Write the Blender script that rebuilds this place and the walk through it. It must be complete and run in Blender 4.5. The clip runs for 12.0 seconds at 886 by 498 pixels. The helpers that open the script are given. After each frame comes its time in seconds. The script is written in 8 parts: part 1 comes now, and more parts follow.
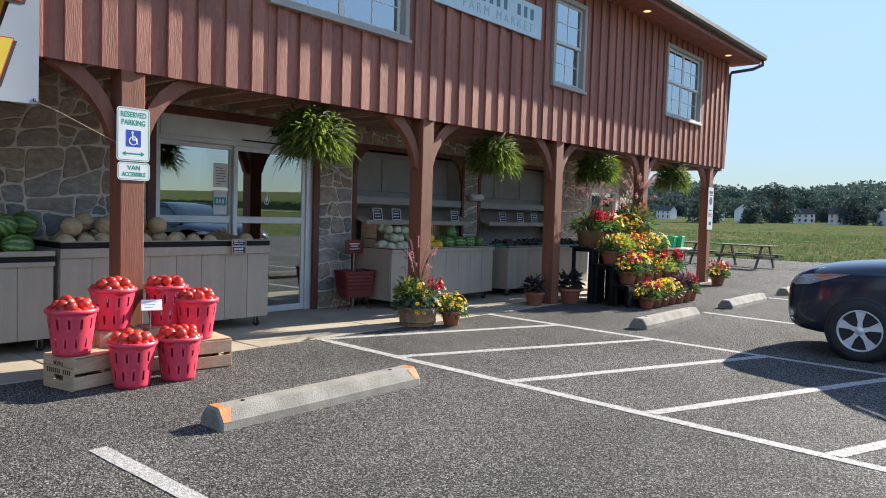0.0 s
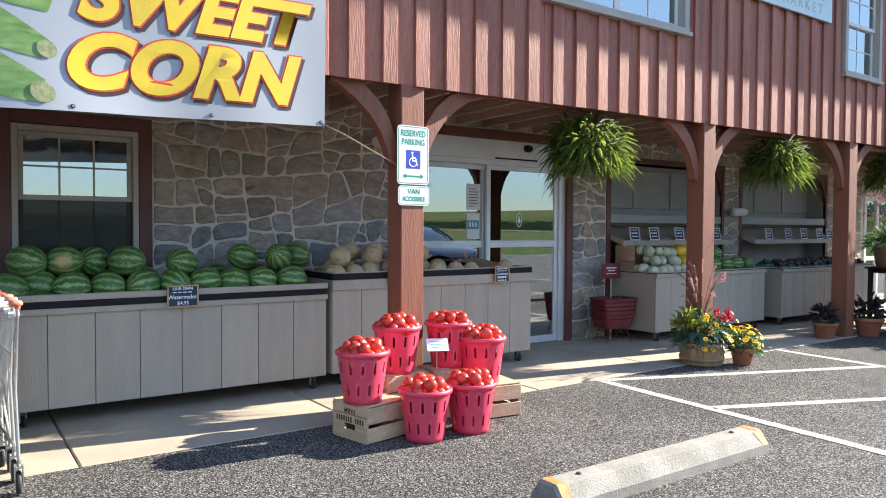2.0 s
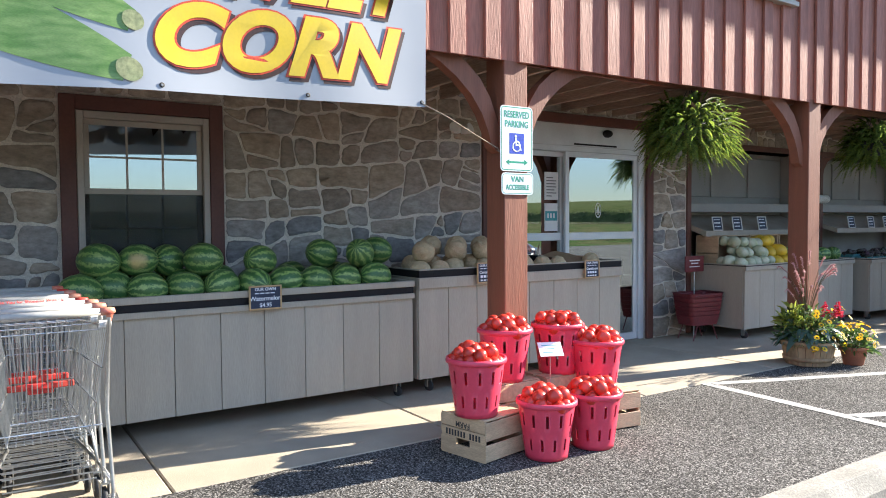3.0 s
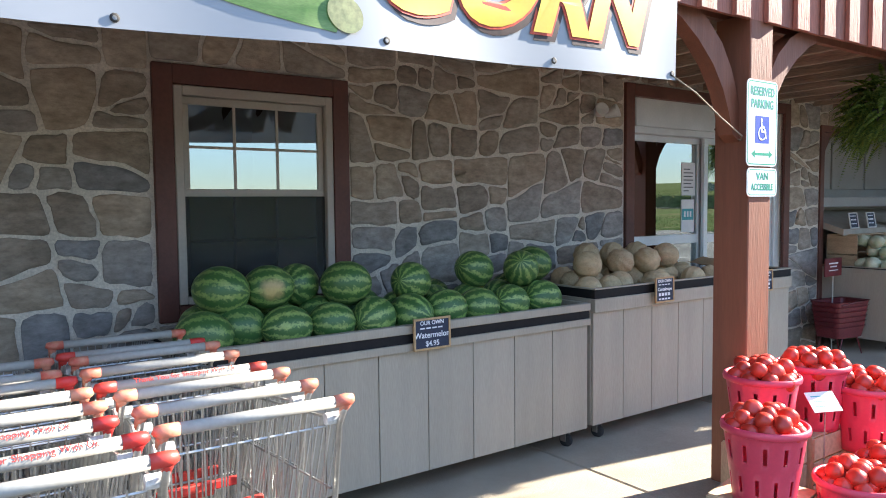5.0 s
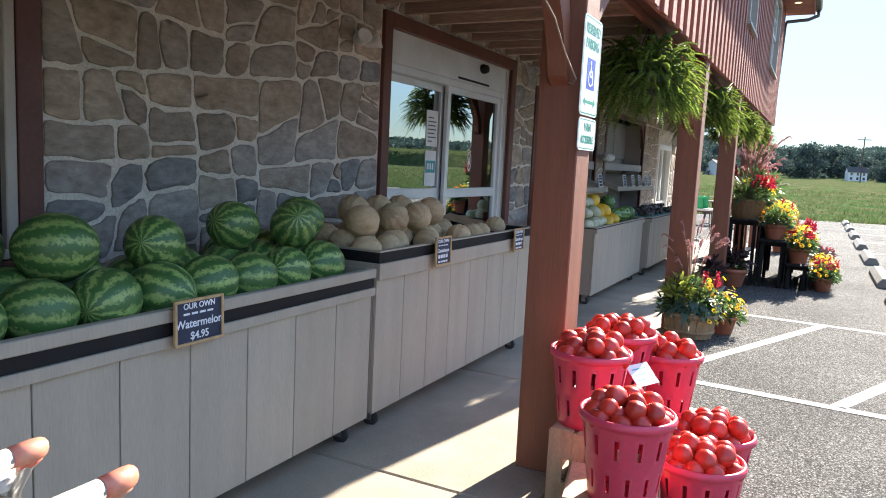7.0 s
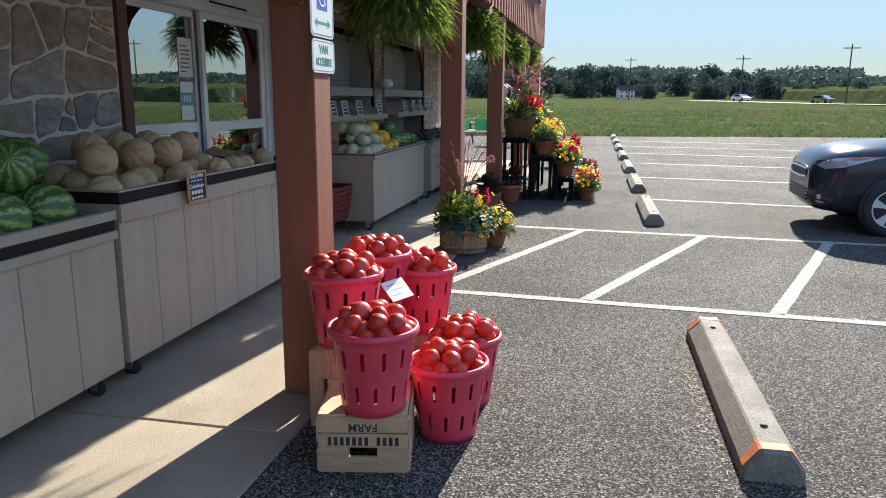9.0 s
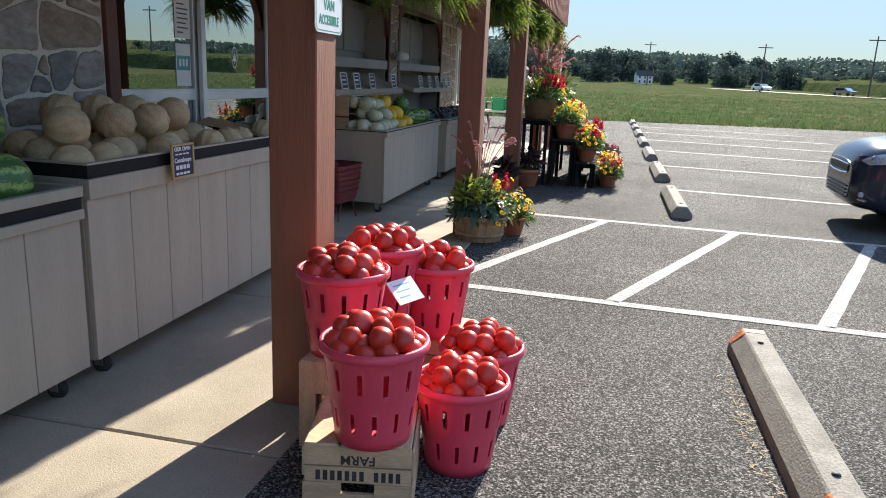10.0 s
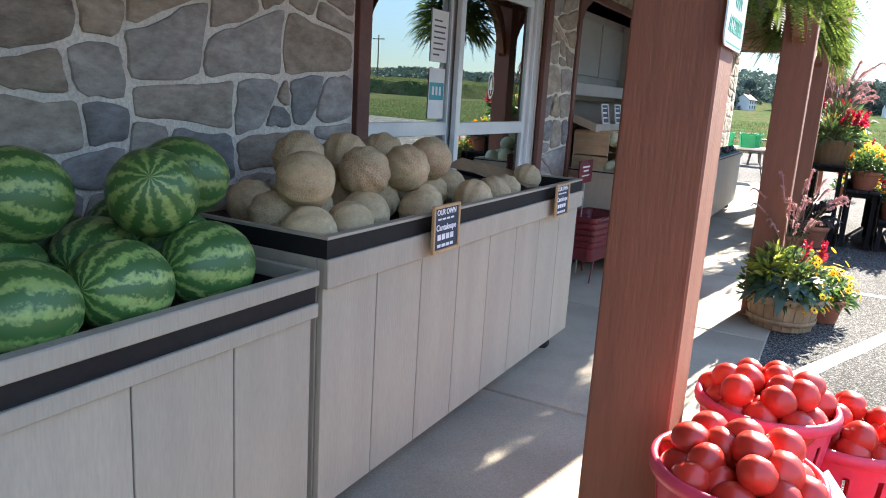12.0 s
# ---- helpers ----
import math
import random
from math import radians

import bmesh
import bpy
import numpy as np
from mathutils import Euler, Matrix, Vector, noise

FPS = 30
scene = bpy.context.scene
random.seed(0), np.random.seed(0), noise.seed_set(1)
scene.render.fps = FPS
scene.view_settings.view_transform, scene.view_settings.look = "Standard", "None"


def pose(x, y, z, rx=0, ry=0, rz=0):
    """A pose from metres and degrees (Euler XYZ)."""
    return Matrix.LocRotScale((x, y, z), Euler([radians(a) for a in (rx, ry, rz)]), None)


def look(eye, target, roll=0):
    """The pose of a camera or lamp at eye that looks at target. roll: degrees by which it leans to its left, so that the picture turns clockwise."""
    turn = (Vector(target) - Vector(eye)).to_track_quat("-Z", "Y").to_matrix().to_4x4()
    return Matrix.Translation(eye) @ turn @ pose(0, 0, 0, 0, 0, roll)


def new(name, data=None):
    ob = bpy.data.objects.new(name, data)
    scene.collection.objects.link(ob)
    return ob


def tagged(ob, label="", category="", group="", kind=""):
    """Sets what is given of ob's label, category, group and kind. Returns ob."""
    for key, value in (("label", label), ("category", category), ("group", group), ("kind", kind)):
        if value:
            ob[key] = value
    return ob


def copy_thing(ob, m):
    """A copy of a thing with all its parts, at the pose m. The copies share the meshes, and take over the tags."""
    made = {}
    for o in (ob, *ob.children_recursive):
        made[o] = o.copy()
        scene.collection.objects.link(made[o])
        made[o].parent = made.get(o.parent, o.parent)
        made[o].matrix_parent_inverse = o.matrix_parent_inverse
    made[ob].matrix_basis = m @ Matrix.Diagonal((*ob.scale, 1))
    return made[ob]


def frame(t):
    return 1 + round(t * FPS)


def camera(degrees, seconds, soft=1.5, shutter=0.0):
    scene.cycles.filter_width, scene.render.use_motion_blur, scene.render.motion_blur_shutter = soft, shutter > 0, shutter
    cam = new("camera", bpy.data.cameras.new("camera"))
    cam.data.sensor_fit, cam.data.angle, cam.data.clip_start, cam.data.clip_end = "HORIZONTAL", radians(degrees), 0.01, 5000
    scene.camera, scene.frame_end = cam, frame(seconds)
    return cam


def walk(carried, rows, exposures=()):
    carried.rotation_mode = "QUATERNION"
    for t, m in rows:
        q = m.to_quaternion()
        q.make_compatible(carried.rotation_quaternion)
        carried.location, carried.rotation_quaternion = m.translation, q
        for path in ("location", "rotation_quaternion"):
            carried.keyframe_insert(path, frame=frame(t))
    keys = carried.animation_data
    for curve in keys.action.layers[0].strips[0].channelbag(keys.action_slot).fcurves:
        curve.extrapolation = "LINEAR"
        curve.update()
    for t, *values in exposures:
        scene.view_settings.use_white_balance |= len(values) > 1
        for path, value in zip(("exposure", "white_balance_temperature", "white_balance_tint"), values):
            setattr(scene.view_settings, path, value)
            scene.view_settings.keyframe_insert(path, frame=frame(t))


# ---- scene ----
cam = camera(63.4, 12.0, soft=1.0)
PATH = [
    (0, (-0.054, 0.14, 1.472), (-1.346, 1.663, 1.375), 1.7),
    (0.5, (-0.395, 0.143, 1.486), (-1.826, 1.539, 1.414), 1.8),
    (1, (-0.727, 0.084, 1.523), (-2.174, 1.462, 1.456), 1.7),
    (1.3, (-0.891, 0.114, 1.509), (-2.393, 1.433, 1.443), 1.2),
    (1.5, (-1.053, 0.132, 1.514), (-2.585, 1.416, 1.445), 0.5),
    (2, (-1.452, 0.104, 1.51), (-3.09, 1.251, 1.452), 0.3),
    (2.5, (-1.864, -0.076, 1.507), (-3.528, 1.031, 1.431), 0.2),
    (3, (-2.28, -0.107, 1.501), (-3.948, 0.993, 1.424), -0.4),
    (3.5, (-2.756, -0.183, 1.525), (-4.432, 0.906, 1.461), -0.4),
    (3.7, (-2.943, -0.249, 1.526), (-4.619, 0.841, 1.463), -0.4),
    (5.3, (-4.351, -0.554, 1.672), (-5.943, 0.647, 1.52), -0.5),
    (5.5, (-4.481, -0.525, 1.639), (-6.027, 0.733, 1.483), -0.7),
    (6, (-4.846, -0.387, 1.623), (-6.326, 0.95, 1.475), -0.5),
    (6.5, (-5.223, -0.364, 1.59), (-6.51, 1.157, 1.414), 1.6),
    (7, (-5.359, -0.293, 1.601), (-6.267, 1.473, 1.361), 2.8),
    (7.5, (-5.327, -0.286, 1.591), (-6.147, 1.51, 1.268), 2.8),
    (7.7, (-5.279, -0.313, 1.588), (-6.091, 1.482, 1.243), 2.4),
    (9.3, (-5.069, -0.136, 1.566), (-5.411, 1.786, 1.132), 0.6),
    (9.5, (-5.125, -0.055, 1.558), (-5.461, 1.865, 1.108), 0.7),
    (10, (-5.223, 0.297, 1.538), (-5.64, 2.196, 1.071), 2.5),
    (10.5, (-5.485, 0.568, 1.543), (-6.043, 2.426, 1.058), 6.0),
    (11, (-5.747, 0.82, 1.57), (-6.446, 2.63, 1.081), 4.2),
    (11.5, (-5.899, 1.15, 1.561), (-6.765, 2.904, 1.145), 2.6),
    (12, (-6.138, 1.343, 1.549), (-7.069, 3.061, 1.124), 3.5),
]
walk(cam, [(t, look(eye, target, roll)) for t, eye, target, roll in PATH],
     exposures=[(0.0, 1.62), (1.0, 2.00), (2.5, 2.30), (5.5, 2.68), (6.5, 2.82), (7.0, 2.35), (7.5, 2.00), (9.5, 1.60), (10.5, 1.82), (11.0, 1.92), (11.5, 2.24), (12.0, 2.74)])

# ---- world, sun, exposure ----
SUN_EL, SUN_AZ = 28.5, 10.0          # degrees above the horizon; degrees from +y towards +x
world = bpy.data.worlds.new("world")
scene.world = world
world.use_nodes = True
wn = world.node_tree
sky = wn.nodes.new("ShaderNodeTexSky")
sky.sky_type, sky.sun_disc = "NISHITA", False
sky.sun_elevation, sky.sun_rotation = radians(SUN_EL), radians(SUN_AZ)
sky.air_density, sky.dust_density, sky.ozone_density = 0.8, 0.0, 2.0
# the glow round the low sun is held back so that the horizon keeps its pale blue
bw = wn.nodes.new("ShaderNodeRGBToBW")
den = wn.nodes.new("ShaderNodeMath"); den.operation = "MULTIPLY_ADD"; den.inputs[1].default_value, den.inputs[2].default_value = 1.0, 0.4
sc0 = wn.nodes.new("ShaderNodeMath"); sc0.operation = "DIVIDE"; sc0.inputs[0].default_value = 1.7
vs0 = wn.nodes.new("ShaderNodeVectorMath"); vs0.operation = "SCALE"
wn.links.new(sky.outputs["Color"], bw.inputs[0]); wn.links.new(bw.outputs[0], den.inputs[0]); wn.links.new(den.outputs[0], sc0.inputs[1])
wn.links.new(sky.outputs["Color"], vs0.inputs[0]); wn.links.new(sc0.outputs[0], vs0.inputs["Scale"])
hs0 = wn.nodes.new("ShaderNodeHueSaturation"); hs0.inputs["Saturation"].default_value = 0.9
wn.links.new(vs0.outputs[0], hs0.inputs["Color"]); wn.links.new(hs0.outputs[0], wn.nodes["Background"].inputs["Color"])
wn.nodes["Background"].inputs["Strength"].default_value = 0.15
sun = new("sun", bpy.data.lights.new("sun", "SUN"))
sun.data.energy, sun.data.angle, sun.data.color = 4.1, radians(0.55), (1.0, 0.93, 0.82)
sun_dir = Vector((math.sin(radians(SUN_AZ)) * math.cos(radians(SUN_EL)), math.cos(radians(SUN_AZ)) * math.cos(radians(SUN_EL)), math.sin(radians(SUN_EL))))
sun.matrix_world = look(sun_dir * 60, (0, 0, 0))

from mathutils.bvhtree import BVHTree


# ---- materials ----
def mat(name, c1, c2=None, scale=6.0, rough=0.6, metal=0.0, bump=0.15, bscale=60.0, stretch=(1, 1, 1), var=0.0, spec=0.5, coat=0.0, fine=0.35, rvar=0.1, detail=5.0):
    """Two-scale procedural paint: broad patches between c1 and c2, fine grain, relief and gloss variation."""
    m = bpy.data.materials.new(name)
    m.use_nodes = True
    t = m.node_tree
    n, l = t.nodes, t.links
    b = n["Principled BSDF"]
    c2 = c2 or tuple(v * 0.8 for v in c1)
    co = n.new("ShaderNodeTexCoord")
    oi = n.new("ShaderNodeObjectInfo")
    mul = n.new("ShaderNodeVectorMath"); mul.operation = "MULTIPLY"
    mul.inputs[1].default_value = stretch
    l.new(co.outputs["Object"], mul.inputs[0])
    sh = n.new("ShaderNodeMath"); sh.operation = "MULTIPLY"; sh.inputs[1].default_value = 37.0
    l.new(oi.outputs["Random"], sh.inputs[0])
    add = n.new("ShaderNodeVectorMath"); add.operation = "ADD"
    l.new(mul.outputs[0], add.inputs[0]); l.new(sh.outputs[0], add.inputs[1])
    big = n.new("ShaderNodeTexNoise"); big.inputs["Scale"].default_value = scale; big.inputs["Detail"].default_value = detail
    small = n.new("ShaderNodeTexNoise"); small.inputs["Scale"].default_value = bscale; small.inputs["Detail"].default_value = 4.0
    l.new(add.outputs[0], big.inputs["Vector"]); l.new(add.outputs[0], small.inputs["Vector"])
    ramp = n.new("ShaderNodeMapRange"); ramp.inputs[1].default_value, ramp.inputs[2].default_value = 0.35, 0.65
    l.new(big.outputs["Fac"], ramp.inputs[0])
    mix = n.new("ShaderNodeMix"); mix.data_type = "RGBA"
    mix.inputs[6].default_value, mix.inputs[7].default_value = (*c1, 1), (*c2, 1)
    l.new(ramp.outputs[0], mix.inputs[0])
    hsv = n.new("ShaderNodeHueSaturation")
    l.new(mix.outputs[2], hsv.inputs["Color"])
    v1 = n.new("ShaderNodeMapRange"); v1.inputs[1].default_value, v1.inputs[2].default_value = 0.25, 0.75
    v1.inputs[3].default_value, v1.inputs[4].default_value = 1 - fine, 1 + fine
    l.new(small.outputs["Fac"], v1.inputs[0])
    v2 = n.new("ShaderNodeMapRange"); v2.inputs[3].default_value, v2.inputs[4].default_value = 1 - var, 1 + var
    l.new(oi.outputs["Random"], v2.inputs[0])
    vm = n.new("ShaderNodeMath"); vm.operation = "MULTIPLY"
    l.new(v1.outputs[0], vm.inputs[0]); l.new(v2.outputs[0], vm.inputs[1]); l.new(vm.outputs[0], hsv.inputs["Value"])
    l.new(hsv.outputs[0], b.inputs["Base Color"])
    r = n.new("ShaderNodeMapRange"); r.inputs[3].default_value, r.inputs[4].default_value = max(0.02, rough - rvar), min(1, rough + rvar)
    l.new(big.outputs["Fac"], r.inputs[0]); l.new(r.outputs[0], b.inputs["Roughness"])
    b.inputs["Metallic"].default_value = metal
    b.inputs["Specular IOR Level"].default_value = spec
    b.inputs["Coat Weight"].default_value = coat
    if bump:
        bp = n.new("ShaderNodeBump"); bp.inputs["Strength"].default_value = bump; bp.inputs["Distance"].default_value = 0.01
        l.new(small.outputs["Fac"], bp.inputs["Height"]); l.new(bp.outputs[0], b.inputs["Normal"])
    return m


def tint_by_object(m, colours):
    """Chooses the broad colours of a material piece by piece."""
    t = m.node_tree
    oi = t.nodes.new("ShaderNodeObjectInfo")
    cr = t.nodes.new("ShaderNodeValToRGB")
    cr.color_ramp.interpolation = "CONSTANT"
    for i, c in enumerate(colours):
        e = cr.color_ramp.elements[i] if i < 2 else cr.color_ramp.elements.new(0.99)
        e.position, e.color = i / len(colours), (*c, 1)
    t.links.new(oi.outputs["Random"], cr.inputs[0])
    mx = next(x for x in t.nodes if x.bl_idname == "ShaderNodeMix")
    t.links.new(cr.outputs[0], mx.inputs[6])
    sc = t.nodes.new("ShaderNodeMix"); sc.data_type = "RGBA"; sc.blend_type = "MULTIPLY"; sc.inputs[0].default_value = 1.0
    sc.inputs[7].default_value = (0.72, 0.70, 0.68, 1)
    t.links.new(cr.outputs[0], sc.inputs[6]); t.links.new(sc.outputs[2], mx.inputs[7])
    return m


STONE_TONES = [(0.405, 0.334, 0.260), (0.353, 0.298, 0.239), (0.429, 0.351, 0.266), (0.383, 0.331, 0.273), (0.340, 0.294, 0.246), (0.411, 0.347, 0.275), (0.373, 0.305, 0.232)]
SLATE_TONES = [(0.292, 0.289, 0.287), (0.325, 0.313, 0.298), (0.267, 0.263, 0.264), (0.352, 0.328, 0.295), (0.307, 0.284, 0.264)]


def joined_stone():
    """The stone material for joined stones: each island takes a tone."""
    m = tint_by_object(mat("field_stone_joined", (0.1, 0.09, 0.08), None, scale=7, rough=0.85, bump=1.0, bscale=20, stretch=(1, 0.7, 1.5), fine=0.4, detail=8), STONE_TONES)
    t = m.node_tree
    geo = t.nodes.new("ShaderNodeNewGeometry")
    cr = next(x for x in t.nodes if x.bl_idname == "ShaderNodeValToRGB")
    t.links.new(geo.outputs["Random Per Island"], cr.inputs[0])
    return m


def leaf_mat(name, c1, c2, shine=0.45, passing=0.45):
    """Thin leaf or petal: part of the light passes through."""
    m = bpy.data.materials.new(name)
    m.use_nodes = True
    t = m.node_tree
    n, l = t.nodes, t.links
    b = n["Principled BSDF"]
    out = next(x for x in n if x.bl_idname == "ShaderNodeOutputMaterial")
    geo = n.new("ShaderNodeNewGeometry")
    mix = n.new("ShaderNodeMix"); mix.data_type = "RGBA"
    mix.inputs[6].default_value, mix.inputs[7].default_value = (*c1, 1), (*c2, 1)
    l.new(geo.outputs["Random Per Island"], mix.inputs[0])
    l.new(mix.outputs[2], b.inputs["Base Color"])
    b.inputs["Roughness"].default_value = shine
    tr = n.new("ShaderNodeBsdfTranslucent")
    br = n.new("ShaderNodeHueSaturation"); br.inputs["Value"].default_value = 2.2; br.inputs["Saturation"].default_value = 1.0
    l.new(mix.outputs[2], br.inputs["Color"]); l.new(br.outputs[0], tr.inputs["Color"])
    ms = n.new("ShaderNodeMixShader"); ms.inputs[0].default_value = passing
    l.new(b.outputs[0], ms.inputs[1]); l.new(tr.outputs[0], ms.inputs[2]); l.new(ms.outputs[0], out.inputs["Surface"])
    return m


def glass_mat(name, tint=(0.8, 0.85, 0.85), clear=0.5):
    """A window pane: a mirror-like sheet through which a dark room shows."""
    m = bpy.data.materials.new(name)
    m.use_nodes = True
    t = m.node_tree
    n, l = t.nodes, t.links
    out = next(x for x in n if x.bl_idname == "ShaderNodeOutputMaterial")
    gl = n.new("ShaderNodeBsdfGlossy"); gl.inputs["Roughness"].default_value = 0.01; gl.inputs["Color"].default_value = (*tint, 1)
    tp = n.new("ShaderNodeBsdfTransparent"); tp.inputs["Color"].default_value = (0.55, 0.6, 0.6, 1)
    fr = n.new("ShaderNodeFresnel"); fr.inputs["IOR"].default_value = 1.9
    ma = n.new("ShaderNodeMath"); ma.operation = "MULTIPLY_ADD"; ma.use_clamp = True
    ma.inputs[1].default_value, ma.inputs[2].default_value = 0.9, 1 - clear - 0.2
    l.new(fr.outputs[0], ma.inputs[0])
    ms = n.new("ShaderNodeMixShader")
    l.new(ma.outputs[0], ms.inputs[0]); l.new(tp.outputs[0], ms.inputs[1]); l.new(gl.outputs[0], ms.inputs[2])
    l.new(ms.outputs[0], out.inputs["Surface"])
    return m


def screen_mat():
    """Fine dark mesh that lets part of the view through."""
    m = bpy.data.materials.new("insect_screen")
    m.use_nodes = True
    t = m.node_tree
    out = next(x for x in t.nodes if x.bl_idname == "ShaderNodeOutputMaterial")
    b = t.nodes["Principled BSDF"]
    b.inputs["Base Color"].default_value, b.inputs["Roughness"].default_value = (0.03, 0.035, 0.035, 1), 0.7
    tp = t.nodes.new("ShaderNodeBsdfTransparent")
    ms = t.nodes.new("ShaderNodeMixShader"); ms.inputs[0].default_value = 0.58
    t.links.new(tp.outputs[0], ms.inputs[1]); t.links.new(b.outputs[0], ms.inputs[2]); t.links.new(ms.outputs[0], out.inputs["Surface"])
    return m


def asphalt_grit(m):
    """Stones of the asphalt: cells of differing tone that stand a little proud."""
    t = m.node_tree
    n, l = t.nodes, t.links
    co = n.new("ShaderNodeTexCoord")
    vo = n.new("ShaderNodeTexVoronoi"); vo.inputs["Scale"].default_value = 120
    l.new(co.outputs["Object"], vo.inputs["Vector"])
    sep = n.new("ShaderNodeSeparateColor"); l.new(vo.outputs["Color"], sep.inputs[0])
    pw = n.new("ShaderNodeMath"); pw.operation = "POWER"; pw.inputs[1].default_value = 2.6; l.new(sep.outputs[0], pw.inputs[0])
    mr = n.new("ShaderNodeMapRange"); mr.inputs[3].default_value, mr.inputs[4].default_value = 0.32, 3.4; l.new(pw.outputs[0], mr.inputs[0])
    hsv = next(x for x in n if x.bl_idname == "ShaderNodeHueSaturation")
    h2 = n.new("ShaderNodeHueSaturation"); l.new(hsv.outputs[0], h2.inputs["Color"]); l.new(mr.outputs[0], h2.inputs["Value"])
    b = n["Principled BSDF"]
    l.new(h2.outputs[0], b.inputs["Base Color"])
    bp = next(x for x in n if x.bl_idname == "ShaderNodeBump")
    b2 = n.new("ShaderNodeBump"); b2.inputs["Strength"].default_value = 1.0; b2.inputs["Distance"].default_value = 0.010
    l.new(sep.outputs[1], b2.inputs["Height"]); l.new(bp.outputs[0], b2.inputs["Normal"]); l.new(b2.outputs[0], b.inputs["Normal"])


M = {}
M["asphalt"] = mat("asphalt", (0.098, 0.093, 0.086), (0.072, 0.068, 0.063), scale=0.9, rough=0.85, bump=1.0, bscale=85, fine=1.0, rvar=0.05, spec=0.1)
asphalt_grit(M["asphalt"])
M["concrete"] = mat("concrete", (0.39, 0.330, 0.245), (0.30, 0.253, 0.188), scale=1.9, rough=0.85, bump=0.3, bscale=150, fine=0.22, detail=9)
M["stop"] = mat("stop_concrete", (0.27, 0.25, 0.21), (0.20, 0.185, 0.155), scale=5, rough=0.9, bump=0.5, bscale=90, fine=0.3)
M["line"] = mat("line_paint", (0.52, 0.50, 0.465), (0.24, 0.23, 0.215), scale=45, rough=0.8, bump=0.9, bscale=170, fine=0.6, detail=9)
M["orange"] = mat("orange_paint", (0.75, 0.20, 0.04), (0.5, 0.15, 0.05), scale=14, rough=0.7, bump=0.3, fine=0.3)
M["mortar"] = mat("mortar", (0.68, 0.625, 0.54), (0.58, 0.535, 0.465), scale=6, rough=0.95, bump=0.6, bscale=90, fine=0.2)
for key, tones in (("stone", STONE_TONES), ("slatestone", SLATE_TONES)):
    M[key] = tint_by_object(mat("field_" + key, (0.1, 0.09, 0.08), None, scale=7, rough=0.85, bump=1.0, bscale=20, stretch=(1, 0.7, 1.5), fine=0.4, var=0.2, detail=8), tones)
M["stone_joined"] = joined_stone()
for key in ("stone", "slatestone", "stone_joined"):
    for node in M[key].node_tree.nodes:
        if node.bl_idname == "ShaderNodeTexNoise" and node.inputs["Scale"].default_value == 20:
            node.inputs["Detail"].default_value, node.inputs["Roughness"].default_value = 10.0, 0.68
M["siding"] = mat("red_stained_board", (0.38, 0.140, 0.090), (0.265, 0.092, 0.059), scale=2.0, rough=0.62, bump=0.35, bscale=30, stretch=(4, 4, 0.35), fine=0.25, var=0.13)
M["post"] = mat("red_stained_timber", (0.235, 0.082, 0.042), (0.195, 0.068, 0.036), scale=2.5, rough=0.6, bump=0.25, bscale=26, stretch=(5, 5, 0.4), fine=0.09, var=0.06)
M["trim"] = mat("brown_trim", (0.13, 0.045, 0.03), (0.10, 0.035, 0.025), scale=4, rough=0.55, bump=0.15, bscale=40, fine=0.15)
M["joist"] = mat("weathered_joist", (0.34, 0.25, 0.185), (0.25, 0.18, 0.135), scale=3, rough=0.8, bump=0.4, bscale=30, stretch=(0.4, 5, 5), fine=0.3, var=0.15)
M["grey"] = mat("grey_board", (0.385, 0.338, 0.268), (0.350, 0.307, 0.243), scale=2.6, rough=0.62, bump=0.2, bscale=50, stretch=(3, 3, 0.4), fine=0.07, var=0.035)
M["black"] = mat("black_band", (0.010, 0.009, 0.010), (0.015, 0.014, 0.014), spec=0.25, rough=0.7, bump=0.05, fine=0.2)
M["white"] = mat("white_vinyl", (0.72, 0.71, 0.67), (0.64, 0.63, 0.60), scale=3, rough=0.4, bump=0.02, fine=0.05)
M["tan"] = mat("tan_vinyl", (0.42, 0.37, 0.31), (0.37, 0.33, 0.28), scale=3, rough=0.45, bump=0.02, fine=0.05)
M["alu"] = mat("aluminium", (0.72, 0.73, 0.74), (0.62, 0.63, 0.64), scale=3, rough=0.4, metal=0.35, bump=0.02, fine=0.04)
M["glass"] = glass_mat("window_glass", (0.82, 0.90, 0.90), 0.42)
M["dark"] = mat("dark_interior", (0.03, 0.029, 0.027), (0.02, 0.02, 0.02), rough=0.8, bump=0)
M["roof"] = mat("roof_shingle", (0.06, 0.055, 0.05), (0.04, 0.038, 0.036), scale=5, rough=0.9, bump=0.5, fine=0.3)
M["gutter"] = mat("brown_gutter", (0.10, 0.075, 0.06), (0.08, 0.06, 0.05), rough=0.4, bump=0.03, fine=0.1)
M["steel"] = mat("zinc_wire", (0.56, 0.56, 0.54), (0.45, 0.45, 0.44), scale=8, rough=0.42, metal=1.0, bump=0.02, fine=0.1)
M["rubber"] = mat("black_rubber", (0.02, 0.02, 0.02), (0.03, 0.03, 0.03), rough=0.7, bump=0.1)
M["field"] = mat("meadow", (0.046, 0.086, 0.027), (0.115, 0.098, 0.052), scale=0.3, rough=0.95, bump=1.0, bscale=2.4, fine=0.75, detail=8, spec=0.0)


# ---- mesh helpers ----
def thing(name, label, category, m=None, group="", kind=""):
    ob = new(name)
    ob.matrix_basis = m if m is not None else Matrix()
    ob.empty_display_size = 0.1
    return tagged(ob, label, category, group, kind)


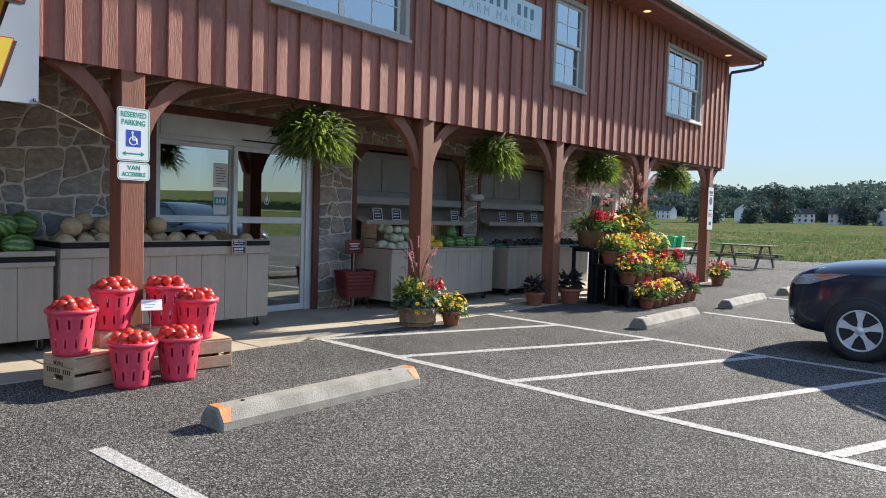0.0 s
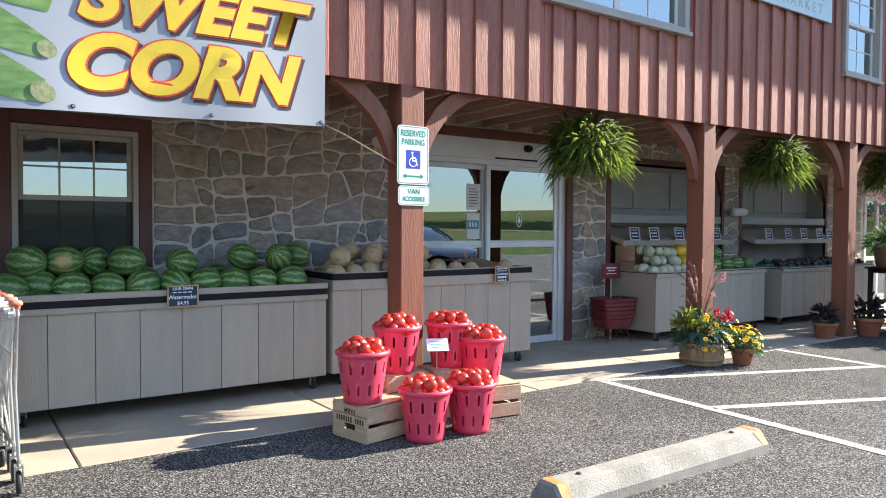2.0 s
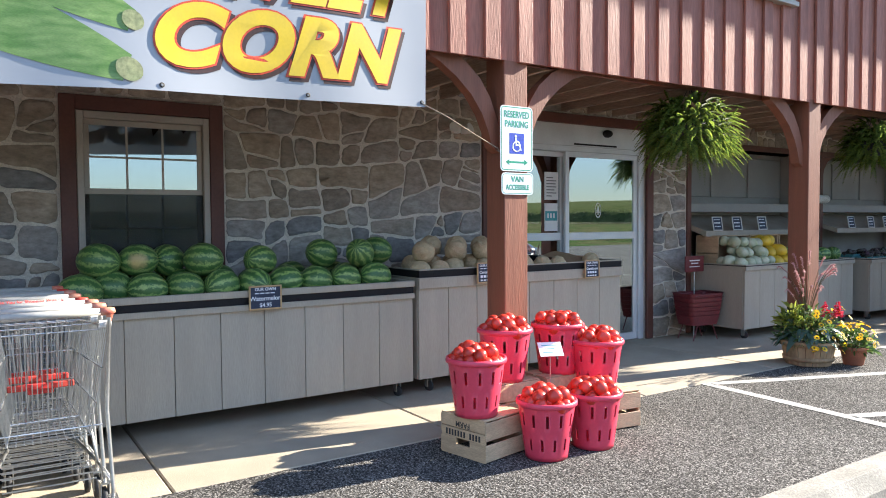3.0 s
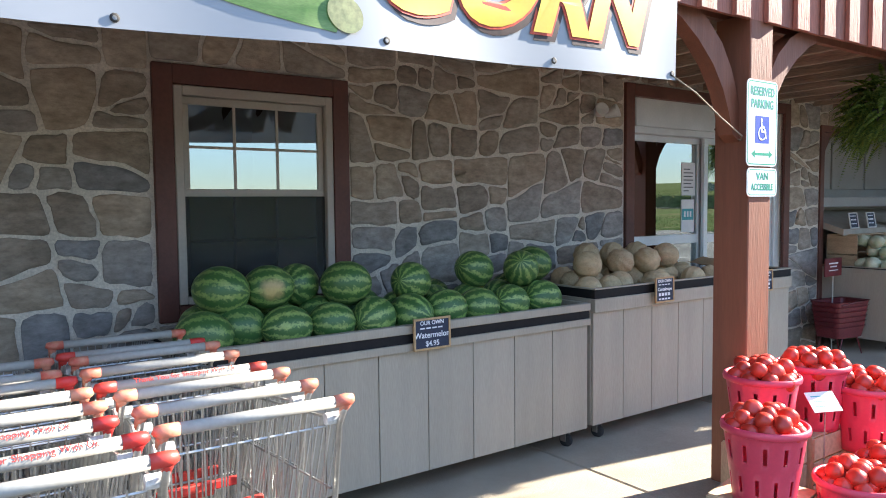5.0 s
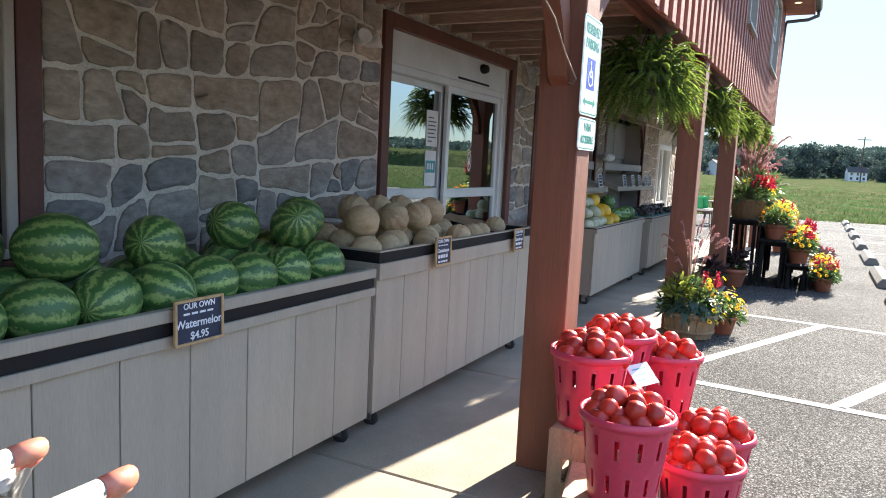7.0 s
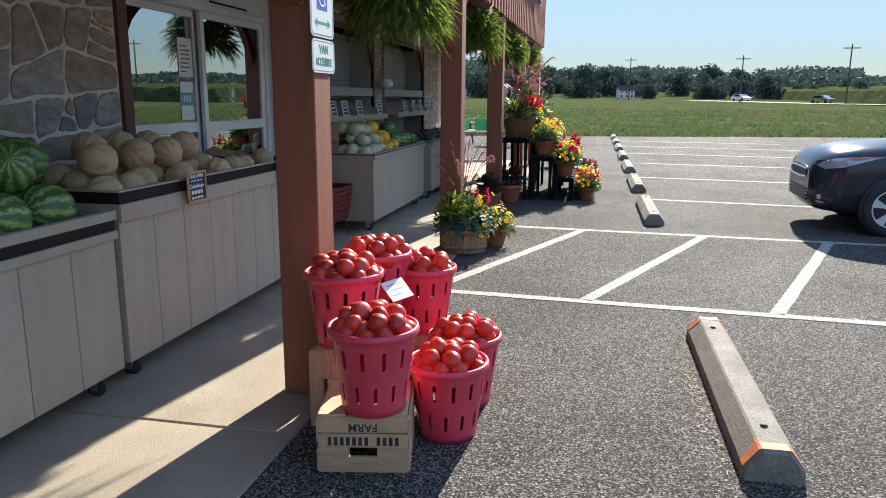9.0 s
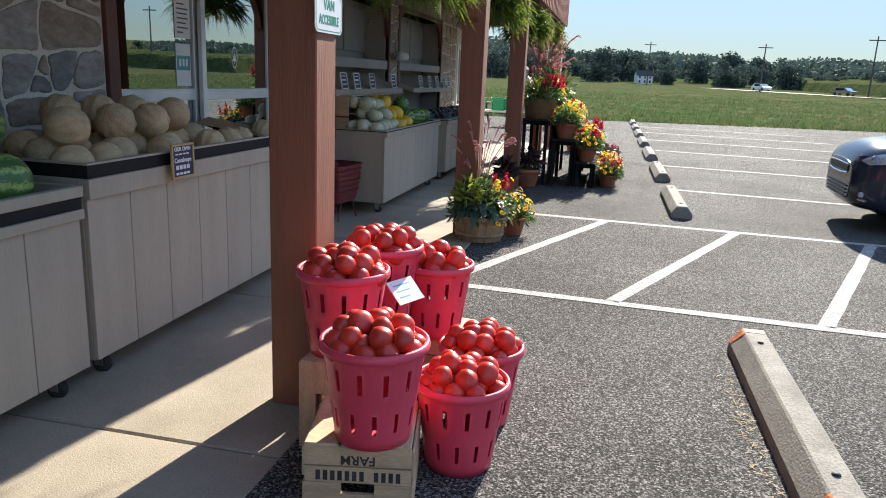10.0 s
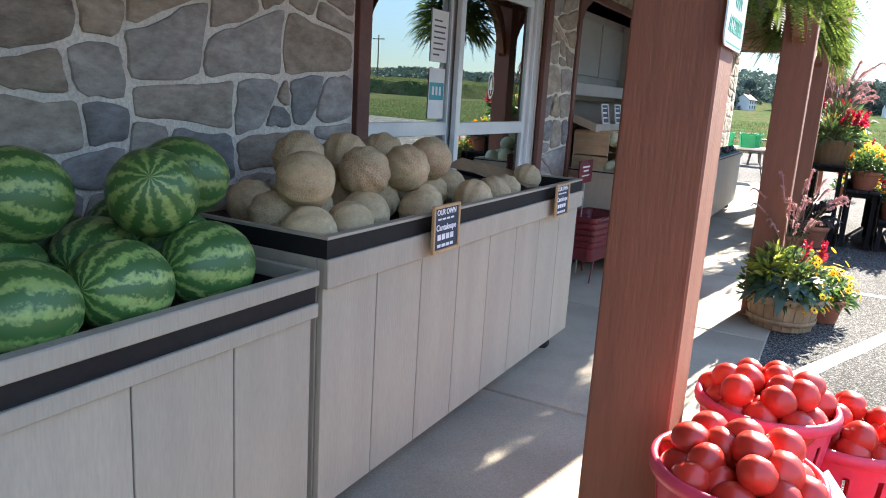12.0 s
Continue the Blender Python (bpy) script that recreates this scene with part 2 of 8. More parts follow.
def part(name, bm, material, parent=None, label="", smooth=False):
    me = bpy.data.meshes.new(name)
    bm.to_mesh(me)
    bm.free()
    for one in (material if isinstance(material, (list, tuple)) else [material]):
        me.materials.append(one)
    if smooth:
        me.shade_smooth()
    ob = new(name, me)
    ob.parent = parent
    if name in ("leaves", "blooms", "plumes", "grass_tuft", "grass_heads", "fronds", "vegetables", "kale_leaves", "lime_leaves", "crown", "soil", "wire_basket", "rear_gate"):
        ob["kind"] = "stuff"
    return tagged(ob, label)


def same(name, ob, m, parent):
    """One more piece on the mesh of another."""
    o = new(name, ob.data)
    o.parent = parent
    o.matrix_basis = m
    return o


def box(bm, x0, x1, y0, y1, z0, z1, bevel=0.0, m=None, mi=0):
    vs = bmesh.ops.create_cube(bm, size=1.0)["verts"]
    mm = Matrix.Translation(((x0 + x1) / 2, (y0 + y1) / 2, (z0 + z1) / 2)) @ Matrix.Diagonal((abs(x1 - x0), abs(y1 - y0), abs(z1 - z0), 1))
    for v in vs:
        v.co = mm @ v.co
    fs = {f for v in vs for f in v.link_faces}
    if bevel:
        es = list({e for f in fs for e in f.edges})
        r = bmesh.ops.bevel(bm, geom=es, offset=bevel, segments=1, affect="EDGES")
        fs = {f for f in r["faces"]} | {f for f in fs if f.is_valid}
        vs = list({v for f in fs for v in f.verts})
    for f in fs:
        f.material_index = mi
    if m is not None:
        for v in vs:
            v.co = m @ v.co
    return bm


def boxes(*specs, bevel=0.0):
    bm = bmesh.new()
    for s in specs:
        box(bm, *s, bevel=bevel)
    return bm


def tube(bm, pts, r, n=8, cap=True, mi=0):
    """A round bar along points; r is a number or one radius for each point."""
    pts = [Vector(p) for p in pts]
    rs = r if isinstance(r, (list, tuple)) else [r] * len(pts)
    rings = []
    side = None
    for i, p in enumerate(pts):
        d = (pts[min(i + 1, len(pts) - 1)] - pts[max(i - 1, 0)]).normalized()
        if side is None:
            side = d.orthogonal().normalized()
        else:
            side = (side - d * side.dot(d)).normalized()
        up = d.cross(side)
        rings.append([bm.verts.new(p + (side * math.cos(a) + up * math.sin(a)) * rs[i]) for a in [2 * math.pi * k / n for k in range(n)]])
    for a, b in zip(rings, rings[1:]):
        for k in range(n):
            bm.faces.new((a[k], a[(k + 1) % n], b[(k + 1) % n], b[k])).material_index = mi
    if cap:
        bm.faces.new(rings[0][::-1]).material_index = mi
        bm.faces.new(rings[-1]).material_index = mi
    return bm


def lathe(bm, prof, n=24, m=None, mi=0, cap=(False, False)):
    """Turns (radius, height) pairs round z."""
    m = m if m is not None else Matrix()
    rings = [[bm.verts.new(m @ Vector((r * math.cos(2 * math.pi * k / n), r * math.sin(2 * math.pi * k / n), z))) for k in range(n)] for r, z in prof]
    for a, b in zip(rings, rings[1:]):
        for k in range(n):
            f = bm.faces.new((a[k], a[(k + 1) % n], b[(k + 1) % n], b[k])); f.material_index = mi; f.smooth = True
    if cap[0]:
        bm.faces.new(rings[0][::-1]).material_index = mi
    if cap[1]:
        bm.faces.new(rings[-1]).material_index = mi
    return bm


def prism(bm, poly, depth, m, mi=0):
    """A flat outline (u, v) pushed out by depth along the third axis of m."""
    a = [bm.verts.new(m @ Vector((u, v, 0))) for u, v in poly]
    b = [bm.verts.new(m @ Vector((u, v, depth))) for u, v in poly]
    n = len(poly)
    for k in range(n):
        bm.faces.new((a[k], a[(k + 1) % n], b[(k + 1) % n], b[k])).material_index = mi
    bm.faces.new(a[::-1]).material_index = mi
    bm.faces.new(b).material_index = mi
    return bm


def letters(name, text, size, material, parent, m, align="CENTER", depth=0.001, shear=0.0, fat=0.0, label="", space=1.0):
    cu = bpy.data.curves.new(name, "FONT")
    cu.body, cu.size, cu.align_x, cu.align_y, cu.extrude, cu.shear, cu.offset, cu.space_character = text, size, align, "CENTER", depth, shear, fat, space
    cu.resolution_u = 6
    ob = new(name, cu)
    bpy.context.view_layer.update()
    me = bpy.data.meshes.new_from_object(ob.evaluated_get(bpy.context.evaluated_depsgraph_get()))
    bpy.data.objects.remove(ob)
    me.materials.clear()
    me.materials.append(material)
    o = new(name, me)
    o.parent = parent
    o.matrix_basis = m
    return tagged(o, label)


# a flat thing's frame on the street side: u runs along +y, v runs up, the third axis points to the car park
FACE = Matrix(((0, 0, 1, 0), (1, 0, 0, 0), (0, 1, 0, 0), (0, 0, 0, 1)))


def face_at(x, y, z):
    return Matrix.Translation((x, y, z)) @ FACE

# ---- ground, car park, pavement ----
WALL, SIDE = -8.38, -6.42           # faces of the stone wall and of the upper storey
KERB = -6.40                        # edge between pavement and asphalt


def rise(x, y):
    """Height of the land: level round the building, then a gentle climb."""
    d = max(0.0, y - 0.25 * x - 36.0) + max(0.0, x - 40.0) * 0.6
    return 2.6 * (1 - math.exp(-d / 130.0)) + max(0.0, d - 150) * 0.03


bm = bmesh.new()
steps = [-900, -400, -200, -120, -80, -50, -35, -25, -15, -8, 0, 8, 15, 22, 28, 32, 36, 40, 45, 50, 56, 62, 70, 80, 90, 100, 115, 130, 150, 175, 200, 250, 320, 420, 600, 900, 1500]
gv = [[bm.verts.new((x, y, rise(x, y) - 0.03)) for x in steps] for y in steps]
for i in range(len(steps) - 1):
    for j in range(len(steps) - 1):
        bm.faces.new((gv[i][j], gv[i][j + 1], gv[i + 1][j + 1], gv[i + 1][j]))
tagged(part("ground", bm, M["field"], smooth=True), "green and brown weedy meadow round the car park", "ground", kind="structure")

bm = bmesh.new()
lot = [(KERB, -40), (16, -40), (16, 37.6), (-5.5, 32.0), (-20, 28.0), (-20, 18.6), (KERB, 18.6)]
prism(bm, lot, 0.03, Matrix.Translation((0, 0, -0.03)))
tagged(part("road_surface", bm, M["asphalt"]), "worn grey asphalt car park with coarse grit", "car park", kind="structure")

walkway = new("pavement")
tagged(walkway, "light concrete pavement in large slabs beside the shop", "pavement", kind="structure")
joints = [-9.0, -7.0, -5.0, -3.1, -1.14, 0.80, 2.73, 4.66, 6.6, 8.55, 10.5, 12.45, 14.4, 16.4, 18.6]
for a, b in zip(joints, joints[1:]):
    part("slab", boxes((-9.4, KERB, a + 0.006, b - 0.006, -0.12, 0.006), bevel=0.008), M["concrete"], walkway)


def stripe(x0, y0, x1, y1, w=0.11):
    d = Vector((x1 - x0, y1 - y0, 0)).normalized()
    s = Vector((-d.y, d.x, 0)) * w / 2
    bm = bmesh.new()
    a, b = Vector((x0, y0, 0)), Vector((x1, y1, 0))
    n = max(2, int((b - a).length / 0.25))
    rnd = random.Random(int(x0 * 100 + y0 * 7))
    up = Vector((0, 0, 0.004))
    lft = [bm.verts.new(a.lerp(b, i / n) + s * rnd.uniform(0.9, 1.06) + up) for i in range(n + 1)]
    rgt = [bm.verts.new(a.lerp(b, i / n) - s * rnd.uniform(0.9, 1.06) + up) for i in range(n + 1)]
    for i in range(n):
        bm.faces.new((lft[i], rgt[i], rgt[i + 1], lft[i + 1]))
    return bm


for spec in [(-6.56, 5.48, 1.4, 5.06), (-6.50, 8.72, 1.4, 8.30)]:
    tagged(part("parking_line", stripe(*spec), M["line"]), "worn white parking line on asphalt", "parking line", "hatched aisle", "structure")
for spec in [(-6.36, 5.51, -5.16, 8.60), (-5.08, 5.44, -3.76, 8.53), (-3.66, 5.37, -2.42, 8.46), (-2.33, 5.30, -1.12, 8.40), (-1.05, 5.23, 0.14, 8.33)]:
    tagged(part("parking_line", stripe(*spec), M["line"]), "slanting white hatch line of a parking aisle", "parking line", "hatched aisle", "structure")
for y in (-1.35, 2.06):
    tagged(part("parking_line", stripe(-4.36, y, 1.4, y), M["line"]), "worn white parking line on asphalt", "parking line", "stall lines", "structure")
for y in (11.75, 15.2, 18.7, 22.2, 25.6, 29.0):
    tagged(part("parking_line", stripe(-4.3, y, 1.6, y - 0.65), M["line"]), "worn white parking line on asphalt", "parking line", "stall lines", "structure")


def wheel_stop(y0, tips):
    """A concrete parking stop with sloped sides; tips: orange paint on both ends."""
    t = thing("wheel_stop", "concrete parking stop with orange painted ends" if tips else "weathered concrete parking stop on asphalt", "parking stop",
              Matrix.Translation((-4.265, y0, 0)), "parking stops")
    L = 1.95
    sec = [(-0.13, 0.0), (0.13, 0.0), (0.125, 0.055), (0.065, 0.135), (0.055, 0.142), (-0.055, 0.142), (-0.065, 0.135), (-0.125, 0.055)]
    stations = [(0.0, 0.92), (0.02, 1.0), (0.5, 1.0), (0.97, 1.0), (1.45, 1.0), (1.93, 1.0), (L, 0.92)]
    bm = bmesh.new()
    rings = [[bm.verts.new((u * k, s, v * (k if v > 0.1 else 1))) for u, v in sec] for s, k in stations]
    for a, b in zip(rings, rings[1:]):
        for i in range(len(sec)):
            j = (i + 1) % len(sec)
            bm.faces.new((a[j], a[i], b[i], b[j]))
    bm.faces.new(rings[0]); bm.faces.new(rings[-1][::-1])
    part("block", bm, M["stop"], t)
    for y in (0.25, L - 0.25):
        bm = bmesh.new()
        lathe(bm, [(0.018, 0.144), (0.014, 0.150), (0.0005, 0.152)], 10, Matrix.Translation((0, y, 0)))
        part("bolt", bm, M["rubber"], t, "dark iron bolt head")
    if tips:
        for y, d in ((0.0, 1), (L, -1)):
            bm = bmesh.new()
            top = [(0.067, 0.137), (0.057, 0.1445), (-0.057, 0.1445), (-0.067, 0.137)]
            for i in range(3):
                (u0, v0), (u1, v1) = top[i], top[i + 1]
                bm.faces.new([bm.verts.new(c) for c in ((u0, y + d * 0.018, v0), (u1, y + d * 0.018, v1), (u1, y + d * (0.06 + 0.02 * i), v1), (u0, y + d * (0.05 + 0.03 * i), v0))])
            for s in (1, -1):
                bm.faces.new([bm.verts.new(c) for c in ((s * 0.127, y + d * 0.02, 0.056), (s * 0.067, y + d * 0.02, 0.1385), (s * 0.067, y + d * 0.11, 0.1385), (s * 0.127, y + d * 0.07, 0.056))])
            part("painted_end", bm, M["orange"], t, "faded orange paint")
    return t


for y0, tips in ((-0.55, True), (2.76, True), (9.22, False), (12.62, False), (16.05, False), (19.5, False), (22.95, False), (26.3, False), (29.6, False)):
    wheel_stop(y0, tips)

# ---- upper storey ----
Y0, Y1 = -6.0, 18.37                # ends of the building
ZTOP = 5.42


def low(y):
    """Lower edge of the board siding."""
    return 2.665 + 0.010 * (y - 2.5)


WINDOWS = [(4.72, 6.81, 3.62, 5.12, 2), (10.22, 11.27, 3.62, 5.12, 1), (14.66, 16.64, 3.68, 5.20, 2), (-1.6, 0.4, 3.62, 5.12, 2)]


def cut_out(y0, y1, z0, z1):
    """What is left of an upright board beside the windows: pieces (y0, y1, z0, z1)."""
    left = [(y0, y1, z0, z1)]
    for a, b, c, d, _ in WINDOWS:
        nxt = []
        for p, q, r, s in left:
            if q <= a or p >= b or s <= c or r >= d:
                nxt.append((p, q, r, s)); continue
            if p < a: nxt.append((p, a, r, s))
            if q > b: nxt.append((b, q, r, s))
            p2, q2 = max(p, a), min(q, b)
            if r < c: nxt.append((p2, q2, r, c))
            if s > d: nxt.append((p2, q2, d, s))
        left = nxt
    return [w for w in left if w[1] - w[0] > 0.01 and w[3] - w[2] > 0.01]


upper = new("wall_upper")
tagged(upper, "red-brown stained board-and-batten upper storey wall", "wall", kind="structure")
bm = bmesh.new()
for y0, y1, z0, z1 in cut_out(Y0, Y1, 2.75, ZTOP):
    box(bm, SIDE - 0.16, SIDE - 0.03, y0, y1, z0, z1)
part("sheathing", bm, M["trim"], upper)
PITCH = 0.305
k = 0
y = 2.44 - 28 * PITCH
while y < Y1 - 0.05:
    rnd = random.Random(k)
    a, b = max(y, Y0), min(y + PITCH, Y1)
    if b > a:
        for p, q, r, s in cut_out(a, b, low(a), ZTOP):
            part("board", boxes((SIDE - 0.028, SIDE - 0.004 + rnd.uniform(-0.003, 0.003), p + 0.002, q - 0.002, r, s)), M["siding"], upper)
        for p, q, r, s in cut_out(a + PITCH - 0.068, a + PITCH + 0.068, low(a) - 0.008, ZTOP):
            if q < Y1 + 0.01:
                part("batten", boxes((SIDE - 0.003, SIDE + 0.026, p, q, r, s), bevel=0.003), M["siding"], upper)
    y += PITCH
    k += 1
part("corner_board", boxes((SIDE - 0.003, SIDE + 0.03, Y1 - 0.07, Y1 + 0.02, low(Y1), ZTOP)), M["siding"], upper)
part("gable_wall", boxes((-16.0, SIDE - 0.03, Y1 - 0.15, Y1, 2.9, ZTOP)), M["siding"], upper)
part("back_wall", boxes((-16.0, -15.85, Y0, Y1 - 0.16, 0, ZTOP)), M["siding"], upper)
part("near_gable", boxes((-15.84, SIDE - 0.17, Y0, Y0 + 0.15, 0, ZTOP)), M["siding"], upper)
part("upper_floor", boxes((-15.84, SIDE - 0.17, Y0 + 0.16, Y1 - 0.16, 3.02, 3.12)), M["joist"], upper)
# near-black sheet behind the upper windows: the rooms' gloom put into the colour
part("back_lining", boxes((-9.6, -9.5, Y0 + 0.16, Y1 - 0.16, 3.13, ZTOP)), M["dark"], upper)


def upper_window(i, y0, y1, z0, z1, sashes):
    w = thing("window_%d" % i, "white double-hung upper window with tan trim in red siding", "window", kind="structure")
    f = 0.075
    part("window_frame", boxes((SIDE - 0.10, SIDE + 0.05, y0, y0 + f, z0 + f, z1 - f), (SIDE - 0.10, SIDE + 0.05, y1 - f, y1, z0 + f, z1 - f),
                               (SIDE - 0.10, SIDE + 0.05, y0, y1, z1 - f, z1), bevel=0.004), M["tan"], w, "tan trim")
    part("window_sill", boxes((SIDE - 0.10, SIDE + 0.075, y0 - 0.03, y1 + 0.03, z0 - 0.01, z0 + 0.035), (SIDE - 0.1, SIDE + 0.055, y0, y1, z0 + 0.035, z0 + f), bevel=0.004), M["tan"], w, "tan sill")
    width = (y1 - y0 - 2 * f) / sashes
    for s in range(sashes):
        a, b = y0 + f + s * width, y0 + f + (s + 1) * width
        mid = (z0 + z1) / 2
        for lo, hi, x in ((z0 + f, mid + 0.02, SIDE - 0.045), (mid - 0.02, z1 - f, SIDE - 0.015)):
            part("sash", boxes((x - 0.03, x, a, a + 0.045, lo + 0.05, hi - 0.045), (x - 0.03, x, b - 0.045, b, lo + 0.05, hi - 0.045), (x - 0.03, x, a, b, lo, lo + 0.05), (x - 0.03, x, a, b, hi - 0.045, hi), bevel=0.003), M["white"], w, "white vinyl sash")
            part("pane", boxes((x - 0.018, x - 0.012, a + 0.04, b - 0.04, lo + 0.045, hi - 0.04)), M["glass"], w)
            part("muntin", boxes((x - 0.011, x - 0.007, (a + b) / 2 - 0.008, (a + b) / 2 + 0.008, lo + 0.05, hi - 0.045), (x - 0.011, x - 0.0065, a + 0.045, (a + b) / 2 - 0.008, (lo + hi) / 2 - 0.008, (lo + hi) / 2 + 0.008),
                                 (x - 0.011, x - 0.0065, (a + b) / 2 + 0.008, b - 0.045, (lo + hi) / 2 - 0.008, (lo + hi) / 2 + 0.008)), M["white"], w)


for i, spec in enumerate(WINDOWS):
    upper_window(i + 1, *spec)

# roof, soffit and gutter
EAVE = -5.78
roof = new("roof")
tagged(roof, "dark shingled roof with brown gutter and boarded soffit", "roof", kind="structure")
bm = bmesh.new()
prism(bm, [(EAVE - 0.02, 5.62), (-11.2, 8.3), (-16.6, 5.62), (-16.6, 5.50), (-11.2, 8.16), (EAVE - 0.02, 5.50)], Y1 + 0.6 - Y0 + 0.6, Matrix(((1, 0, 0, 0), (0, 0, 1, Y0 - 0.6), (0, 1, 0, 0), (0, 0, 0, 1))))
part("shingles", bm, M["roof"], roof)
part("soffit", boxes((SIDE - 0.1, EAVE - 0.04, Y0 - 0.5, Y1 + 0.5, ZTOP + 0.001, ZTOP + 0.03)), M["siding"], roof, "red-brown boarded soffit")
part("fascia", boxes((EAVE - 0.04, EAVE - 0.015, Y0 - 0.55, Y1 + 0.55, ZTOP - 0.02, 5.60)), M["siding"], roof)
bm = bmesh.new()
prism(bm, [(0, 0), (0.10, 0.0), (0.13, 0.05), (0.13, 0.13), (0.12, 0.13), (0.12, 0.055), (0.095, 0.012), (0.01, 0.012), (0.01, 0.13), (0, 0.13)], Y1 - Y0 + 1.1, Matrix(((1, 0, 0, EAVE - 0.012), (0, 0, 1, Y0 - 0.55), (0, 1, 0, 5.49), (0, 0, 0, 1))))
part("gutter", bm, M["gutter"], roof, "brown metal gutter")
bm = bmesh.new()
tube(bm, [(EAVE + 0.05, Y1 + 0.45, 5.49), (EAVE + 0.05, Y1 + 0.45, 5.38), (EAVE - 0.15, Y1 + 0.35, 5.28), (SIDE + 0.06, Y1 + 0.1, 5.2), (SIDE + 0.03, Y1 + 0.075, 5.1), (SIDE - 0.03, Y1 + 0.075, 3.0), (SIDE - 0.1, Y1 + 0.05, 2.8)], 0.04, 10)
part("downpipe", bm, M["gutter"], roof, "brown metal downpipe", smooth=True)

# deck over the pavement: planks on joists
tagged(part("ceiling", boxes((WALL - 0.02, SIDE - 0.165, Y0 + 0.16, Y1 - 0.16, 2.93, 3.015)), M["joist"]), "dark plank ceiling over the pavement", "ceiling", kind="structure")
y = -3.9
while y < Y1 - 0.2:
    tagged(part("ceiling_joist", boxes((WALL - 0.01, SIDE - 0.21, y, y + 0.045, 2.74, 2.929), bevel=0.004), M["joist"]), "weathered wooden joist under the upper storey", "joist", "ceiling joists", "structure")
    y += 0.41
tagged(part("header_beam", boxes((SIDE - 0.21, SIDE - 0.17, Y0 + 0.16, Y1 - 0.16, 2.70, 2.95)), M["post"]), "red-brown timber beam along the posts", "beam", kind="structure")

# posts with curved braces
POSTS = (3.28, 7.29, 10.62, 13.98, 17.62, -0.75, -4.6)
brace_poly = [(0.0, -0.70), (0.06, -0.66), (0.10, -0.54), (0.155, -0.42), (0.25, -0.29), (0.38, -0.175), (0.52, -0.085), (0.60, -0.055), (0.60, 0.0), (0.42, 0.0), (0.30, -0.06), (0.17, -0.17), (0.08, -0.30), (0.025, -0.43), (0.0, -0.50)]
for i, y in enumerate(POSTS):
    top = low(y) + 0.03
    p = thing("post", "square red-brown timber post with curved braces on concrete", "post", Matrix.Translation((SIDE - 0.115, y, 0)), "porch posts", "structure")
    part("shaft", boxes((-0.11, 0.11, -0.11, 0.11, 0.012, top), bevel=0.006), M["post"], p)
    part("foot", boxes((-0.10, 0.10, -0.10, 0.10, 0.004, 0.012)), M["steel"], p, "metal base plate")
    for s in (1, -1):
        bm = bmesh.new()
        prism(bm, [(s * (u + 0.109), v) for u, v in brace_poly][::s], 0.09, Matrix.Translation((-0.045, 0, top)) @ FACE)
        part("brace", bm, M["post"], p)

# ---- lower storey: stone wall, window, door, bays ----
front = new("wall_front")
tagged(front, "rubble stone shop front in brown and blue-grey with pale mortar", "wall", kind="structure")
OPEN = [(0.56, 1.60, 1.05, 2.39), (4.52, 6.96, 0.0, 2.61), (7.82, 10.44, 0.0, 2.46), (11.0, 13.7, 0.0, 2.46), (15.2, 16.6, 0.0, 2.2)]
bm = bmesh.new()
edges = sorted({Y0 + 0.16, Y1} | {v for o in OPEN for v in o[:2]})
for a, b in zip(edges, edges[1:]):
    hole = next((o for o in OPEN if o[0] <= a and b <= o[1]), None)
    if hole:
        if hole[2] > 0:
            box(bm, WALL - 0.3, WALL - 0.003, a, b, 0, hole[2])
        box(bm, WALL - 0.3, WALL - 0.003, a, b, hole[3], 3.0)
    else:
        box(bm, WALL - 0.3, WALL - 0.003, a, b, 0, 3.0)
part("mortar", bm, M["mortar"], front, "pale mortar")
part("end_wall", boxes((-15.8, WALL - 0.31, Y1 - 0.3, Y1 - 0.17, 0, 3.0)), M["mortar"], front)
# lining and floor coloured near-black to stand for the unlit shop inside
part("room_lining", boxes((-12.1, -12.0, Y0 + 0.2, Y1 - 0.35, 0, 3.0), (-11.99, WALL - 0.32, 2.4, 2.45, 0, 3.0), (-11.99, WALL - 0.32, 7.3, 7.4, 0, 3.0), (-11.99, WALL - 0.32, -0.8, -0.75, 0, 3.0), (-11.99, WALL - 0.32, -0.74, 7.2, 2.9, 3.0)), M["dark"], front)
tagged(part("floor", boxes((-11.99, WALL - 0.31, -0.74, 7.29, 0.0, 0.02)), M["dark"]), "shop floor behind the glass, near-black for an unlit room", "floor", kind="structure")


def clip(poly, nx, ny, d):
    """The part of a polygon where nx * u + ny * v <= d."""
    out = []
    for (ax, ay), (bx, by) in zip(poly, poly[1:] + poly[:1]):
        fa, fb = nx * ax + ny * ay - d, nx * bx + ny * by - d
        if fa <= 0:
            out.append((ax, ay))
        if (fa < 0) != (fb < 0) and fa != fb:
            t = fa / (fa - fb)
            out.append((ax + (bx - ax) * t, ay + (by - ay) * t))
    return out


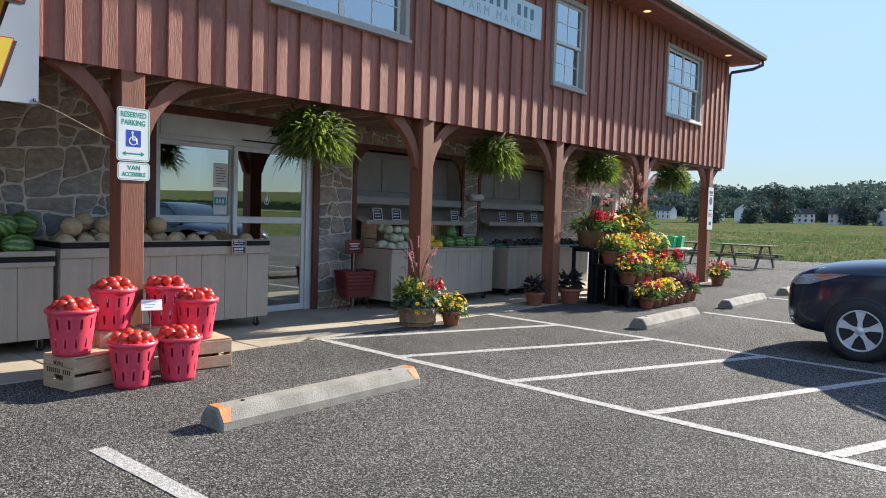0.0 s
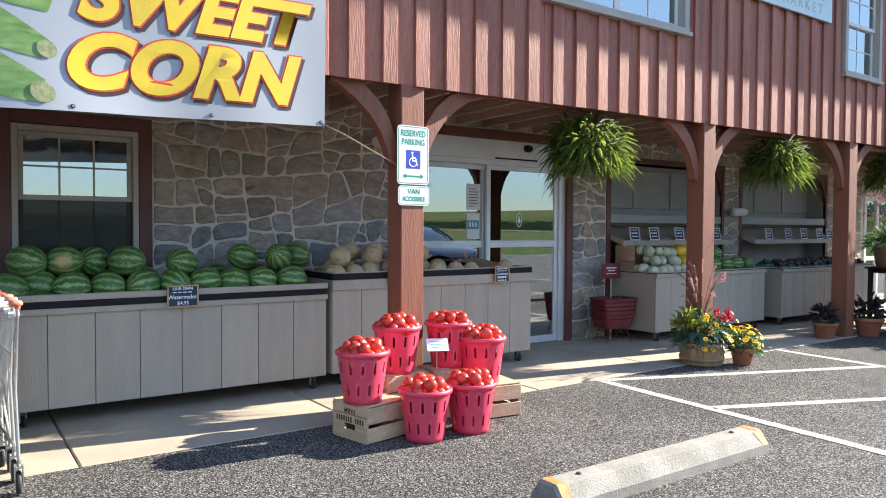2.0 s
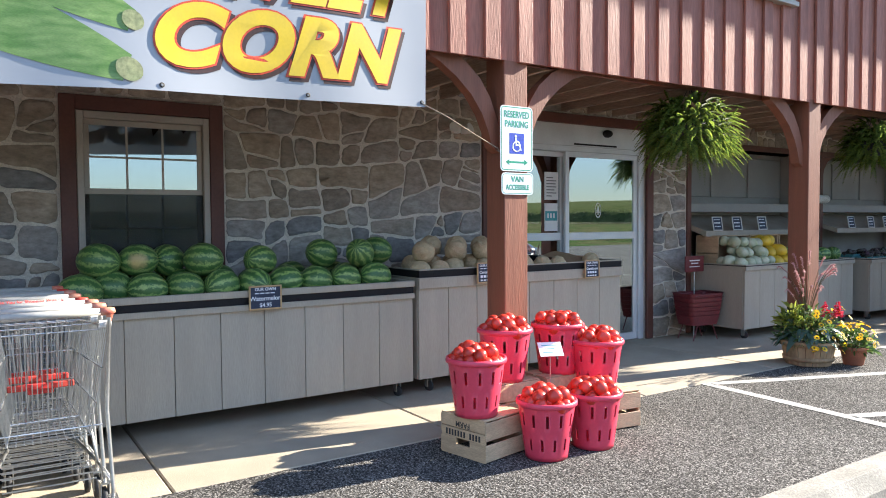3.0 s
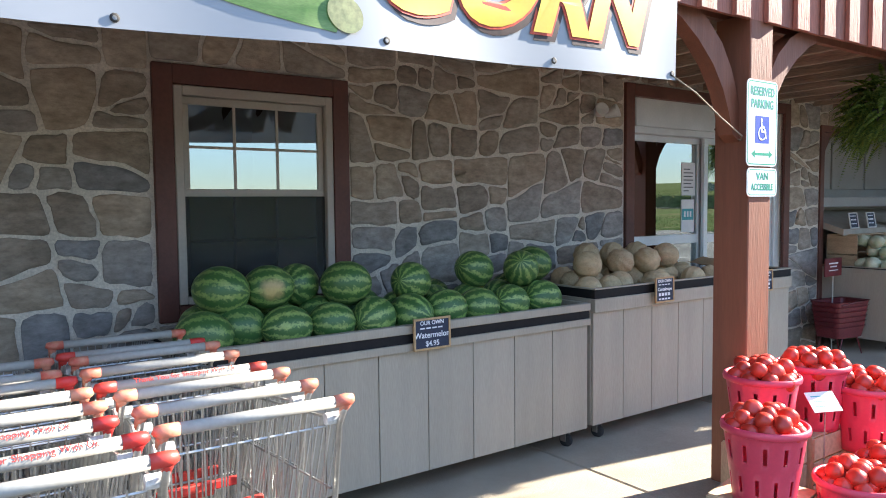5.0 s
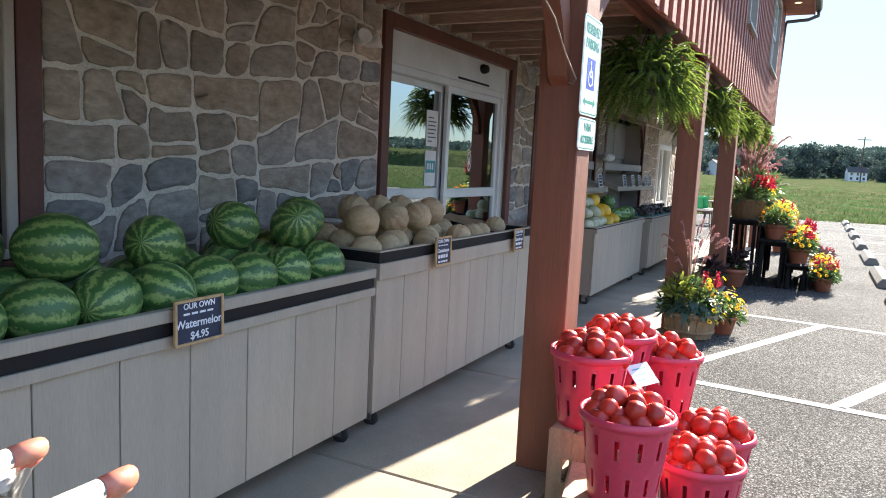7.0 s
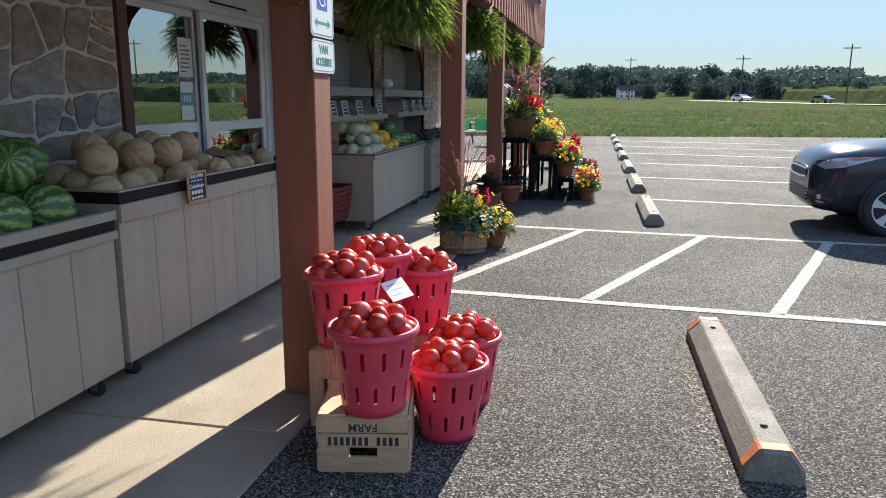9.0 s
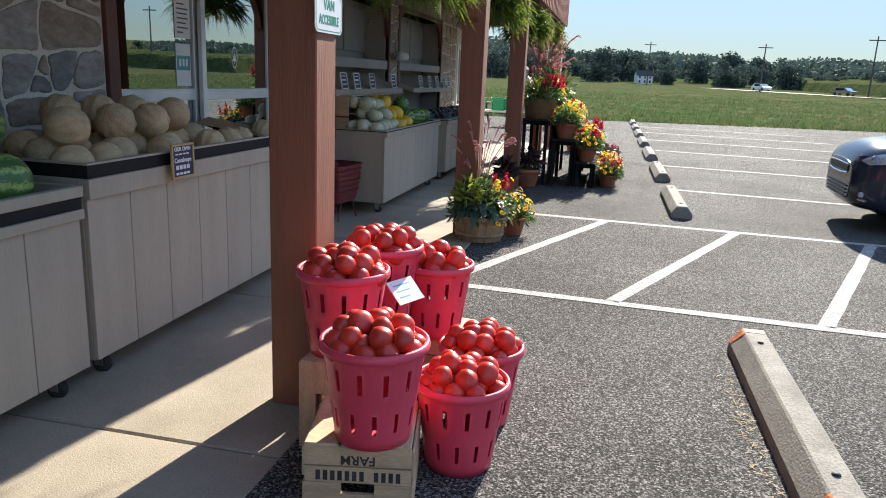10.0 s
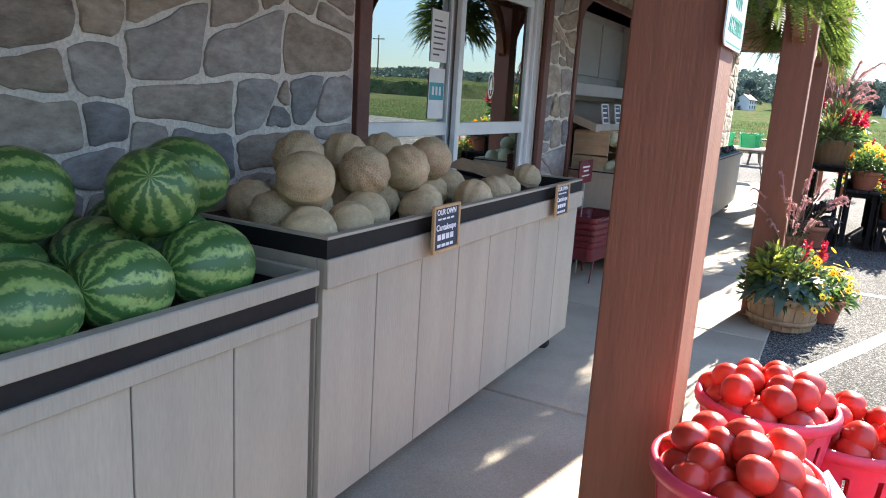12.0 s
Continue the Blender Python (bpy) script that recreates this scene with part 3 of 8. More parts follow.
def rubble(y0, y1, z0, z1, rnd, gap=0.0092):
    """Rounded stone outlines that fill a rectangle, with joints between them."""
    res = []
    todo = [[(y0, z0), (y1, z0), (y1, z1), (y0, z1)]]
    done = []
    while todo:
        p = todo.pop()
        us, vs = [q[0] for q in p], [q[1] for q in p]
        w, h = max(us) - min(us), max(vs) - min(vs)
        area = abs(sum(a[0] * b[1] - b[0] * a[1] for a, b in zip(p, p[1:] + p[:1]))) / 2
        if area < rnd.choice((0.03, 0.06, 0.085, 0.105, 0.135)) or max(w, h) < 0.18:
            done.append(p)
            continue
        upright = w > h * rnd.uniform(1.0, 1.7)
        t = radians(rnd.uniform(-24, 24) if area < 0.45 else rnd.uniform(-7, 7)) + (0 if upright else math.pi / 2)
        nx, ny = math.cos(t), math.sin(t)
        f = rnd.uniform(0.34, 0.66)
        d = nx * (min(us) + w * f) + ny * (min(vs) + h * f)
        for q in (clip(p, nx, ny, d), clip(p, -nx, -ny, -d)):
            if len(q) > 2:
                todo.append(q)

    def bend(u, v):
        """Slow waves that bend the joints, fading out at the borders."""
        k = min(1.0, max(0.0, min(u - y0, y1 - u, v - z0, z1 - v) / 0.12))
        a = noise.noise_vector(Vector((u * 3.1, v * 3.1, 7.0))) * 0.040 + noise.noise_vector(Vector((u * 11, v * 11, 3.0))) * 0.014
        return (u + a.x * k, v + a.y * k * 0.85)

    for poly in done:
        g = gap * rnd.uniform(0.7, 1.35)
        full = poly
        for (ax, ay), (bx, by) in zip(full, full[1:] + full[:1]):
            L = math.hypot(bx - ax, by - ay)
            if L > 1e-5:
                nx, ny = (by - ay) / L, -(bx - ax) / L
                poly = clip(poly, nx, ny, nx * ax + ny * ay - g)
                if len(poly) < 3:
                    break
        if len(poly) < 3:
            continue
        keep = []
        for q in poly:
            if not keep or math.hypot(q[0] - keep[-1][0], q[1] - keep[-1][1]) > 0.012:
                keep.append(q)
        if len(keep) < 3:
            continue
        cut = []
        soft_r = rnd.uniform(0.022, 0.055)
        radii = [soft_r * rnd.uniform(0.6, 1.5) for _ in keep]
        for i, ((ax, ay), (bx, by)) in enumerate(zip(keep, keep[1:] + keep[:1])):
            L = math.hypot(bx - ax, by - ay)
            ka, k = min(0.36, radii[i] / L), min(0.36, radii[(i + 1) % len(keep)] / L)
            pa = (ax + (bx - ax) * ka, ay + (by - ay) * ka)
            if cut:
                cut += [((cut[-1][0] + pa[0]) / 4 + ax / 2, (cut[-1][1] + pa[1]) / 4 + ay / 2)]
            cut += [pa]
            if L > 0.17:
                cut += [(ax + (bx - ax) * f + rnd.uniform(-0.009, 0.009), ay + (by - ay) * f + rnd.uniform(-0.009, 0.009)) for f in (0.37, 0.63)]
            elif L > 0.09:
                cut += [((ax + bx) / 2 + rnd.uniform(-0.009, 0.009), (ay + by) / 2 + rnd.uniform(-0.009, 0.009))]
            cut += [(bx + (ax - bx) * k, by + (ay - by) * k)]
        cut += [((cut[-1][0] + cut[0][0]) / 4 + keep[0][0] / 2, (cut[-1][1] + cut[0][1]) / 4 + keep[0][1] / 2)]
        fine = []
        for (ax, ay), (bx, by) in zip(cut, cut[1:] + cut[:1]):
            n = max(1, int(math.hypot(bx - ax, by - ay) / 0.05))
            fine += [bend(ax + (bx - ax) * i / n, ay + (by - ay) * i / n) for i in range(n)]
        area = abs(sum(a[0] * b[1] - b[0] * a[1] for a, b in zip(fine, fine[1:] + fine[:1]))) / 2
        if area > 0.0015:
            res.append(fine)
    return res


def stone_mesh(bm, outline, rnd, x):
    cy, cz = sum(p[0] for p in outline) / len(outline), sum(p[1] for p in outline) / len(outline)
    d = rnd.uniform(0.005, 0.014)
    t1, t2 = rnd.uniform(-0.05, 0.05), rnd.uniform(-0.06, 0.06)
    rings = []
    for k, dep in ((1.0, -0.014), (0.985, d * 0.55), (0.955, d * 0.95), (0.6, d * 1.15)):
        rings.append([bm.verts.new((x + dep + (0 if dep < 0 else ((u - cy) * t1 + (v - cz) * t2) * 0.3 + rnd.uniform(-0.0015, 0.0015)), cy + (u - cy) * k, cz + (v - cz) * k)) for u, v in outline])
    n = len(outline)
    for a, b in zip(rings, rings[1:]):
        for i in range(n):
            bm.faces.new((a[i], a[(i + 1) % n], b[(i + 1) % n], b[i])).smooth = True
    bm.faces.new(rings[-1]).smooth = True


STONES = []                         # (outline, near) collected here, built at the end of the file
srnd = random.Random(11)
for y0, y1, z0, z1, near in [(1.70, 4.40, 0.86, 2.92, True), (-0.9, 0.46, 0.7, 2.92, True), (0.46, 1.70, 2.49, 2.92, True), (7.08, 7.73, 0.0, 2.92, True),
                             (4.40, 7.08, 2.73, 2.92, False), (-4.5, -0.9, 0.0, 2.92, False), (0.46, 1.70, 0.7, 1.0, False), (7.73, 10.5, 2.5, 2.92, False), (10.5, 10.94, 0.0, 2.5, False),
                             (10.5, 14.0, 2.5, 2.92, False), (13.76, 15.1, 0.0, 2.5, False), (14.0, Y1 - 0.1, 2.5, 2.92, False), (16.7, Y1 - 0.1, 0.0, 2.5, False)]:
    for o in rubble(y0, y1, z0, z1, srnd):
        STONES.append((o, near))

# window in the stone wall
win = thing("window_5", "tan double-hung window in brown trim in the stone wall", "window", kind="structure")
T = 0.11
part("trim", boxes((WALL - 0.02, WALL + 0.035, 0.47, 0.47 + T, 1.01, 2.48), (WALL - 0.02, WALL + 0.035, 1.69 - T, 1.69, 1.01, 2.48), (WALL - 0.02, WALL + 0.035, 0.47 + T, 1.69 - T, 2.37, 2.48),
                   (WALL - 0.02, WALL + 0.045, 0.47 + T, 1.69 - T, 1.01, 1.10), bevel=0.004), M["trim"], win, "dark brown board trim")
a, b = 0.583, 1.577
part("window_frame", boxes((WALL - 0.10, WALL + 0.03, a, a + 0.05, 1.105, 2.365), (WALL - 0.10, WALL + 0.03, b - 0.05, b, 1.105, 2.365), (WALL - 0.10, WALL + 0.03, a + 0.05, b - 0.05, 2.31, 2.365),
                           (WALL - 0.10, WALL + 0.04, a + 0.05, b - 0.05, 1.105, 1.15), bevel=0.005), M["tan"], win, "tan vinyl frame")
for lo, hi, x in ((1.152, 1.775, WALL - 0.045), (1.73, 2.308, WALL - 0.01)):
    s0, s1 = a + 0.052, b - 0.052
    part("sash", boxes((x - 0.03, x, s0, s0 + 0.04, lo + 0.045, hi - 0.045), (x - 0.03, x, s1 - 0.04, s1, lo + 0.045, hi - 0.045), (x - 0.03, x, s0, s1, lo, lo + 0.045), (x - 0.03, x, s0, s1, hi - 0.045, hi), bevel=0.004), M["tan"], win, "tan vinyl sash")
    part("pane", boxes((x - 0.017, x - 0.012, s0 + 0.035, s1 - 0.035, lo + 0.04, hi - 0.04)), M["glass"], win)
    g0, g1, gm = s0 + 0.04, s1 - 0.04, (lo + hi) / 2
    w3 = (g1 - g0) / 3
    part("muntin", boxes((x - 0.0115, x - 0.007, g0 + w3 - 0.008, g0 + w3 + 0.008, lo + 0.045, hi - 0.045), (x - 0.0115, x - 0.007, g0 + 2 * w3 - 0.008, g0 + 2 * w3 + 0.008, lo + 0.045, hi - 0.045),
                         (x - 0.0113, x - 0.0075, g0, g1, gm - 0.008, gm + 0.008)), M["tan"], win)

part("insect_screen", boxes((WALL - 0.008, WALL - 0.006, a + 0.052, b - 0.052, 1.152, 1.73)), screen_mat(), win, "fine dark insect screen")

# sliding entrance door
door = thing("door_1", "white aluminium automatic sliding glass entrance door, closed", "door", kind="structure")
part("trim", boxes((WALL - 0.02, WALL + 0.03, 4.41, 4.52, 0.008, 2.72), (WALL - 0.02, WALL + 0.03, 6.96, 7.07, 0.008, 2.72), (WALL - 0.02, WALL + 0.03, 4.52, 6.96, 2.61, 2.72), bevel=0.004), M["trim"], door, "dark brown board trim")
part("jamb", boxes((WALL - 0.17, WALL - 0.03, 4.522, 4.59, 0.008, 2.609), bevel=0.004), M["alu"], door)
part("jamb", boxes((WALL - 0.17, WALL - 0.03, 6.87, 6.958, 0.008, 2.609), bevel=0.004), M["alu"], door)
part("header", boxes((WALL - 0.17, WALL - 0.015, 4.59, 6.87, 2.36, 2.609), (WALL - 0.17, WALL - 0.035, 4.59, 6.87, 2.30, 2.359), bevel=0.004), M["alu"], door)
part("slot", boxes((WALL - 0.03, WALL - 0.012, 5.75, 6.45, 2.375, 2.395)), M["black"], door)
bm = bmesh.new(); lathe(bm, [(0.06, 0.0), (0.062, 0.02), (0.05, 0.05), (0.02, 0.065), (0.0005, 0.066)], 14, Matrix.Translation((WALL - 0.015, 6.28, 2.53)) @ FACE @ Matrix.Diagonal((1.1, 0.75, 1, 1)))
part("door_sensor", bm, M["black"], door, "black plastic sensor")
for s0, s1, x in ((4.592, 5.70, WALL - 0.12), (5.66, 6.868, WALL - 0.06)):
    leaf = part("door_leaf", boxes((x - 0.04, x, s0, s0 + 0.06, 0.10, 2.24), (x - 0.04, x, s1 - 0.06, s1, 0.10, 2.24), (x - 0.04, x, s0, s1, 2.24, 2.299), (x - 0.04, x, s0, s1, 0.012, 0.10), (x - 0.04, x - 0.001, s0 + 0.06, s1 - 0.06, 1.27, 1.36), bevel=0.004), M["alu"], door)
    part("pane", boxes((x - 0.022, x - 0.016, s0 + 0.055, s1 - 0.055, 1.355, 2.245)), M["glass"], leaf)
    part("pane", boxes((x - 0.022, x - 0.016, s0 + 0.055, s1 - 0.055, 0.095, 1.275)), M["glass"], leaf)
M["paper"] = mat("white_paper", (0.78, 0.78, 0.76), (0.72, 0.72, 0.71), rough=0.7, bump=0.02, fine=0.04)
M["teal"] = mat("teal_print", (0.05, 0.30, 0.33), (0.06, 0.36, 0.38), rough=0.5, bump=0)
M["ink"] = mat("dark_print", (0.06, 0.06, 0.07), (0.09, 0.09, 0.1), rough=0.6, bump=0)
notice = thing("notice", "white paper notice taped inside the glass door", "notice")
part("sheet", boxes((WALL - 0.133, WALL - 0.131, 5.40, 5.61, 1.74, 2.06)), M["paper"], notice)
part("print", boxes(*[(WALL - 0.131, WALL - 0.130, 5.43, 5.43 + w, 1.99 - 0.035 * i, 2.0 - 0.035 * i) for i, w in enumerate((0.10, 0.15, 0.14, 0.15, 0.12, 0.15, 0.08))]), M["ink"], notice, "grey lines of small print")
notice = thing("notice", "white and teal opening-hours notice on the glass door", "notice")
part("sheet", boxes((WALL - 0.133, WALL - 0.131, 5.40, 5.60, 1.38, 1.70)), M["paper"], notice)
part("print", boxes((WALL - 0.131, WALL - 0.130, 5.41, 5.59, 1.50, 1.61)), M["teal"], notice, "teal panel")
part("print", boxes(*[(WALL - 0.1299, WALL - 0.129, 5.44 + 0.045 * i, 5.465 + 0.045 * i, 1.53, 1.585) for i in range(3)]), M["paper"], notice, "white figures")
decal = thing("door_decal", "pale oval emblem with a tree shape on the door glass", "decal")
bm = bmesh.new(); lathe(bm, [(0.062, 0), (0.062, 0.001), (0.052, 0.001), (0.052, 0)], 28, Matrix.Translation((WALL - 0.0755, 6.20, 1.62)) @ FACE @ Matrix.Diagonal((0.8, 1.5, 1, 1)))
part("ring", bm, M["paper"], decal)
bm = bmesh.new(); prism(bm, [(0.03, -0.03), (0.0, 0.06), (-0.03, -0.03), (-0.007, -0.03), (-0.007, -0.055), (0.007, -0.055), (0.007, -0.03)][::-1], 0.001, Matrix.Translation((WALL - 0.0755, 6.20, 1.62)) @ FACE)
part("emblem", bm, M["paper"], decal)

# flood light beside the door
fl = thing("flood_light", "white twin-head outdoor flood light on the stone wall", "lamp", Matrix.Translation((WALL, 4.08, 2.45)), kind="")
bm = bmesh.new(); lathe(bm, [(0.055, 0.0), (0.055, 0.05), (0.03, 0.06), (0.0005, 0.06)], 14, FACE); part("base", bm, M["white"], fl)
for s in (-1, 1):
    bm = bmesh.new()
    lathe(bm, [(0.02, -0.09), (0.035, -0.06), (0.05, 0.0), (0.058, 0.03), (0.05, 0.028), (0.0005, 0.02)], 14, Matrix.Translation((0.11, s * 0.085, -0.01)) @ Matrix.Rotation(radians(70), 4, "Y") @ Matrix.Rotation(radians(-25 * s), 4, "X"))
    part("head", bm, M["white"], fl, smooth=True)

# bays with closed roller doors behind the produce
M["bayback"] = mat("bay_panel", (0.34, 0.33, 0.30), (0.29, 0.28, 0.26), scale=2, rough=0.6, bump=0.05, fine=0.06)
for i, (y0, y1) in enumerate(((7.82, 10.44), (11.0, 13.7))):
    bay = thing("bay_%d" % (i + 1), "recessed produce bay with grey panelled back and brown trim", "bay", kind="structure")
    xb = WALL - 0.36
    part("back_wall", boxes((xb - 0.06, xb, y0 - 0.2, y1 + 0.2, 0.0, 2.7)), M["bayback"], bay)
    part("reveal", boxes((WALL - 0.35, WALL - 0.045, y0 - 0.08, y0 + 0.003, 0.008, 2.46), (WALL - 0.35, WALL - 0.045, y1 - 0.003, y1 + 0.06, 0.008, 2.46)), M["bayback"], bay, "grey boarded reveal")
    part("trim", boxes((WALL - 0.04, WALL + 0.02, y0 - 0.08, y0, 0.008, 2.46), (WALL - 0.04, WALL + 0.02, y1, y1 + 0.06, 0.008, 2.46), (WALL - 0.29, WALL + 0.02, y0 - 0.08, y1 + 0.06, 2.46, 2.54), bevel=0.004), M["trim"], bay, "dark brown trim")
    for s, yy in ((1, y0), (-1, y1)):
        bm = bmesh.new()
        prism(bm, [(0, 0), (s * 0.30, 0), (s * 0.15, -0.07), (s * 0.05, -0.2), (0, -0.42)][::-s], 0.05, Matrix.Translation((WALL - 0.05, yy, 2.459)) @ FACE)
        part("corner_bracket", bm, M["trim"], bay)
    n = 3
    w = (y1 - y0) / n
    for c in range(n):
        part("panel", boxes((xb, xb + 0.025, y0 + c * w + 0.02, y0 + (c + 1) * w - 0.02, 1.82, 2.40), bevel=0.008), M["bayback"], bay)
    part("ledge", boxes((xb, WALL + 0.0, y0 + 0.004, y1 - 0.004, 1.60, 1.72), bevel=0.005), M["bayback"], bay)
    bm = bmesh.new()
    prism(bm, [(WALL + 0.24, 1.28), (WALL + 0.24, 1.35), (xb + 0.002, 1.56), (xb + 0.002, 1.48)][::-1], y1 - y0 - 0.02, Matrix(((1, 0, 0, 0), (0, 0, 1, y0 + 0.01), (0, 1, 0, 0), (0, 0, 0, 1))))
    part("shelf", bm, M["grey"], bay)

# glazed side door near the far end
d2 = thing("door_2", "white framed glass door near the far end of the wall", "door", kind="structure")
part("door_frame", boxes((WALL - 0.12, WALL + 0.02, 15.2, 15.3, 0.01, 2.2), (WALL - 0.12, WALL + 0.02, 16.5, 16.6, 0.01, 2.2), (WALL - 0.12, WALL + 0.02, 15.3, 16.5, 2.1, 2.2), (WALL - 0.1, WALL - 0.03, 15.85, 15.93, 0.01, 2.1), (WALL - 0.1, WALL - 0.03, 15.3, 16.5, 0.9, 0.98), bevel=0.004), M["white"], d2)
part("pane", boxes((WALL - 0.07, WALL - 0.064, 15.3, 16.5, 0.02, 2.1)), M["glass"], d2)


# ---- produce counters on castors ----
def counter(y0, y1, xf, xb, top, band, label, end_open=True):
    """A grey boarded counter: rim, black band, fascia, upright boards, sunk bed, castors."""
    c = thing("produce_counter", label, "counter", Matrix.Translation((xf, y0, 0)), "produce counters")
    L, D = y1 - y0, xf - xb
    b0 = 0.14
    zb1, zb0 = top - band[0], top - band[0] - band[1]
    zf = zb0 - band[2]
    part("carcass", boxes((-D, -0.03, 0.005, L - 0.005, b0, zf - 0.02)), M["grey"], c)
    n = max(1, round(L / 0.31))
    for i in range(n):
        part("board", boxes((-0.028, -0.006, i * L / n + 0.0025, (i + 1) * L / n - 0.0025, b0, zf + 0.01), bevel=0.002), M["grey"], c)
    for yy in ((0.0, 0.022), (L - 0.022, L)):
        part("end_panel", boxes((-D, -0.03, yy[0] - 0.004, yy[1] + 0.004, b0, zf + 0.01)), M["grey"], c)
    part("fascia", boxes((-0.03, 0.018, -0.005, L + 0.005, zf, zb0), (-D, -0.031, -0.005, 0.02, zf, zb0), (-D, -0.031, L - 0.02, L + 0.005, zf, zb0), bevel=0.003), M["grey"], c)
    part("black_band", boxes((-0.02, 0.008, 0.0, L, zb0 + 0.001, zb1 - 0.001), (-D, -0.021, 0.0, 0.02, zb0 + 0.001, zb1 - 0.001), (-D, -0.021, L - 0.02, L, zb0 + 0.001, zb1 - 0.001)), M["black"], c, "black rubber band")
    if band[0] > 0.012:
        part("rim", boxes((-0.022, 0.02, -0.005, L + 0.005, zb1, top), (-D, -0.023, -0.005, 0.018, zb1, top), (-D, -0.023, L - 0.018, L + 0.005, zb1, top), bevel=0.004), M["grey"], c)
    else:
        part("rim", boxes((-0.02, 0.010, 0.0, L, zb1, top), (-D, -0.021, 0.0, 0.02, zb1, top), (-D, -0.021, L - 0.02, L, zb1, top)), M["grey"], c)
    bm = bmesh.new()
    prism(bm, [(-D, top - 0.06), (-D, top - 0.14), (-0.023, top - 0.14), (-0.023, top - 0.12)], L - 0.04, Matrix(((1, 0, 0, 0), (0, 0, 1, 0.02), (0, 1, 0, 0), (0, 0, 0, 1))))
    part("bed", bm, M["dark"], c, "dark sunk bed")
    for px, py in ((-0.14, 0.17), (-0.14, L - 0.09), (-D + 0.1, 0.17), (-D + 0.1, L - 0.09)):
        bm = bmesh.new()
        lathe(bm, [(0.0005, -0.014), (0.03, -0.014), (0.045, -0.010), (0.045, 0.010), (0.03, 0.014), (0.0005, 0.014)], 16, Matrix.Translation((px + 0.02, py, 0.046)) @ Matrix.Rotation(radians(90), 4, "X") @ Matrix.Rotation(radians(20), 4, "Y"))
        w = part("castor", bm, M["rubber"], c, "black rubber castor")
        part("fork", boxes((px - 0.012, px + 0.035, py - 0.024, py - 0.018, 0.04, 0.13), (px - 0.012, px + 0.035, py + 0.018, py + 0.024, 0.04, 0.13), (px - 0.035, px + 0.04, py - 0.035, py + 0.035, 0.13, 0.14)), M["steel"], w, "zinc fork")
    return c


counter(0.42, 3.022, -7.49, -8.30, 1.00, (0.05, 0.055, 0.045), "grey boarded counter on castors heaped with watermelons")
counter(3.085, 5.56, -7.50, -8.30, 1.09, (0.010, 0.062, 0.095), "grey boarded counter on castors holding cantaloupes")
counter(7.82, 10.38, -7.57, -8.42, 0.94, (0.011, 0.012, 0.05), "grey boarded counter in the first bay with pale melons")
counter(10.82, 13.75, -7.55, -8.40, 0.92, (0.011, 0.012, 0.05), "grey boarded counter in the second bay with vegetable boxes")

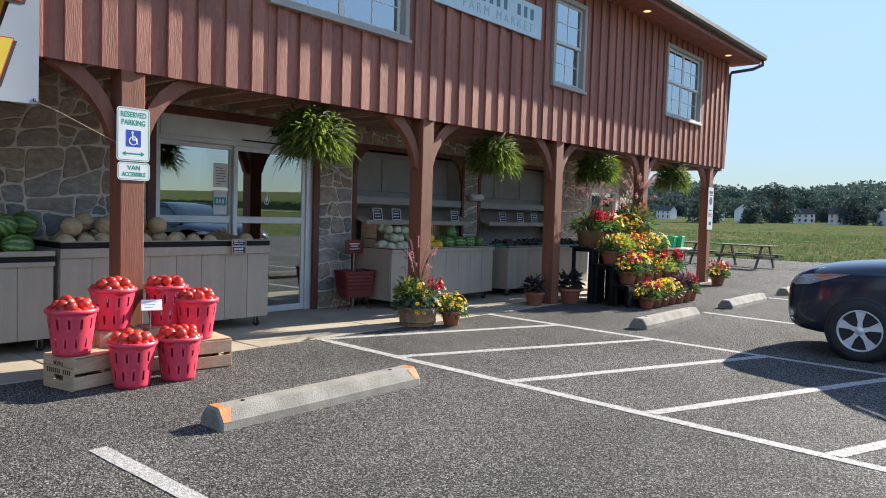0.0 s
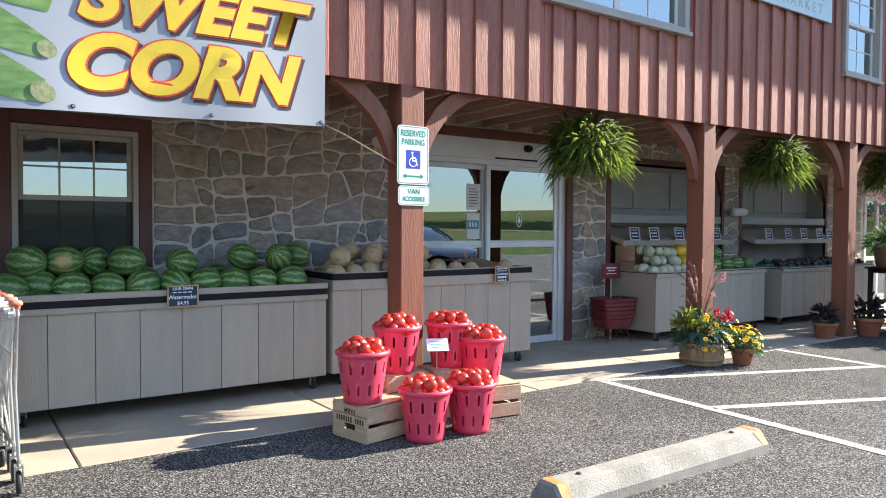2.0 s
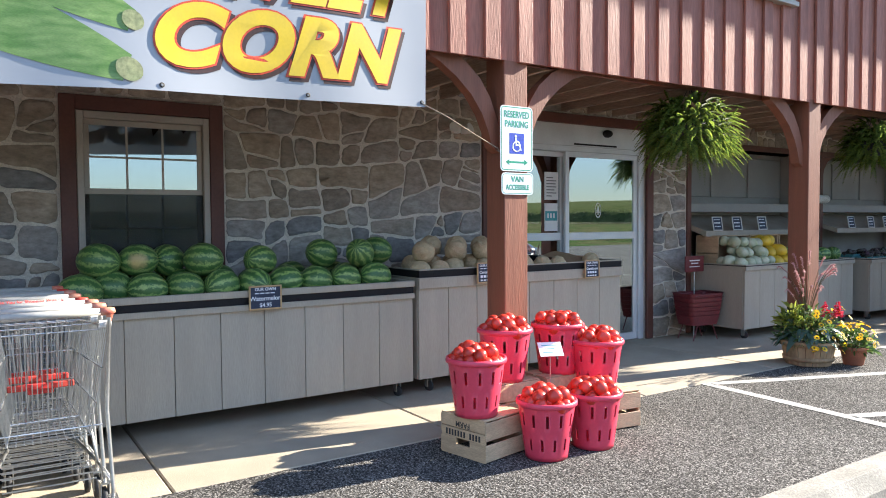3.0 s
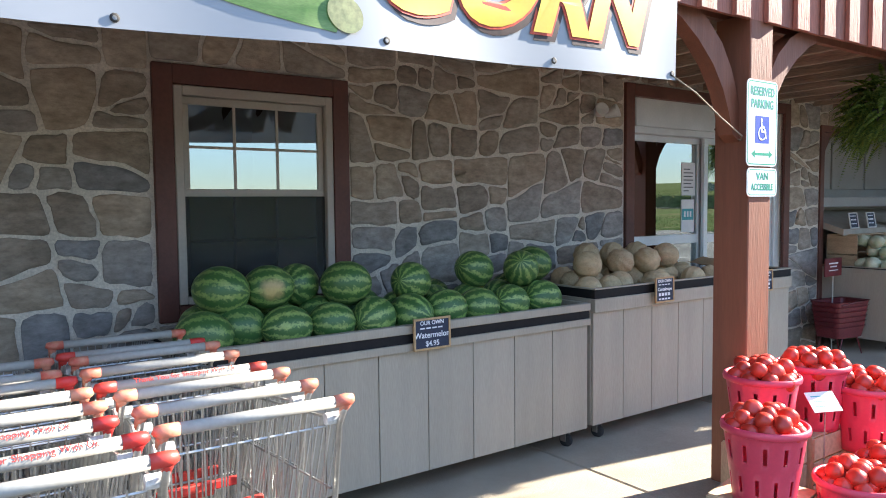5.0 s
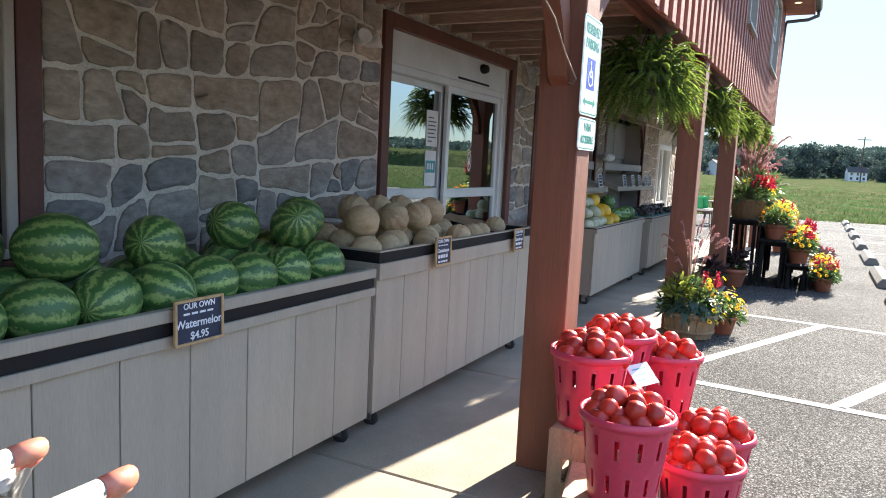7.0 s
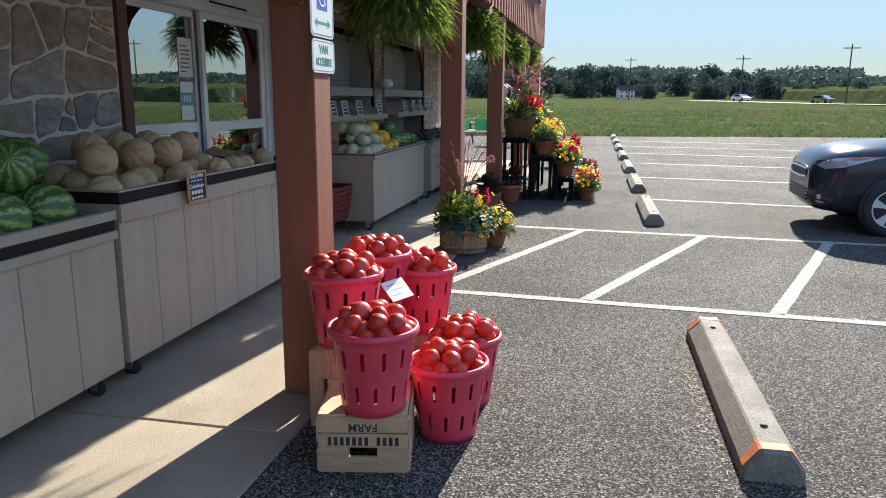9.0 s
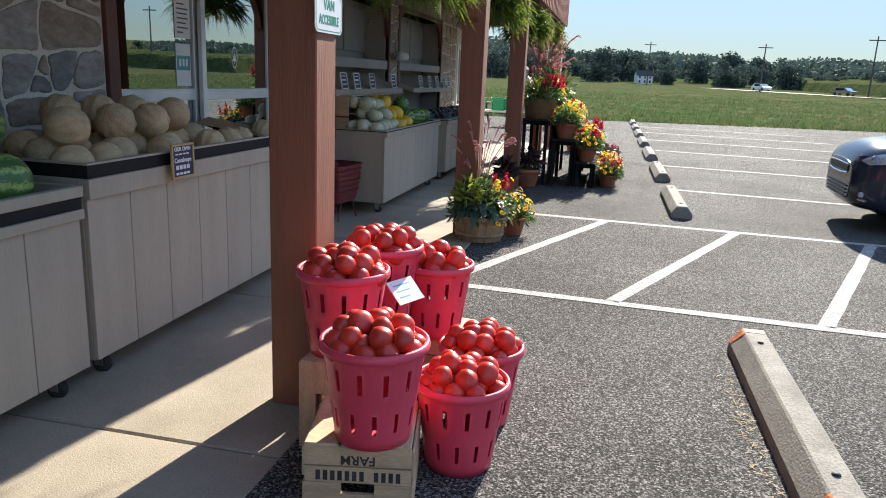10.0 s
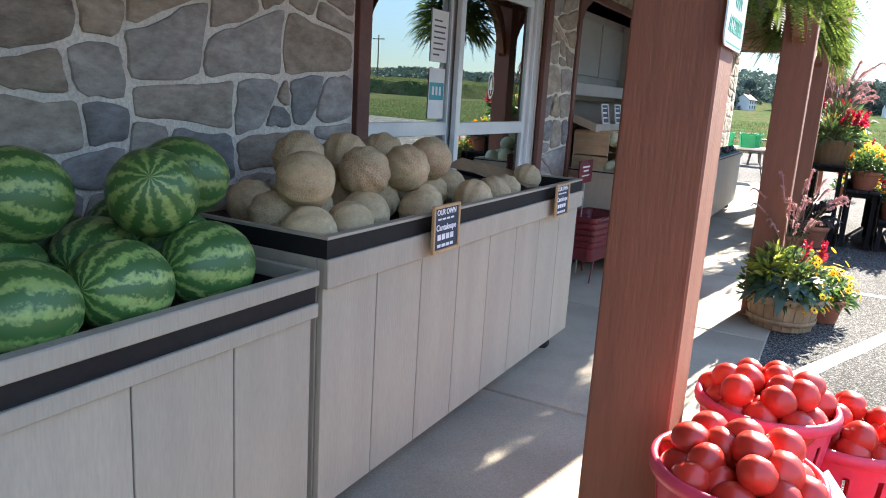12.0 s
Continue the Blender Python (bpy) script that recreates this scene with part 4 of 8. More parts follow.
# ---- fruit ----
def melon_mat(spot_side=False):
    """Watermelon rind: dark wavering stripes from pole to pole on light green."""
    m = mat("watermelon_rind", (0.21, 0.33, 0.085), (0.29, 0.38, 0.12), scale=12, rough=0.42, bump=0.03, bscale=40, fine=0.15, var=0.18)
    t = m.node_tree
    n, l = t.nodes, t.links
    co = n.new("ShaderNodeTexCoord")
    nz = n.new("ShaderNodeTexNoise"); nz.inputs["Scale"].default_value = 26; nz.inputs["Detail"].default_value = 4
    l.new(co.outputs["Object"], nz.inputs["Vector"])
    sep = n.new("ShaderNodeSeparateXYZ"); l.new(co.outputs["Object"], sep.inputs[0])
    at = n.new("ShaderNodeMath"); at.operation = "ARCTAN2"; l.new(sep.outputs[1], at.inputs[0]); l.new(sep.outputs[0], at.inputs[1])
    mu = n.new("ShaderNodeMath"); mu.operation = "MULTIPLY"; mu.inputs[1].default_value = 11.0; l.new(at.outputs[0], mu.inputs[0])
    ad = n.new("ShaderNodeMath"); ad.operation = "MULTIPLY_ADD"; ad.inputs[1].default_value = 6.0; l.new(nz.outputs["Fac"], ad.inputs[0]); l.new(mu.outputs[0], ad.inputs[2])
    n2 = n.new("ShaderNodeTexNoise"); n2.inputs["Scale"].default_value = 85; n2.inputs["Detail"].default_value = 5
    l.new(co.outputs["Object"], n2.inputs["Vector"])
    a2 = n.new("ShaderNodeMath"); a2.operation = "MULTIPLY_ADD"; a2.inputs[1].default_value = 5.0; l.new(n2.outputs["Fac"], a2.inputs[0]); l.new(ad.outputs[0], a2.inputs[2])
    si = n.new("ShaderNodeMath"); si.operation = "SINE"; l.new(a2.outputs[0], si.inputs[0])
    mr = n.new("ShaderNodeMapRange"); mr.inputs[1].default_value, mr.inputs[2].default_value = -1.0, 0.2; l.new(si.outputs[0], mr.inputs[0])
    mx = n.new("ShaderNodeMix"); mx.data_type = "RGBA"; mx.inputs[7].default_value = (0.050, 0.132, 0.034, 1)
    hsv = next(x for x in n if x.bl_idname == "ShaderNodeHueSaturation")
    l.new(mr.outputs[0], mx.inputs[0]); l.new(hsv.outputs[0], mx.inputs[6]); l.new(mx.outputs[2], n["Principled BSDF"].inputs["Base Color"])
    if spot_side:
        # the pale patch on which the melon lay
        ax = n.new("ShaderNodeMath"); ax.operation = "MULTIPLY_ADD"; ax.inputs[1].default_value = 0.03; l.new(nz.outputs["Fac"], ax.inputs[0]); l.new(sep.outputs[0], ax.inputs[2])
        pr = n.new("ShaderNodeMapRange"); pr.inputs[1].default_value, pr.inputs[2].default_value, pr.inputs[4].default_value = 0.112, 0.132, 0.8; l.new(ax.outputs[0], pr.inputs[0])
        pm2 = n.new("ShaderNodeMix"); pm2.data_type = "RGBA"; pm2.inputs[7].default_value = (0.55, 0.40, 0.17, 1)
        l.new(pr.outputs[0], pm2.inputs[0]); l.new(mx.outputs[2], pm2.inputs[6]); l.new(pm2.outputs[2], n["Principled BSDF"].inputs["Base Color"])
    return m


def net_mat():
    """Cantaloupe skin: raised pale netting over tan."""
    m = mat("cantaloupe_skin", (0.58, 0.44, 0.25), (0.42, 0.29, 0.15), scale=14, rough=0.75, bump=0.0, fine=0.2, var=0.2, detail=6)
    t = m.node_tree
    n, l = t.nodes, t.links
    co = n.new("ShaderNodeTexCoord")
    vo = n.new("ShaderNodeTexVoronoi"); vo.feature = "DISTANCE_TO_EDGE"; vo.inputs["Scale"].default_value = 95
    l.new(co.outputs["Object"], vo.inputs["Vector"])
    mr = n.new("ShaderNodeMapRange"); mr.inputs[1].default_value, mr.inputs[2].default_value, mr.inputs[3].default_value, mr.inputs[4].default_value = 0.0, 0.2, 0.7, 0.0
    l.new(vo.outputs["Distance"], mr.inputs[0])
    mx = n.new("ShaderNodeMix"); mx.data_type = "RGBA"; mx.inputs[7].default_value = (0.57, 0.44, 0.27, 1)
    hsv = next(x for x in n if x.bl_idname == "ShaderNodeHueSaturation")
    l.new(mr.outputs[0], mx.inputs[0]); l.new(hsv.outputs[0], mx.inputs[6]); l.new(mx.outputs[2], n["Principled BSDF"].inputs["Base Color"])
    bp = n.new("ShaderNodeBump"); bp.inputs["Strength"].default_value = 0.4; bp.inputs["Distance"].default_value = 0.004
    l.new(mr.outputs[0], bp.inputs["Height"]); l.new(bp.outputs[0], n["Principled BSDF"].inputs["Normal"])
    return m


M["watermelon"], M["cantaloupe"] = melon_mat(), net_mat()
M["tomato"] = mat("tomato_skin", (0.60, 0.040, 0.022), (0.50, 0.030, 0.016), scale=8, rough=0.32, bump=0.0, fine=0.06, var=0.18)
M["stem"] = mat("dry_stem", (0.16, 0.14, 0.05), (0.1, 0.1, 0.04), rough=0.8)
M["palemelon"] = mat("pale_melon_skin", (0.58, 0.58, 0.42), (0.42, 0.46, 0.28), scale=14, rough=0.5, bump=0.05, fine=0.1, var=0.15)
M["yellowmelon"] = mat("yellow_melon_skin", (0.72, 0.46, 0.03), (0.62, 0.40, 0.04), scale=10, rough=0.45, bump=0.05, fine=0.08, var=0.1)


def round_mesh(name, material, prof, n=24, ribs=0, depth=0.0, seed=0):
    bm = bmesh.new()
    lathe(bm, prof, n)
    for v in bm.verts:
        a = math.atan2(v.co.y, v.co.x)
        k = 1 - depth * (0.5 + 0.5 * math.cos(ribs * a)) if ribs else 1
        k *= 1 + 0.02 * noise.noise(v.co * 9 + Vector((seed, 0, 0)))
        v.co.x *= k; v.co.y *= k
    bmesh.ops.remove_doubles(bm, verts=bm.verts, dist=0.0004)
    me = bpy.data.meshes.new(name)
    bm.to_mesh(me); bm.free()
    me.materials.append(material)
    me.shade_smooth()
    return me


def egg(rx, rz, n=14, dent=0.0):
    out = []
    for i in range(n + 1):
        a = -math.pi / 2 + math.pi * i / n
        r, z = rx * math.cos(a), rz * math.sin(a)
        if dent and i >= n - 2:
            z -= dent * (i - n + 3) / 3
        out.append((max(r, 0.0004), z))
    return out


wm_meshes = [round_mesh("watermelon", M["watermelon"], egg(0.121, 0.139), 30, seed=i) for i in range(3)]
spot_mesh = round_mesh("watermelon", melon_mat(True), egg(0.119, 0.138), 30, seed=5)
ct_meshes = [round_mesh("cantaloupe", M["cantaloupe"], egg(0.098, 0.100, dent=0.006), 60, 10, 0.07, seed=i) for i in range(3)]
frnd = random.Random(4)


def fruit(name, mesh, label, category, group, x, y, z, turn, s=1.0):
    ob = new(name, mesh)
    ob.matrix_basis = Matrix.Translation((x, y, z)) @ Euler([radians(a) for a in turn]).to_matrix().to_4x4() @ Matrix.Diagonal((s, s, s, 1))
    return tagged(ob, label, category, group)


MELONS = [(-7.635, 0.50, 1.03), (-7.74, 0.72, 1.04), (-7.635, 0.93, 1.03), (-7.64, 1.19, 1.03), (-7.635, 1.45, 1.03), (-7.635, 1.70, 1.03), (-7.64, 1.95, 1.035), (-7.635, 2.20, 1.03), (-7.635, 2.46, 1.03), (-7.64, 2.74, 1.035),
          (-7.92, 0.58, 1.03), (-7.93, 0.98, 1.03), (-7.91, 1.24, 1.03), (-7.90, 1.50, 1.06), (-7.89, 1.78, 1.03), (-7.93, 2.06, 1.03), (-7.93, 2.33, 1.03), (-7.93, 2.60, 1.03), (-7.92, 2.86, 1.03),
          (-8.17, 0.8, 1.04), (-8.17, 1.2, 1.04), (-8.17, 2.2, 1.04), (-8.17, 2.6, 1.04), (-8.17, 2.9, 1.04)]
for i, (x, y, z) in enumerate(MELONS):
    turn = (90 + frnd.uniform(-14, 14), frnd.uniform(0, 360), frnd.uniform(-25, 25)) if i % 5 or i < 5 else (frnd.uniform(60, 120), frnd.uniform(0, 360), 90 + frnd.uniform(-25, 25))
    fruit("watermelon", wm_meshes[i % 3], "striped green watermelon lying on the grey counter", "watermelon", "watermelons", x, y, z + 0.005, turn, frnd.uniform(0.92, 1.03) if y > 0.65 else 1.05)
for i, (x, y, z) in enumerate([(-7.79, 0.64, 1.235), (-7.80, 0.90, 1.235), (-7.97, 1.14, 1.22), (-7.79, 1.36, 1.225), (-7.79, 1.80, 1.205), (-7.90, 2.37, 1.24), (-7.76, 2.66, 1.235), (-7.91, 2.90, 1.25)]):
    turn = (90 + frnd.uniform(-20, 20), frnd.uniform(0, 360), frnd.uniform(-35, 35)) if i != 6 else (62, 20, 38)
    turn = (90, 0, -12) if i == 1 else turn
    fruit("watermelon", spot_mesh if i == 1 else wm_meshes[(i + 1) % 3], "striped green watermelon on top of the heap" if i != 1 else "striped watermelon with a pale yellow ground spot", "watermelon", "watermelons", x, y, z, turn, 1.06 if i in (0, 3) else 1.0)
for i, (x, y, z) in enumerate([(-7.66, 3.20, 1.06), (-7.63, 3.39, 1.07), (-7.70, 3.58, 1.075), (-7.62, 3.86, 1.07), (-7.72, 4.05, 1.07), (-7.63, 4.36, 1.065), (-7.64, 4.60, 1.065), (-7.68, 4.84, 1.06), (-7.80, 5.42, 1.07),
                              (-7.86, 3.25, 1.085), (-7.86, 3.46, 1.085), (-7.87, 3.70, 1.085), (-7.86, 3.90, 1.085), (-7.90, 4.12, 1.085), (-7.84, 4.30, 1.085), (-7.86, 4.52, 1.085),
                              (-8.06, 3.35, 1.095), (-8.06, 3.58, 1.095), (-8.06, 3.8, 1.095), (-8.06, 4.03, 1.095), (-8.04, 4.26, 1.095)]):
    fruit("cantaloupe", ct_meshes[i % 3], "tan netted cantaloupe on the grey counter", "cantaloupe", "cantaloupes", x, y, z, (frnd.uniform(40, 140), frnd.uniform(0, 360), frnd.uniform(0, 360)), frnd.uniform(0.88, 1.0))
for i, (x, y, z) in enumerate([(-7.75, 3.29, 1.225), (-7.75, 3.64, 1.23), (-7.76, 3.96, 1.225), (-7.82, 4.26, 1.245), (-7.96, 3.50, 1.27), (-7.97, 3.80, 1.26), (-7.98, 4.10, 1.255)]):
    fruit("cantaloupe", ct_meshes[(i + 2) % 3], "ripe tan netted cantaloupe on top of the heap", "cantaloupe", "cantaloupes", x, y, z, (frnd.uniform(40, 140), frnd.uniform(0, 360), frnd.uniform(0, 360)), 1.06)
# brown paper over the far end of the bed
bm = bmesh.new()
gp = [[bm.verts.new((-7.72 - 0.11 * j, 4.98 + 0.09 * i, 1.05 + 0.05 * math.sin(i * 1.3 + j) * 0.4 + 0.025 * j)) for j in range(5)] for i in range(6)]
for i in range(5):
    for j in range(4):
        bm.faces.new((gp[i][j], gp[i + 1][j], gp[i + 1][j + 1], gp[i][j + 1]))
M["kraft"] = mat("brown_paper", (0.30, 0.19, 0.10), (0.24, 0.15, 0.08), rough=0.85, bump=0.2, fine=0.1)
tagged(part("packing_paper", bm, M["kraft"]), "crumpled brown packing paper in the counter bed", "paper")

# ---- chalkboard price tags ----
M["slate"] = mat("chalkboard", (0.012, 0.02, 0.045), (0.02, 0.03, 0.06), rough=0.6, bump=0.05, fine=0.2)
M["pine"] = mat("pine_wood", (0.50, 0.33, 0.17), (0.42, 0.27, 0.13), scale=6, rough=0.6, bump=0.15, bscale=40, stretch=(1, 4, 1), fine=0.15)
M["chalk"] = mat("chalk", (0.8, 0.82, 0.85), (0.7, 0.72, 0.76), rough=0.9, bump=0, fine=0.1)


def chalk_tag(x, y, z, w, h, lines, label, lean=6, yaw=0, edge="pine"):
    t = thing("price_tag", label, "price tag", Matrix.Translation((x, y, z)) @ Matrix.Rotation(radians(yaw), 4, "Z") @ Matrix.Rotation(radians(-lean), 4, "Y"), "price tags")
    e = 0.012
    part("board", boxes((-0.006, 0.0, -w / 2 + e, w / 2 - e, e, h - e)), M["slate"], t, "blue-black chalkboard")
    part("frame", boxes((-0.008, 0.006, -w / 2, -w / 2 + e, e, h - e), (-0.008, 0.006, w / 2 - e, w / 2, e, h - e), (-0.008, 0.006, -w / 2, w / 2, 0, e), (-0.008, 0.006, -w / 2, w / 2, h - e, h), bevel=0.002), M[edge], t, "pale wooden frame")
    for text, size, v in lines:
        if text == "-":
            part("writing", boxes(*[(0.0, 0.0012, -w * 0.32 + k * w * 0.16, -w * 0.32 + k * w * 0.16 + w * 0.12, h * v - size / 2, h * v + size / 2) for k in range(4)]), M["chalk"], t, "white chalk scrawl")
        else:
            letters("writing", text, size, M["chalk"], t, Matrix.Translation((0.0006, 0, h * v)) @ FACE, depth=0.0006, fat=0.0006, label="white chalk lettering")
    return t


chalk_tag(-7.440, 1.715, 0.855, 0.250, 0.180, [("OUR OWN", 0.032, 0.84), ("-", 0.008, 0.68), ("Watermelon", 0.046, 0.46), ("$4.95", 0.042, 0.19)], "framed chalkboard price tag for watermelon on the counter", lean=1)
chalk_tag(-7.440, 3.765, 0.945, 0.21, 0.185, [("OUR OWN", 0.030, 0.84), ("-", 0.007, 0.70), ("Cantaloupe", 0.034, 0.52), ("-", 0.022, 0.32), ("-", 0.012, 0.14)], "framed chalkboard price tag for cantaloupe on the counter", lean=1)
chalk_tag(-7.440, 5.085, 0.925, 0.20, 0.18, [("OUR OWN", 0.030, 0.84), ("-", 0.007, 0.70), ("Cantaloupe", 0.034, 0.52), ("-", 0.02, 0.32), ("-", 0.012, 0.14)], "framed chalkboard price tag near the counter end", lean=1)
for y in (8.06, 8.48, 9.05, 9.96, 11.42, 12.02, 12.52, 13.05, 13.40):
    chalk_tag(-8.122, y, 1.355, 0.20, 0.185, [("-", 0.010, 0.78), ("-", 0.016, 0.55), ("-", 0.012, 0.30)], "small white-framed chalkboard price tag on the bay shelf", edge="white", lean=10)

# ---- tomato baskets on crates ----
M["redbasket"] = mat("red_plastic", (0.68, 0.055, 0.10), (0.60, 0.045, 0.085), scale=4, rough=0.38, bump=0.03, fine=0.05)
M["crate"] = mat("crate_wood", (0.54, 0.38, 0.23), (0.43, 0.30, 0.18), scale=5, rough=0.7, bump=0.25, bscale=40, stretch=(1, 1, 4), fine=0.2, var=0.12)
M["stencil"] = mat("black_stencil", (0.03, 0.027, 0.025), (0.05, 0.045, 0.04), rough=0.8)
tm_meshes = [round_mesh("tomato", M["tomato"], egg(0.0425, 0.0385 + 0.004 * i, 10, dent=0.008), 16, 5, 0.03 * i, seed=i) for i in range(3)]


def slot_basket(bm):
    """A tapered plastic basket with two rows of upright slots."""
    H, r0, r1, n = 0.37, 0.135, 0.185, 60
    levels = [0.0, 0.03, 0.065, 0.14, 0.18, 0.215, 0.295, 0.335]

    def ring(z, d):
        r = r0 + (r1 - r0) * z / H + d
        return [bm.verts.new((r * math.cos(2 * math.pi * k / n), r * math.sin(2 * math.pi * k / n), z)) for k in range(n)]
    outer, inner = [ring(z, 0) for z in levels], [ring(z, -0.004) for z in levels]
    for i in range(len(levels) - 1):
        for k in range(n):
            if (i == 2 and k % 5 == 0) or (i == 5 and k % 5 == 2):
                q = (k + 1) % n
                for a, b in (((i, k), (i + 1, k)), ((i, q), (i + 1, q)), ((i, k), (i, q)), ((i + 1, k), (i + 1, q))):
                    bm.faces.new((outer[a[0]][a[1]], outer[b[0]][b[1]], inner[b[0]][b[1]], inner[a[0]][a[1]]))
                continue
            for rg in (outer, inner):
                f = bm.faces.new((rg[i][k], rg[i][(k + 1) % n], rg[i + 1][(k + 1) % n], rg[i + 1][k])); f.smooth = True
    bm.faces.new(outer[0][::-1])


basket_proto = None
TOMS = []
trnd = random.Random(9)
layer = []
for ring_n, rr, zz in ((10, 0.138, 0.345), (6, 0.080, 0.352), (1, 0.0, 0.352), (7, 0.108, 0.398), (3, 0.045, 0.412)):
    for k in range(ring_n):
        a = 2 * math.pi * k / ring_n + rr * 30
        layer.append((rr * math.cos(a), rr * math.sin(a), zz))
for bx, by, bz, lab in ((-5.95, 2.56, 0.274, "red slotted plastic basket of tomatoes on a wooden crate"), (-6.24, 3.02, 0.384, "red slotted plastic basket of tomatoes beside the post"), (-6.22, 3.50, 0.384, "red slotted plastic basket of tomatoes beside the post"),
                        (-6.00, 3.68, 0.274, "red slotted plastic basket of tomatoes on a wooden crate"), (-5.70, 2.93, 0.004, "red slotted plastic basket of tomatoes on the asphalt"), (-5.69, 3.33, 0.004, "red slotted plastic basket of tomatoes on the asphalt")):
    spin = trnd.uniform(0, 360)
    m = Matrix.Translation((bx, by, bz)) @ Matrix.Rotation(radians(spin), 4, "Z")
    if basket_proto is None:
        basket_proto = thing("fruit_basket", lab, "basket", m, "tomato baskets")
        bm = bmesh.new(); slot_basket(bm); part("basket_wall", bm, M["redbasket"], basket_proto)
        bm = bmesh.new(); lathe(bm, [(0.176, 0.332), (0.183, 0.333), (0.195, 0.338), (0.197, 0.352), (0.193, 0.366), (0.185, 0.370), (0.177, 0.366), (0.176, 0.332)], 54); part("rim", bm, M["redbasket"], basket_proto, "rolled red rim")
    else:
        tagged(copy_thing(basket_proto, m), lab)
    for px, py, pz in layer:
        if trnd.random() < 0.06 and pz > 0.4:
            continue
        fruit("tomato", tm_meshes[trnd.randrange(3)], "ripe red tomato heaped in a red basket", "tomato", "tomatoes", bx + px + trnd.uniform(-0.016, 0.016), by + py + trnd.uniform(-0.016, 0.016), bz + pz + trnd.uniform(-0.008, 0.012),
              (trnd.uniform(0, 360), trnd.uniform(0, 360), trnd.uniform(0, 360)), trnd.uniform(1.0, 1.2))


def crate(m, label, upright=False, stencil=False):
    """A slatted wooden crate, bottom up: solid ends with a hand hole, two boards a side, slats on top."""
    W, D, H = 0.38, 0.38, 0.27
    c = thing("wooden_crate", label, "crate", m, "crates")
    for s, y in ((-1, -D / 2), (1, D / 2 - 0.016)):
        part("end_board", boxes((-W / 2, W / 2, y, y + 0.016, 0.185, H - 0.012), bevel=0.002), M["crate"], c)
        part("end_board", boxes((-W / 2, W / 2, y, y + 0.016, 0.118, 0.180), bevel=0.002), M["crate"], c)
        part("end_board", boxes((-W / 2, -0.06, y, y + 0.016, 0.075, 0.1175), (0.06, W / 2, y, y + 0.016, 0.075, 0.1175), (-W / 2, W / 2, y, y + 0.016, 0.004, 0.0745)), M["crate"], c)
    for x in (-W / 2 - 0.009, W / 2):
        for z0, z1 in ((0.01, 0.115), (0.14, 0.255)):
            part("side_board", boxes((x, x + 0.009, -D / 2, D / 2, z0, z1), bevel=0.002), M["crate"], c)
    for k in range(3):
        part("slat", boxes((-W / 2 + k * 0.130, -W / 2 + k * 0.130 + 0.118, -D / 2, D / 2, H - 0.0115, H), bevel=0.002), M["crate"], c)
    if stencil:
        flip = Matrix.Translation((0, -D / 2 - 0.0006, 0)) @ Matrix(((-1, 0, 0, 0), (0, 0, -1, 0), (0, -1, 0, 0), (0, 0, 0, 1)))
        letters("stencil", "FARM", 0.05, M["stencil"], c, flip @ Matrix.Translation((-0.0, -0.21, 0)), depth=0.0004, fat=0.001, label="black stencilled word, upside down")
        for k in range(12):
            if k != 7:
                part("stencil_bar", boxes((-0.15 + 0.026 * k, -0.15 + 0.026 * k + 0.016, -D / 2 - 0.001, -D / 2, 0.128, 0.166)), M["stencil"], c, "black stencilled bar")
    return c


crate(Matrix.Translation((-6.01, 2.655, 0)) @ Matrix.Rotation(radians(11), 4, "Z"), "pale slatted wooden crate with black stencil, bottom up", stencil=True)
crate(Matrix.Translation((-6.03, 3.77, 0)) @ Matrix.Rotation(radians(-8), 4, "Z"), "pale slatted wooden crate under a tomato basket")
crate(Matrix.Translation((-6.235, 3.04, 0.19)) @ Matrix.Rotation(radians(90), 4, "Y") @ Matrix.Translation((0, 0, -0.135)), "wooden crate standing on its side by the post")
crate(Matrix.Translation((-6.22, 3.47, 0.19)) @ Matrix.Rotation(radians(90), 4, "Y") @ Matrix.Translation((0, 0, -0.135)), "wooden crate standing on its side by the post")
card = thing("price_card", "white price card on a thin metal stake", "price card", Matrix.Translation((-6.02, 3.25, 0.0)))
bm = bmesh.new(); tube(bm, [(0, 0, 0.005), (0, 0, 0.55)], 0.004, 6); part("stake", bm, M["steel"], card)
cm = Matrix.Translation((-0.02, 0.02, 0.60)) @ Matrix.Rotation(radians(-24), 4, "Z") @ Matrix.Rotation(radians(-46), 4, "Y")
bm = bmesh.new(); box(bm, -0.002, 0.002, -0.085, 0.085, -0.06, 0.06, 0, cm); part("card", bm, M["paper"], card)
bm = bmesh.new()
for k in range(3):
    box(bm, 0.0021, 0.0027, -0.06, 0.05 - 0.02 * k, 0.03 - 0.03 * k, 0.036 - 0.03 * k, 0, cm)
part("print", bm, M["teal"], card, "faint blue lines of writing")

# ---- signs and banner ----
M["signwhite"] = mat("sign_white", (0.74, 0.76, 0.75), (0.70, 0.72, 0.71), rough=0.35, bump=0, fine=0.03)
M["signgreen"] = mat("sign_green", (0.01, 0.26, 0.15), (0.012, 0.28, 0.16), rough=0.4, bump=0)
M["signblue"] = mat("sign_blue", (0.02, 0.055, 0.40), (0.025, 0.06, 0.42), rough=0.4, bump=0)


def rounded(w, h, r, n=5):
    pts = []
    for cx, cy, a0 in ((w / 2 - r, h / 2 - r, 0), (-w / 2 + r, h / 2 - r, 90), (-w / 2 + r, -h / 2 + r, 180), (w / 2 - r, -h / 2 + r, 270)):
        for k in range(n + 1):
            a = radians(a0 + 90 * k / n)
            pts.append((cx + r * math.cos(a), cy + r * math.sin(a)))
    return pts


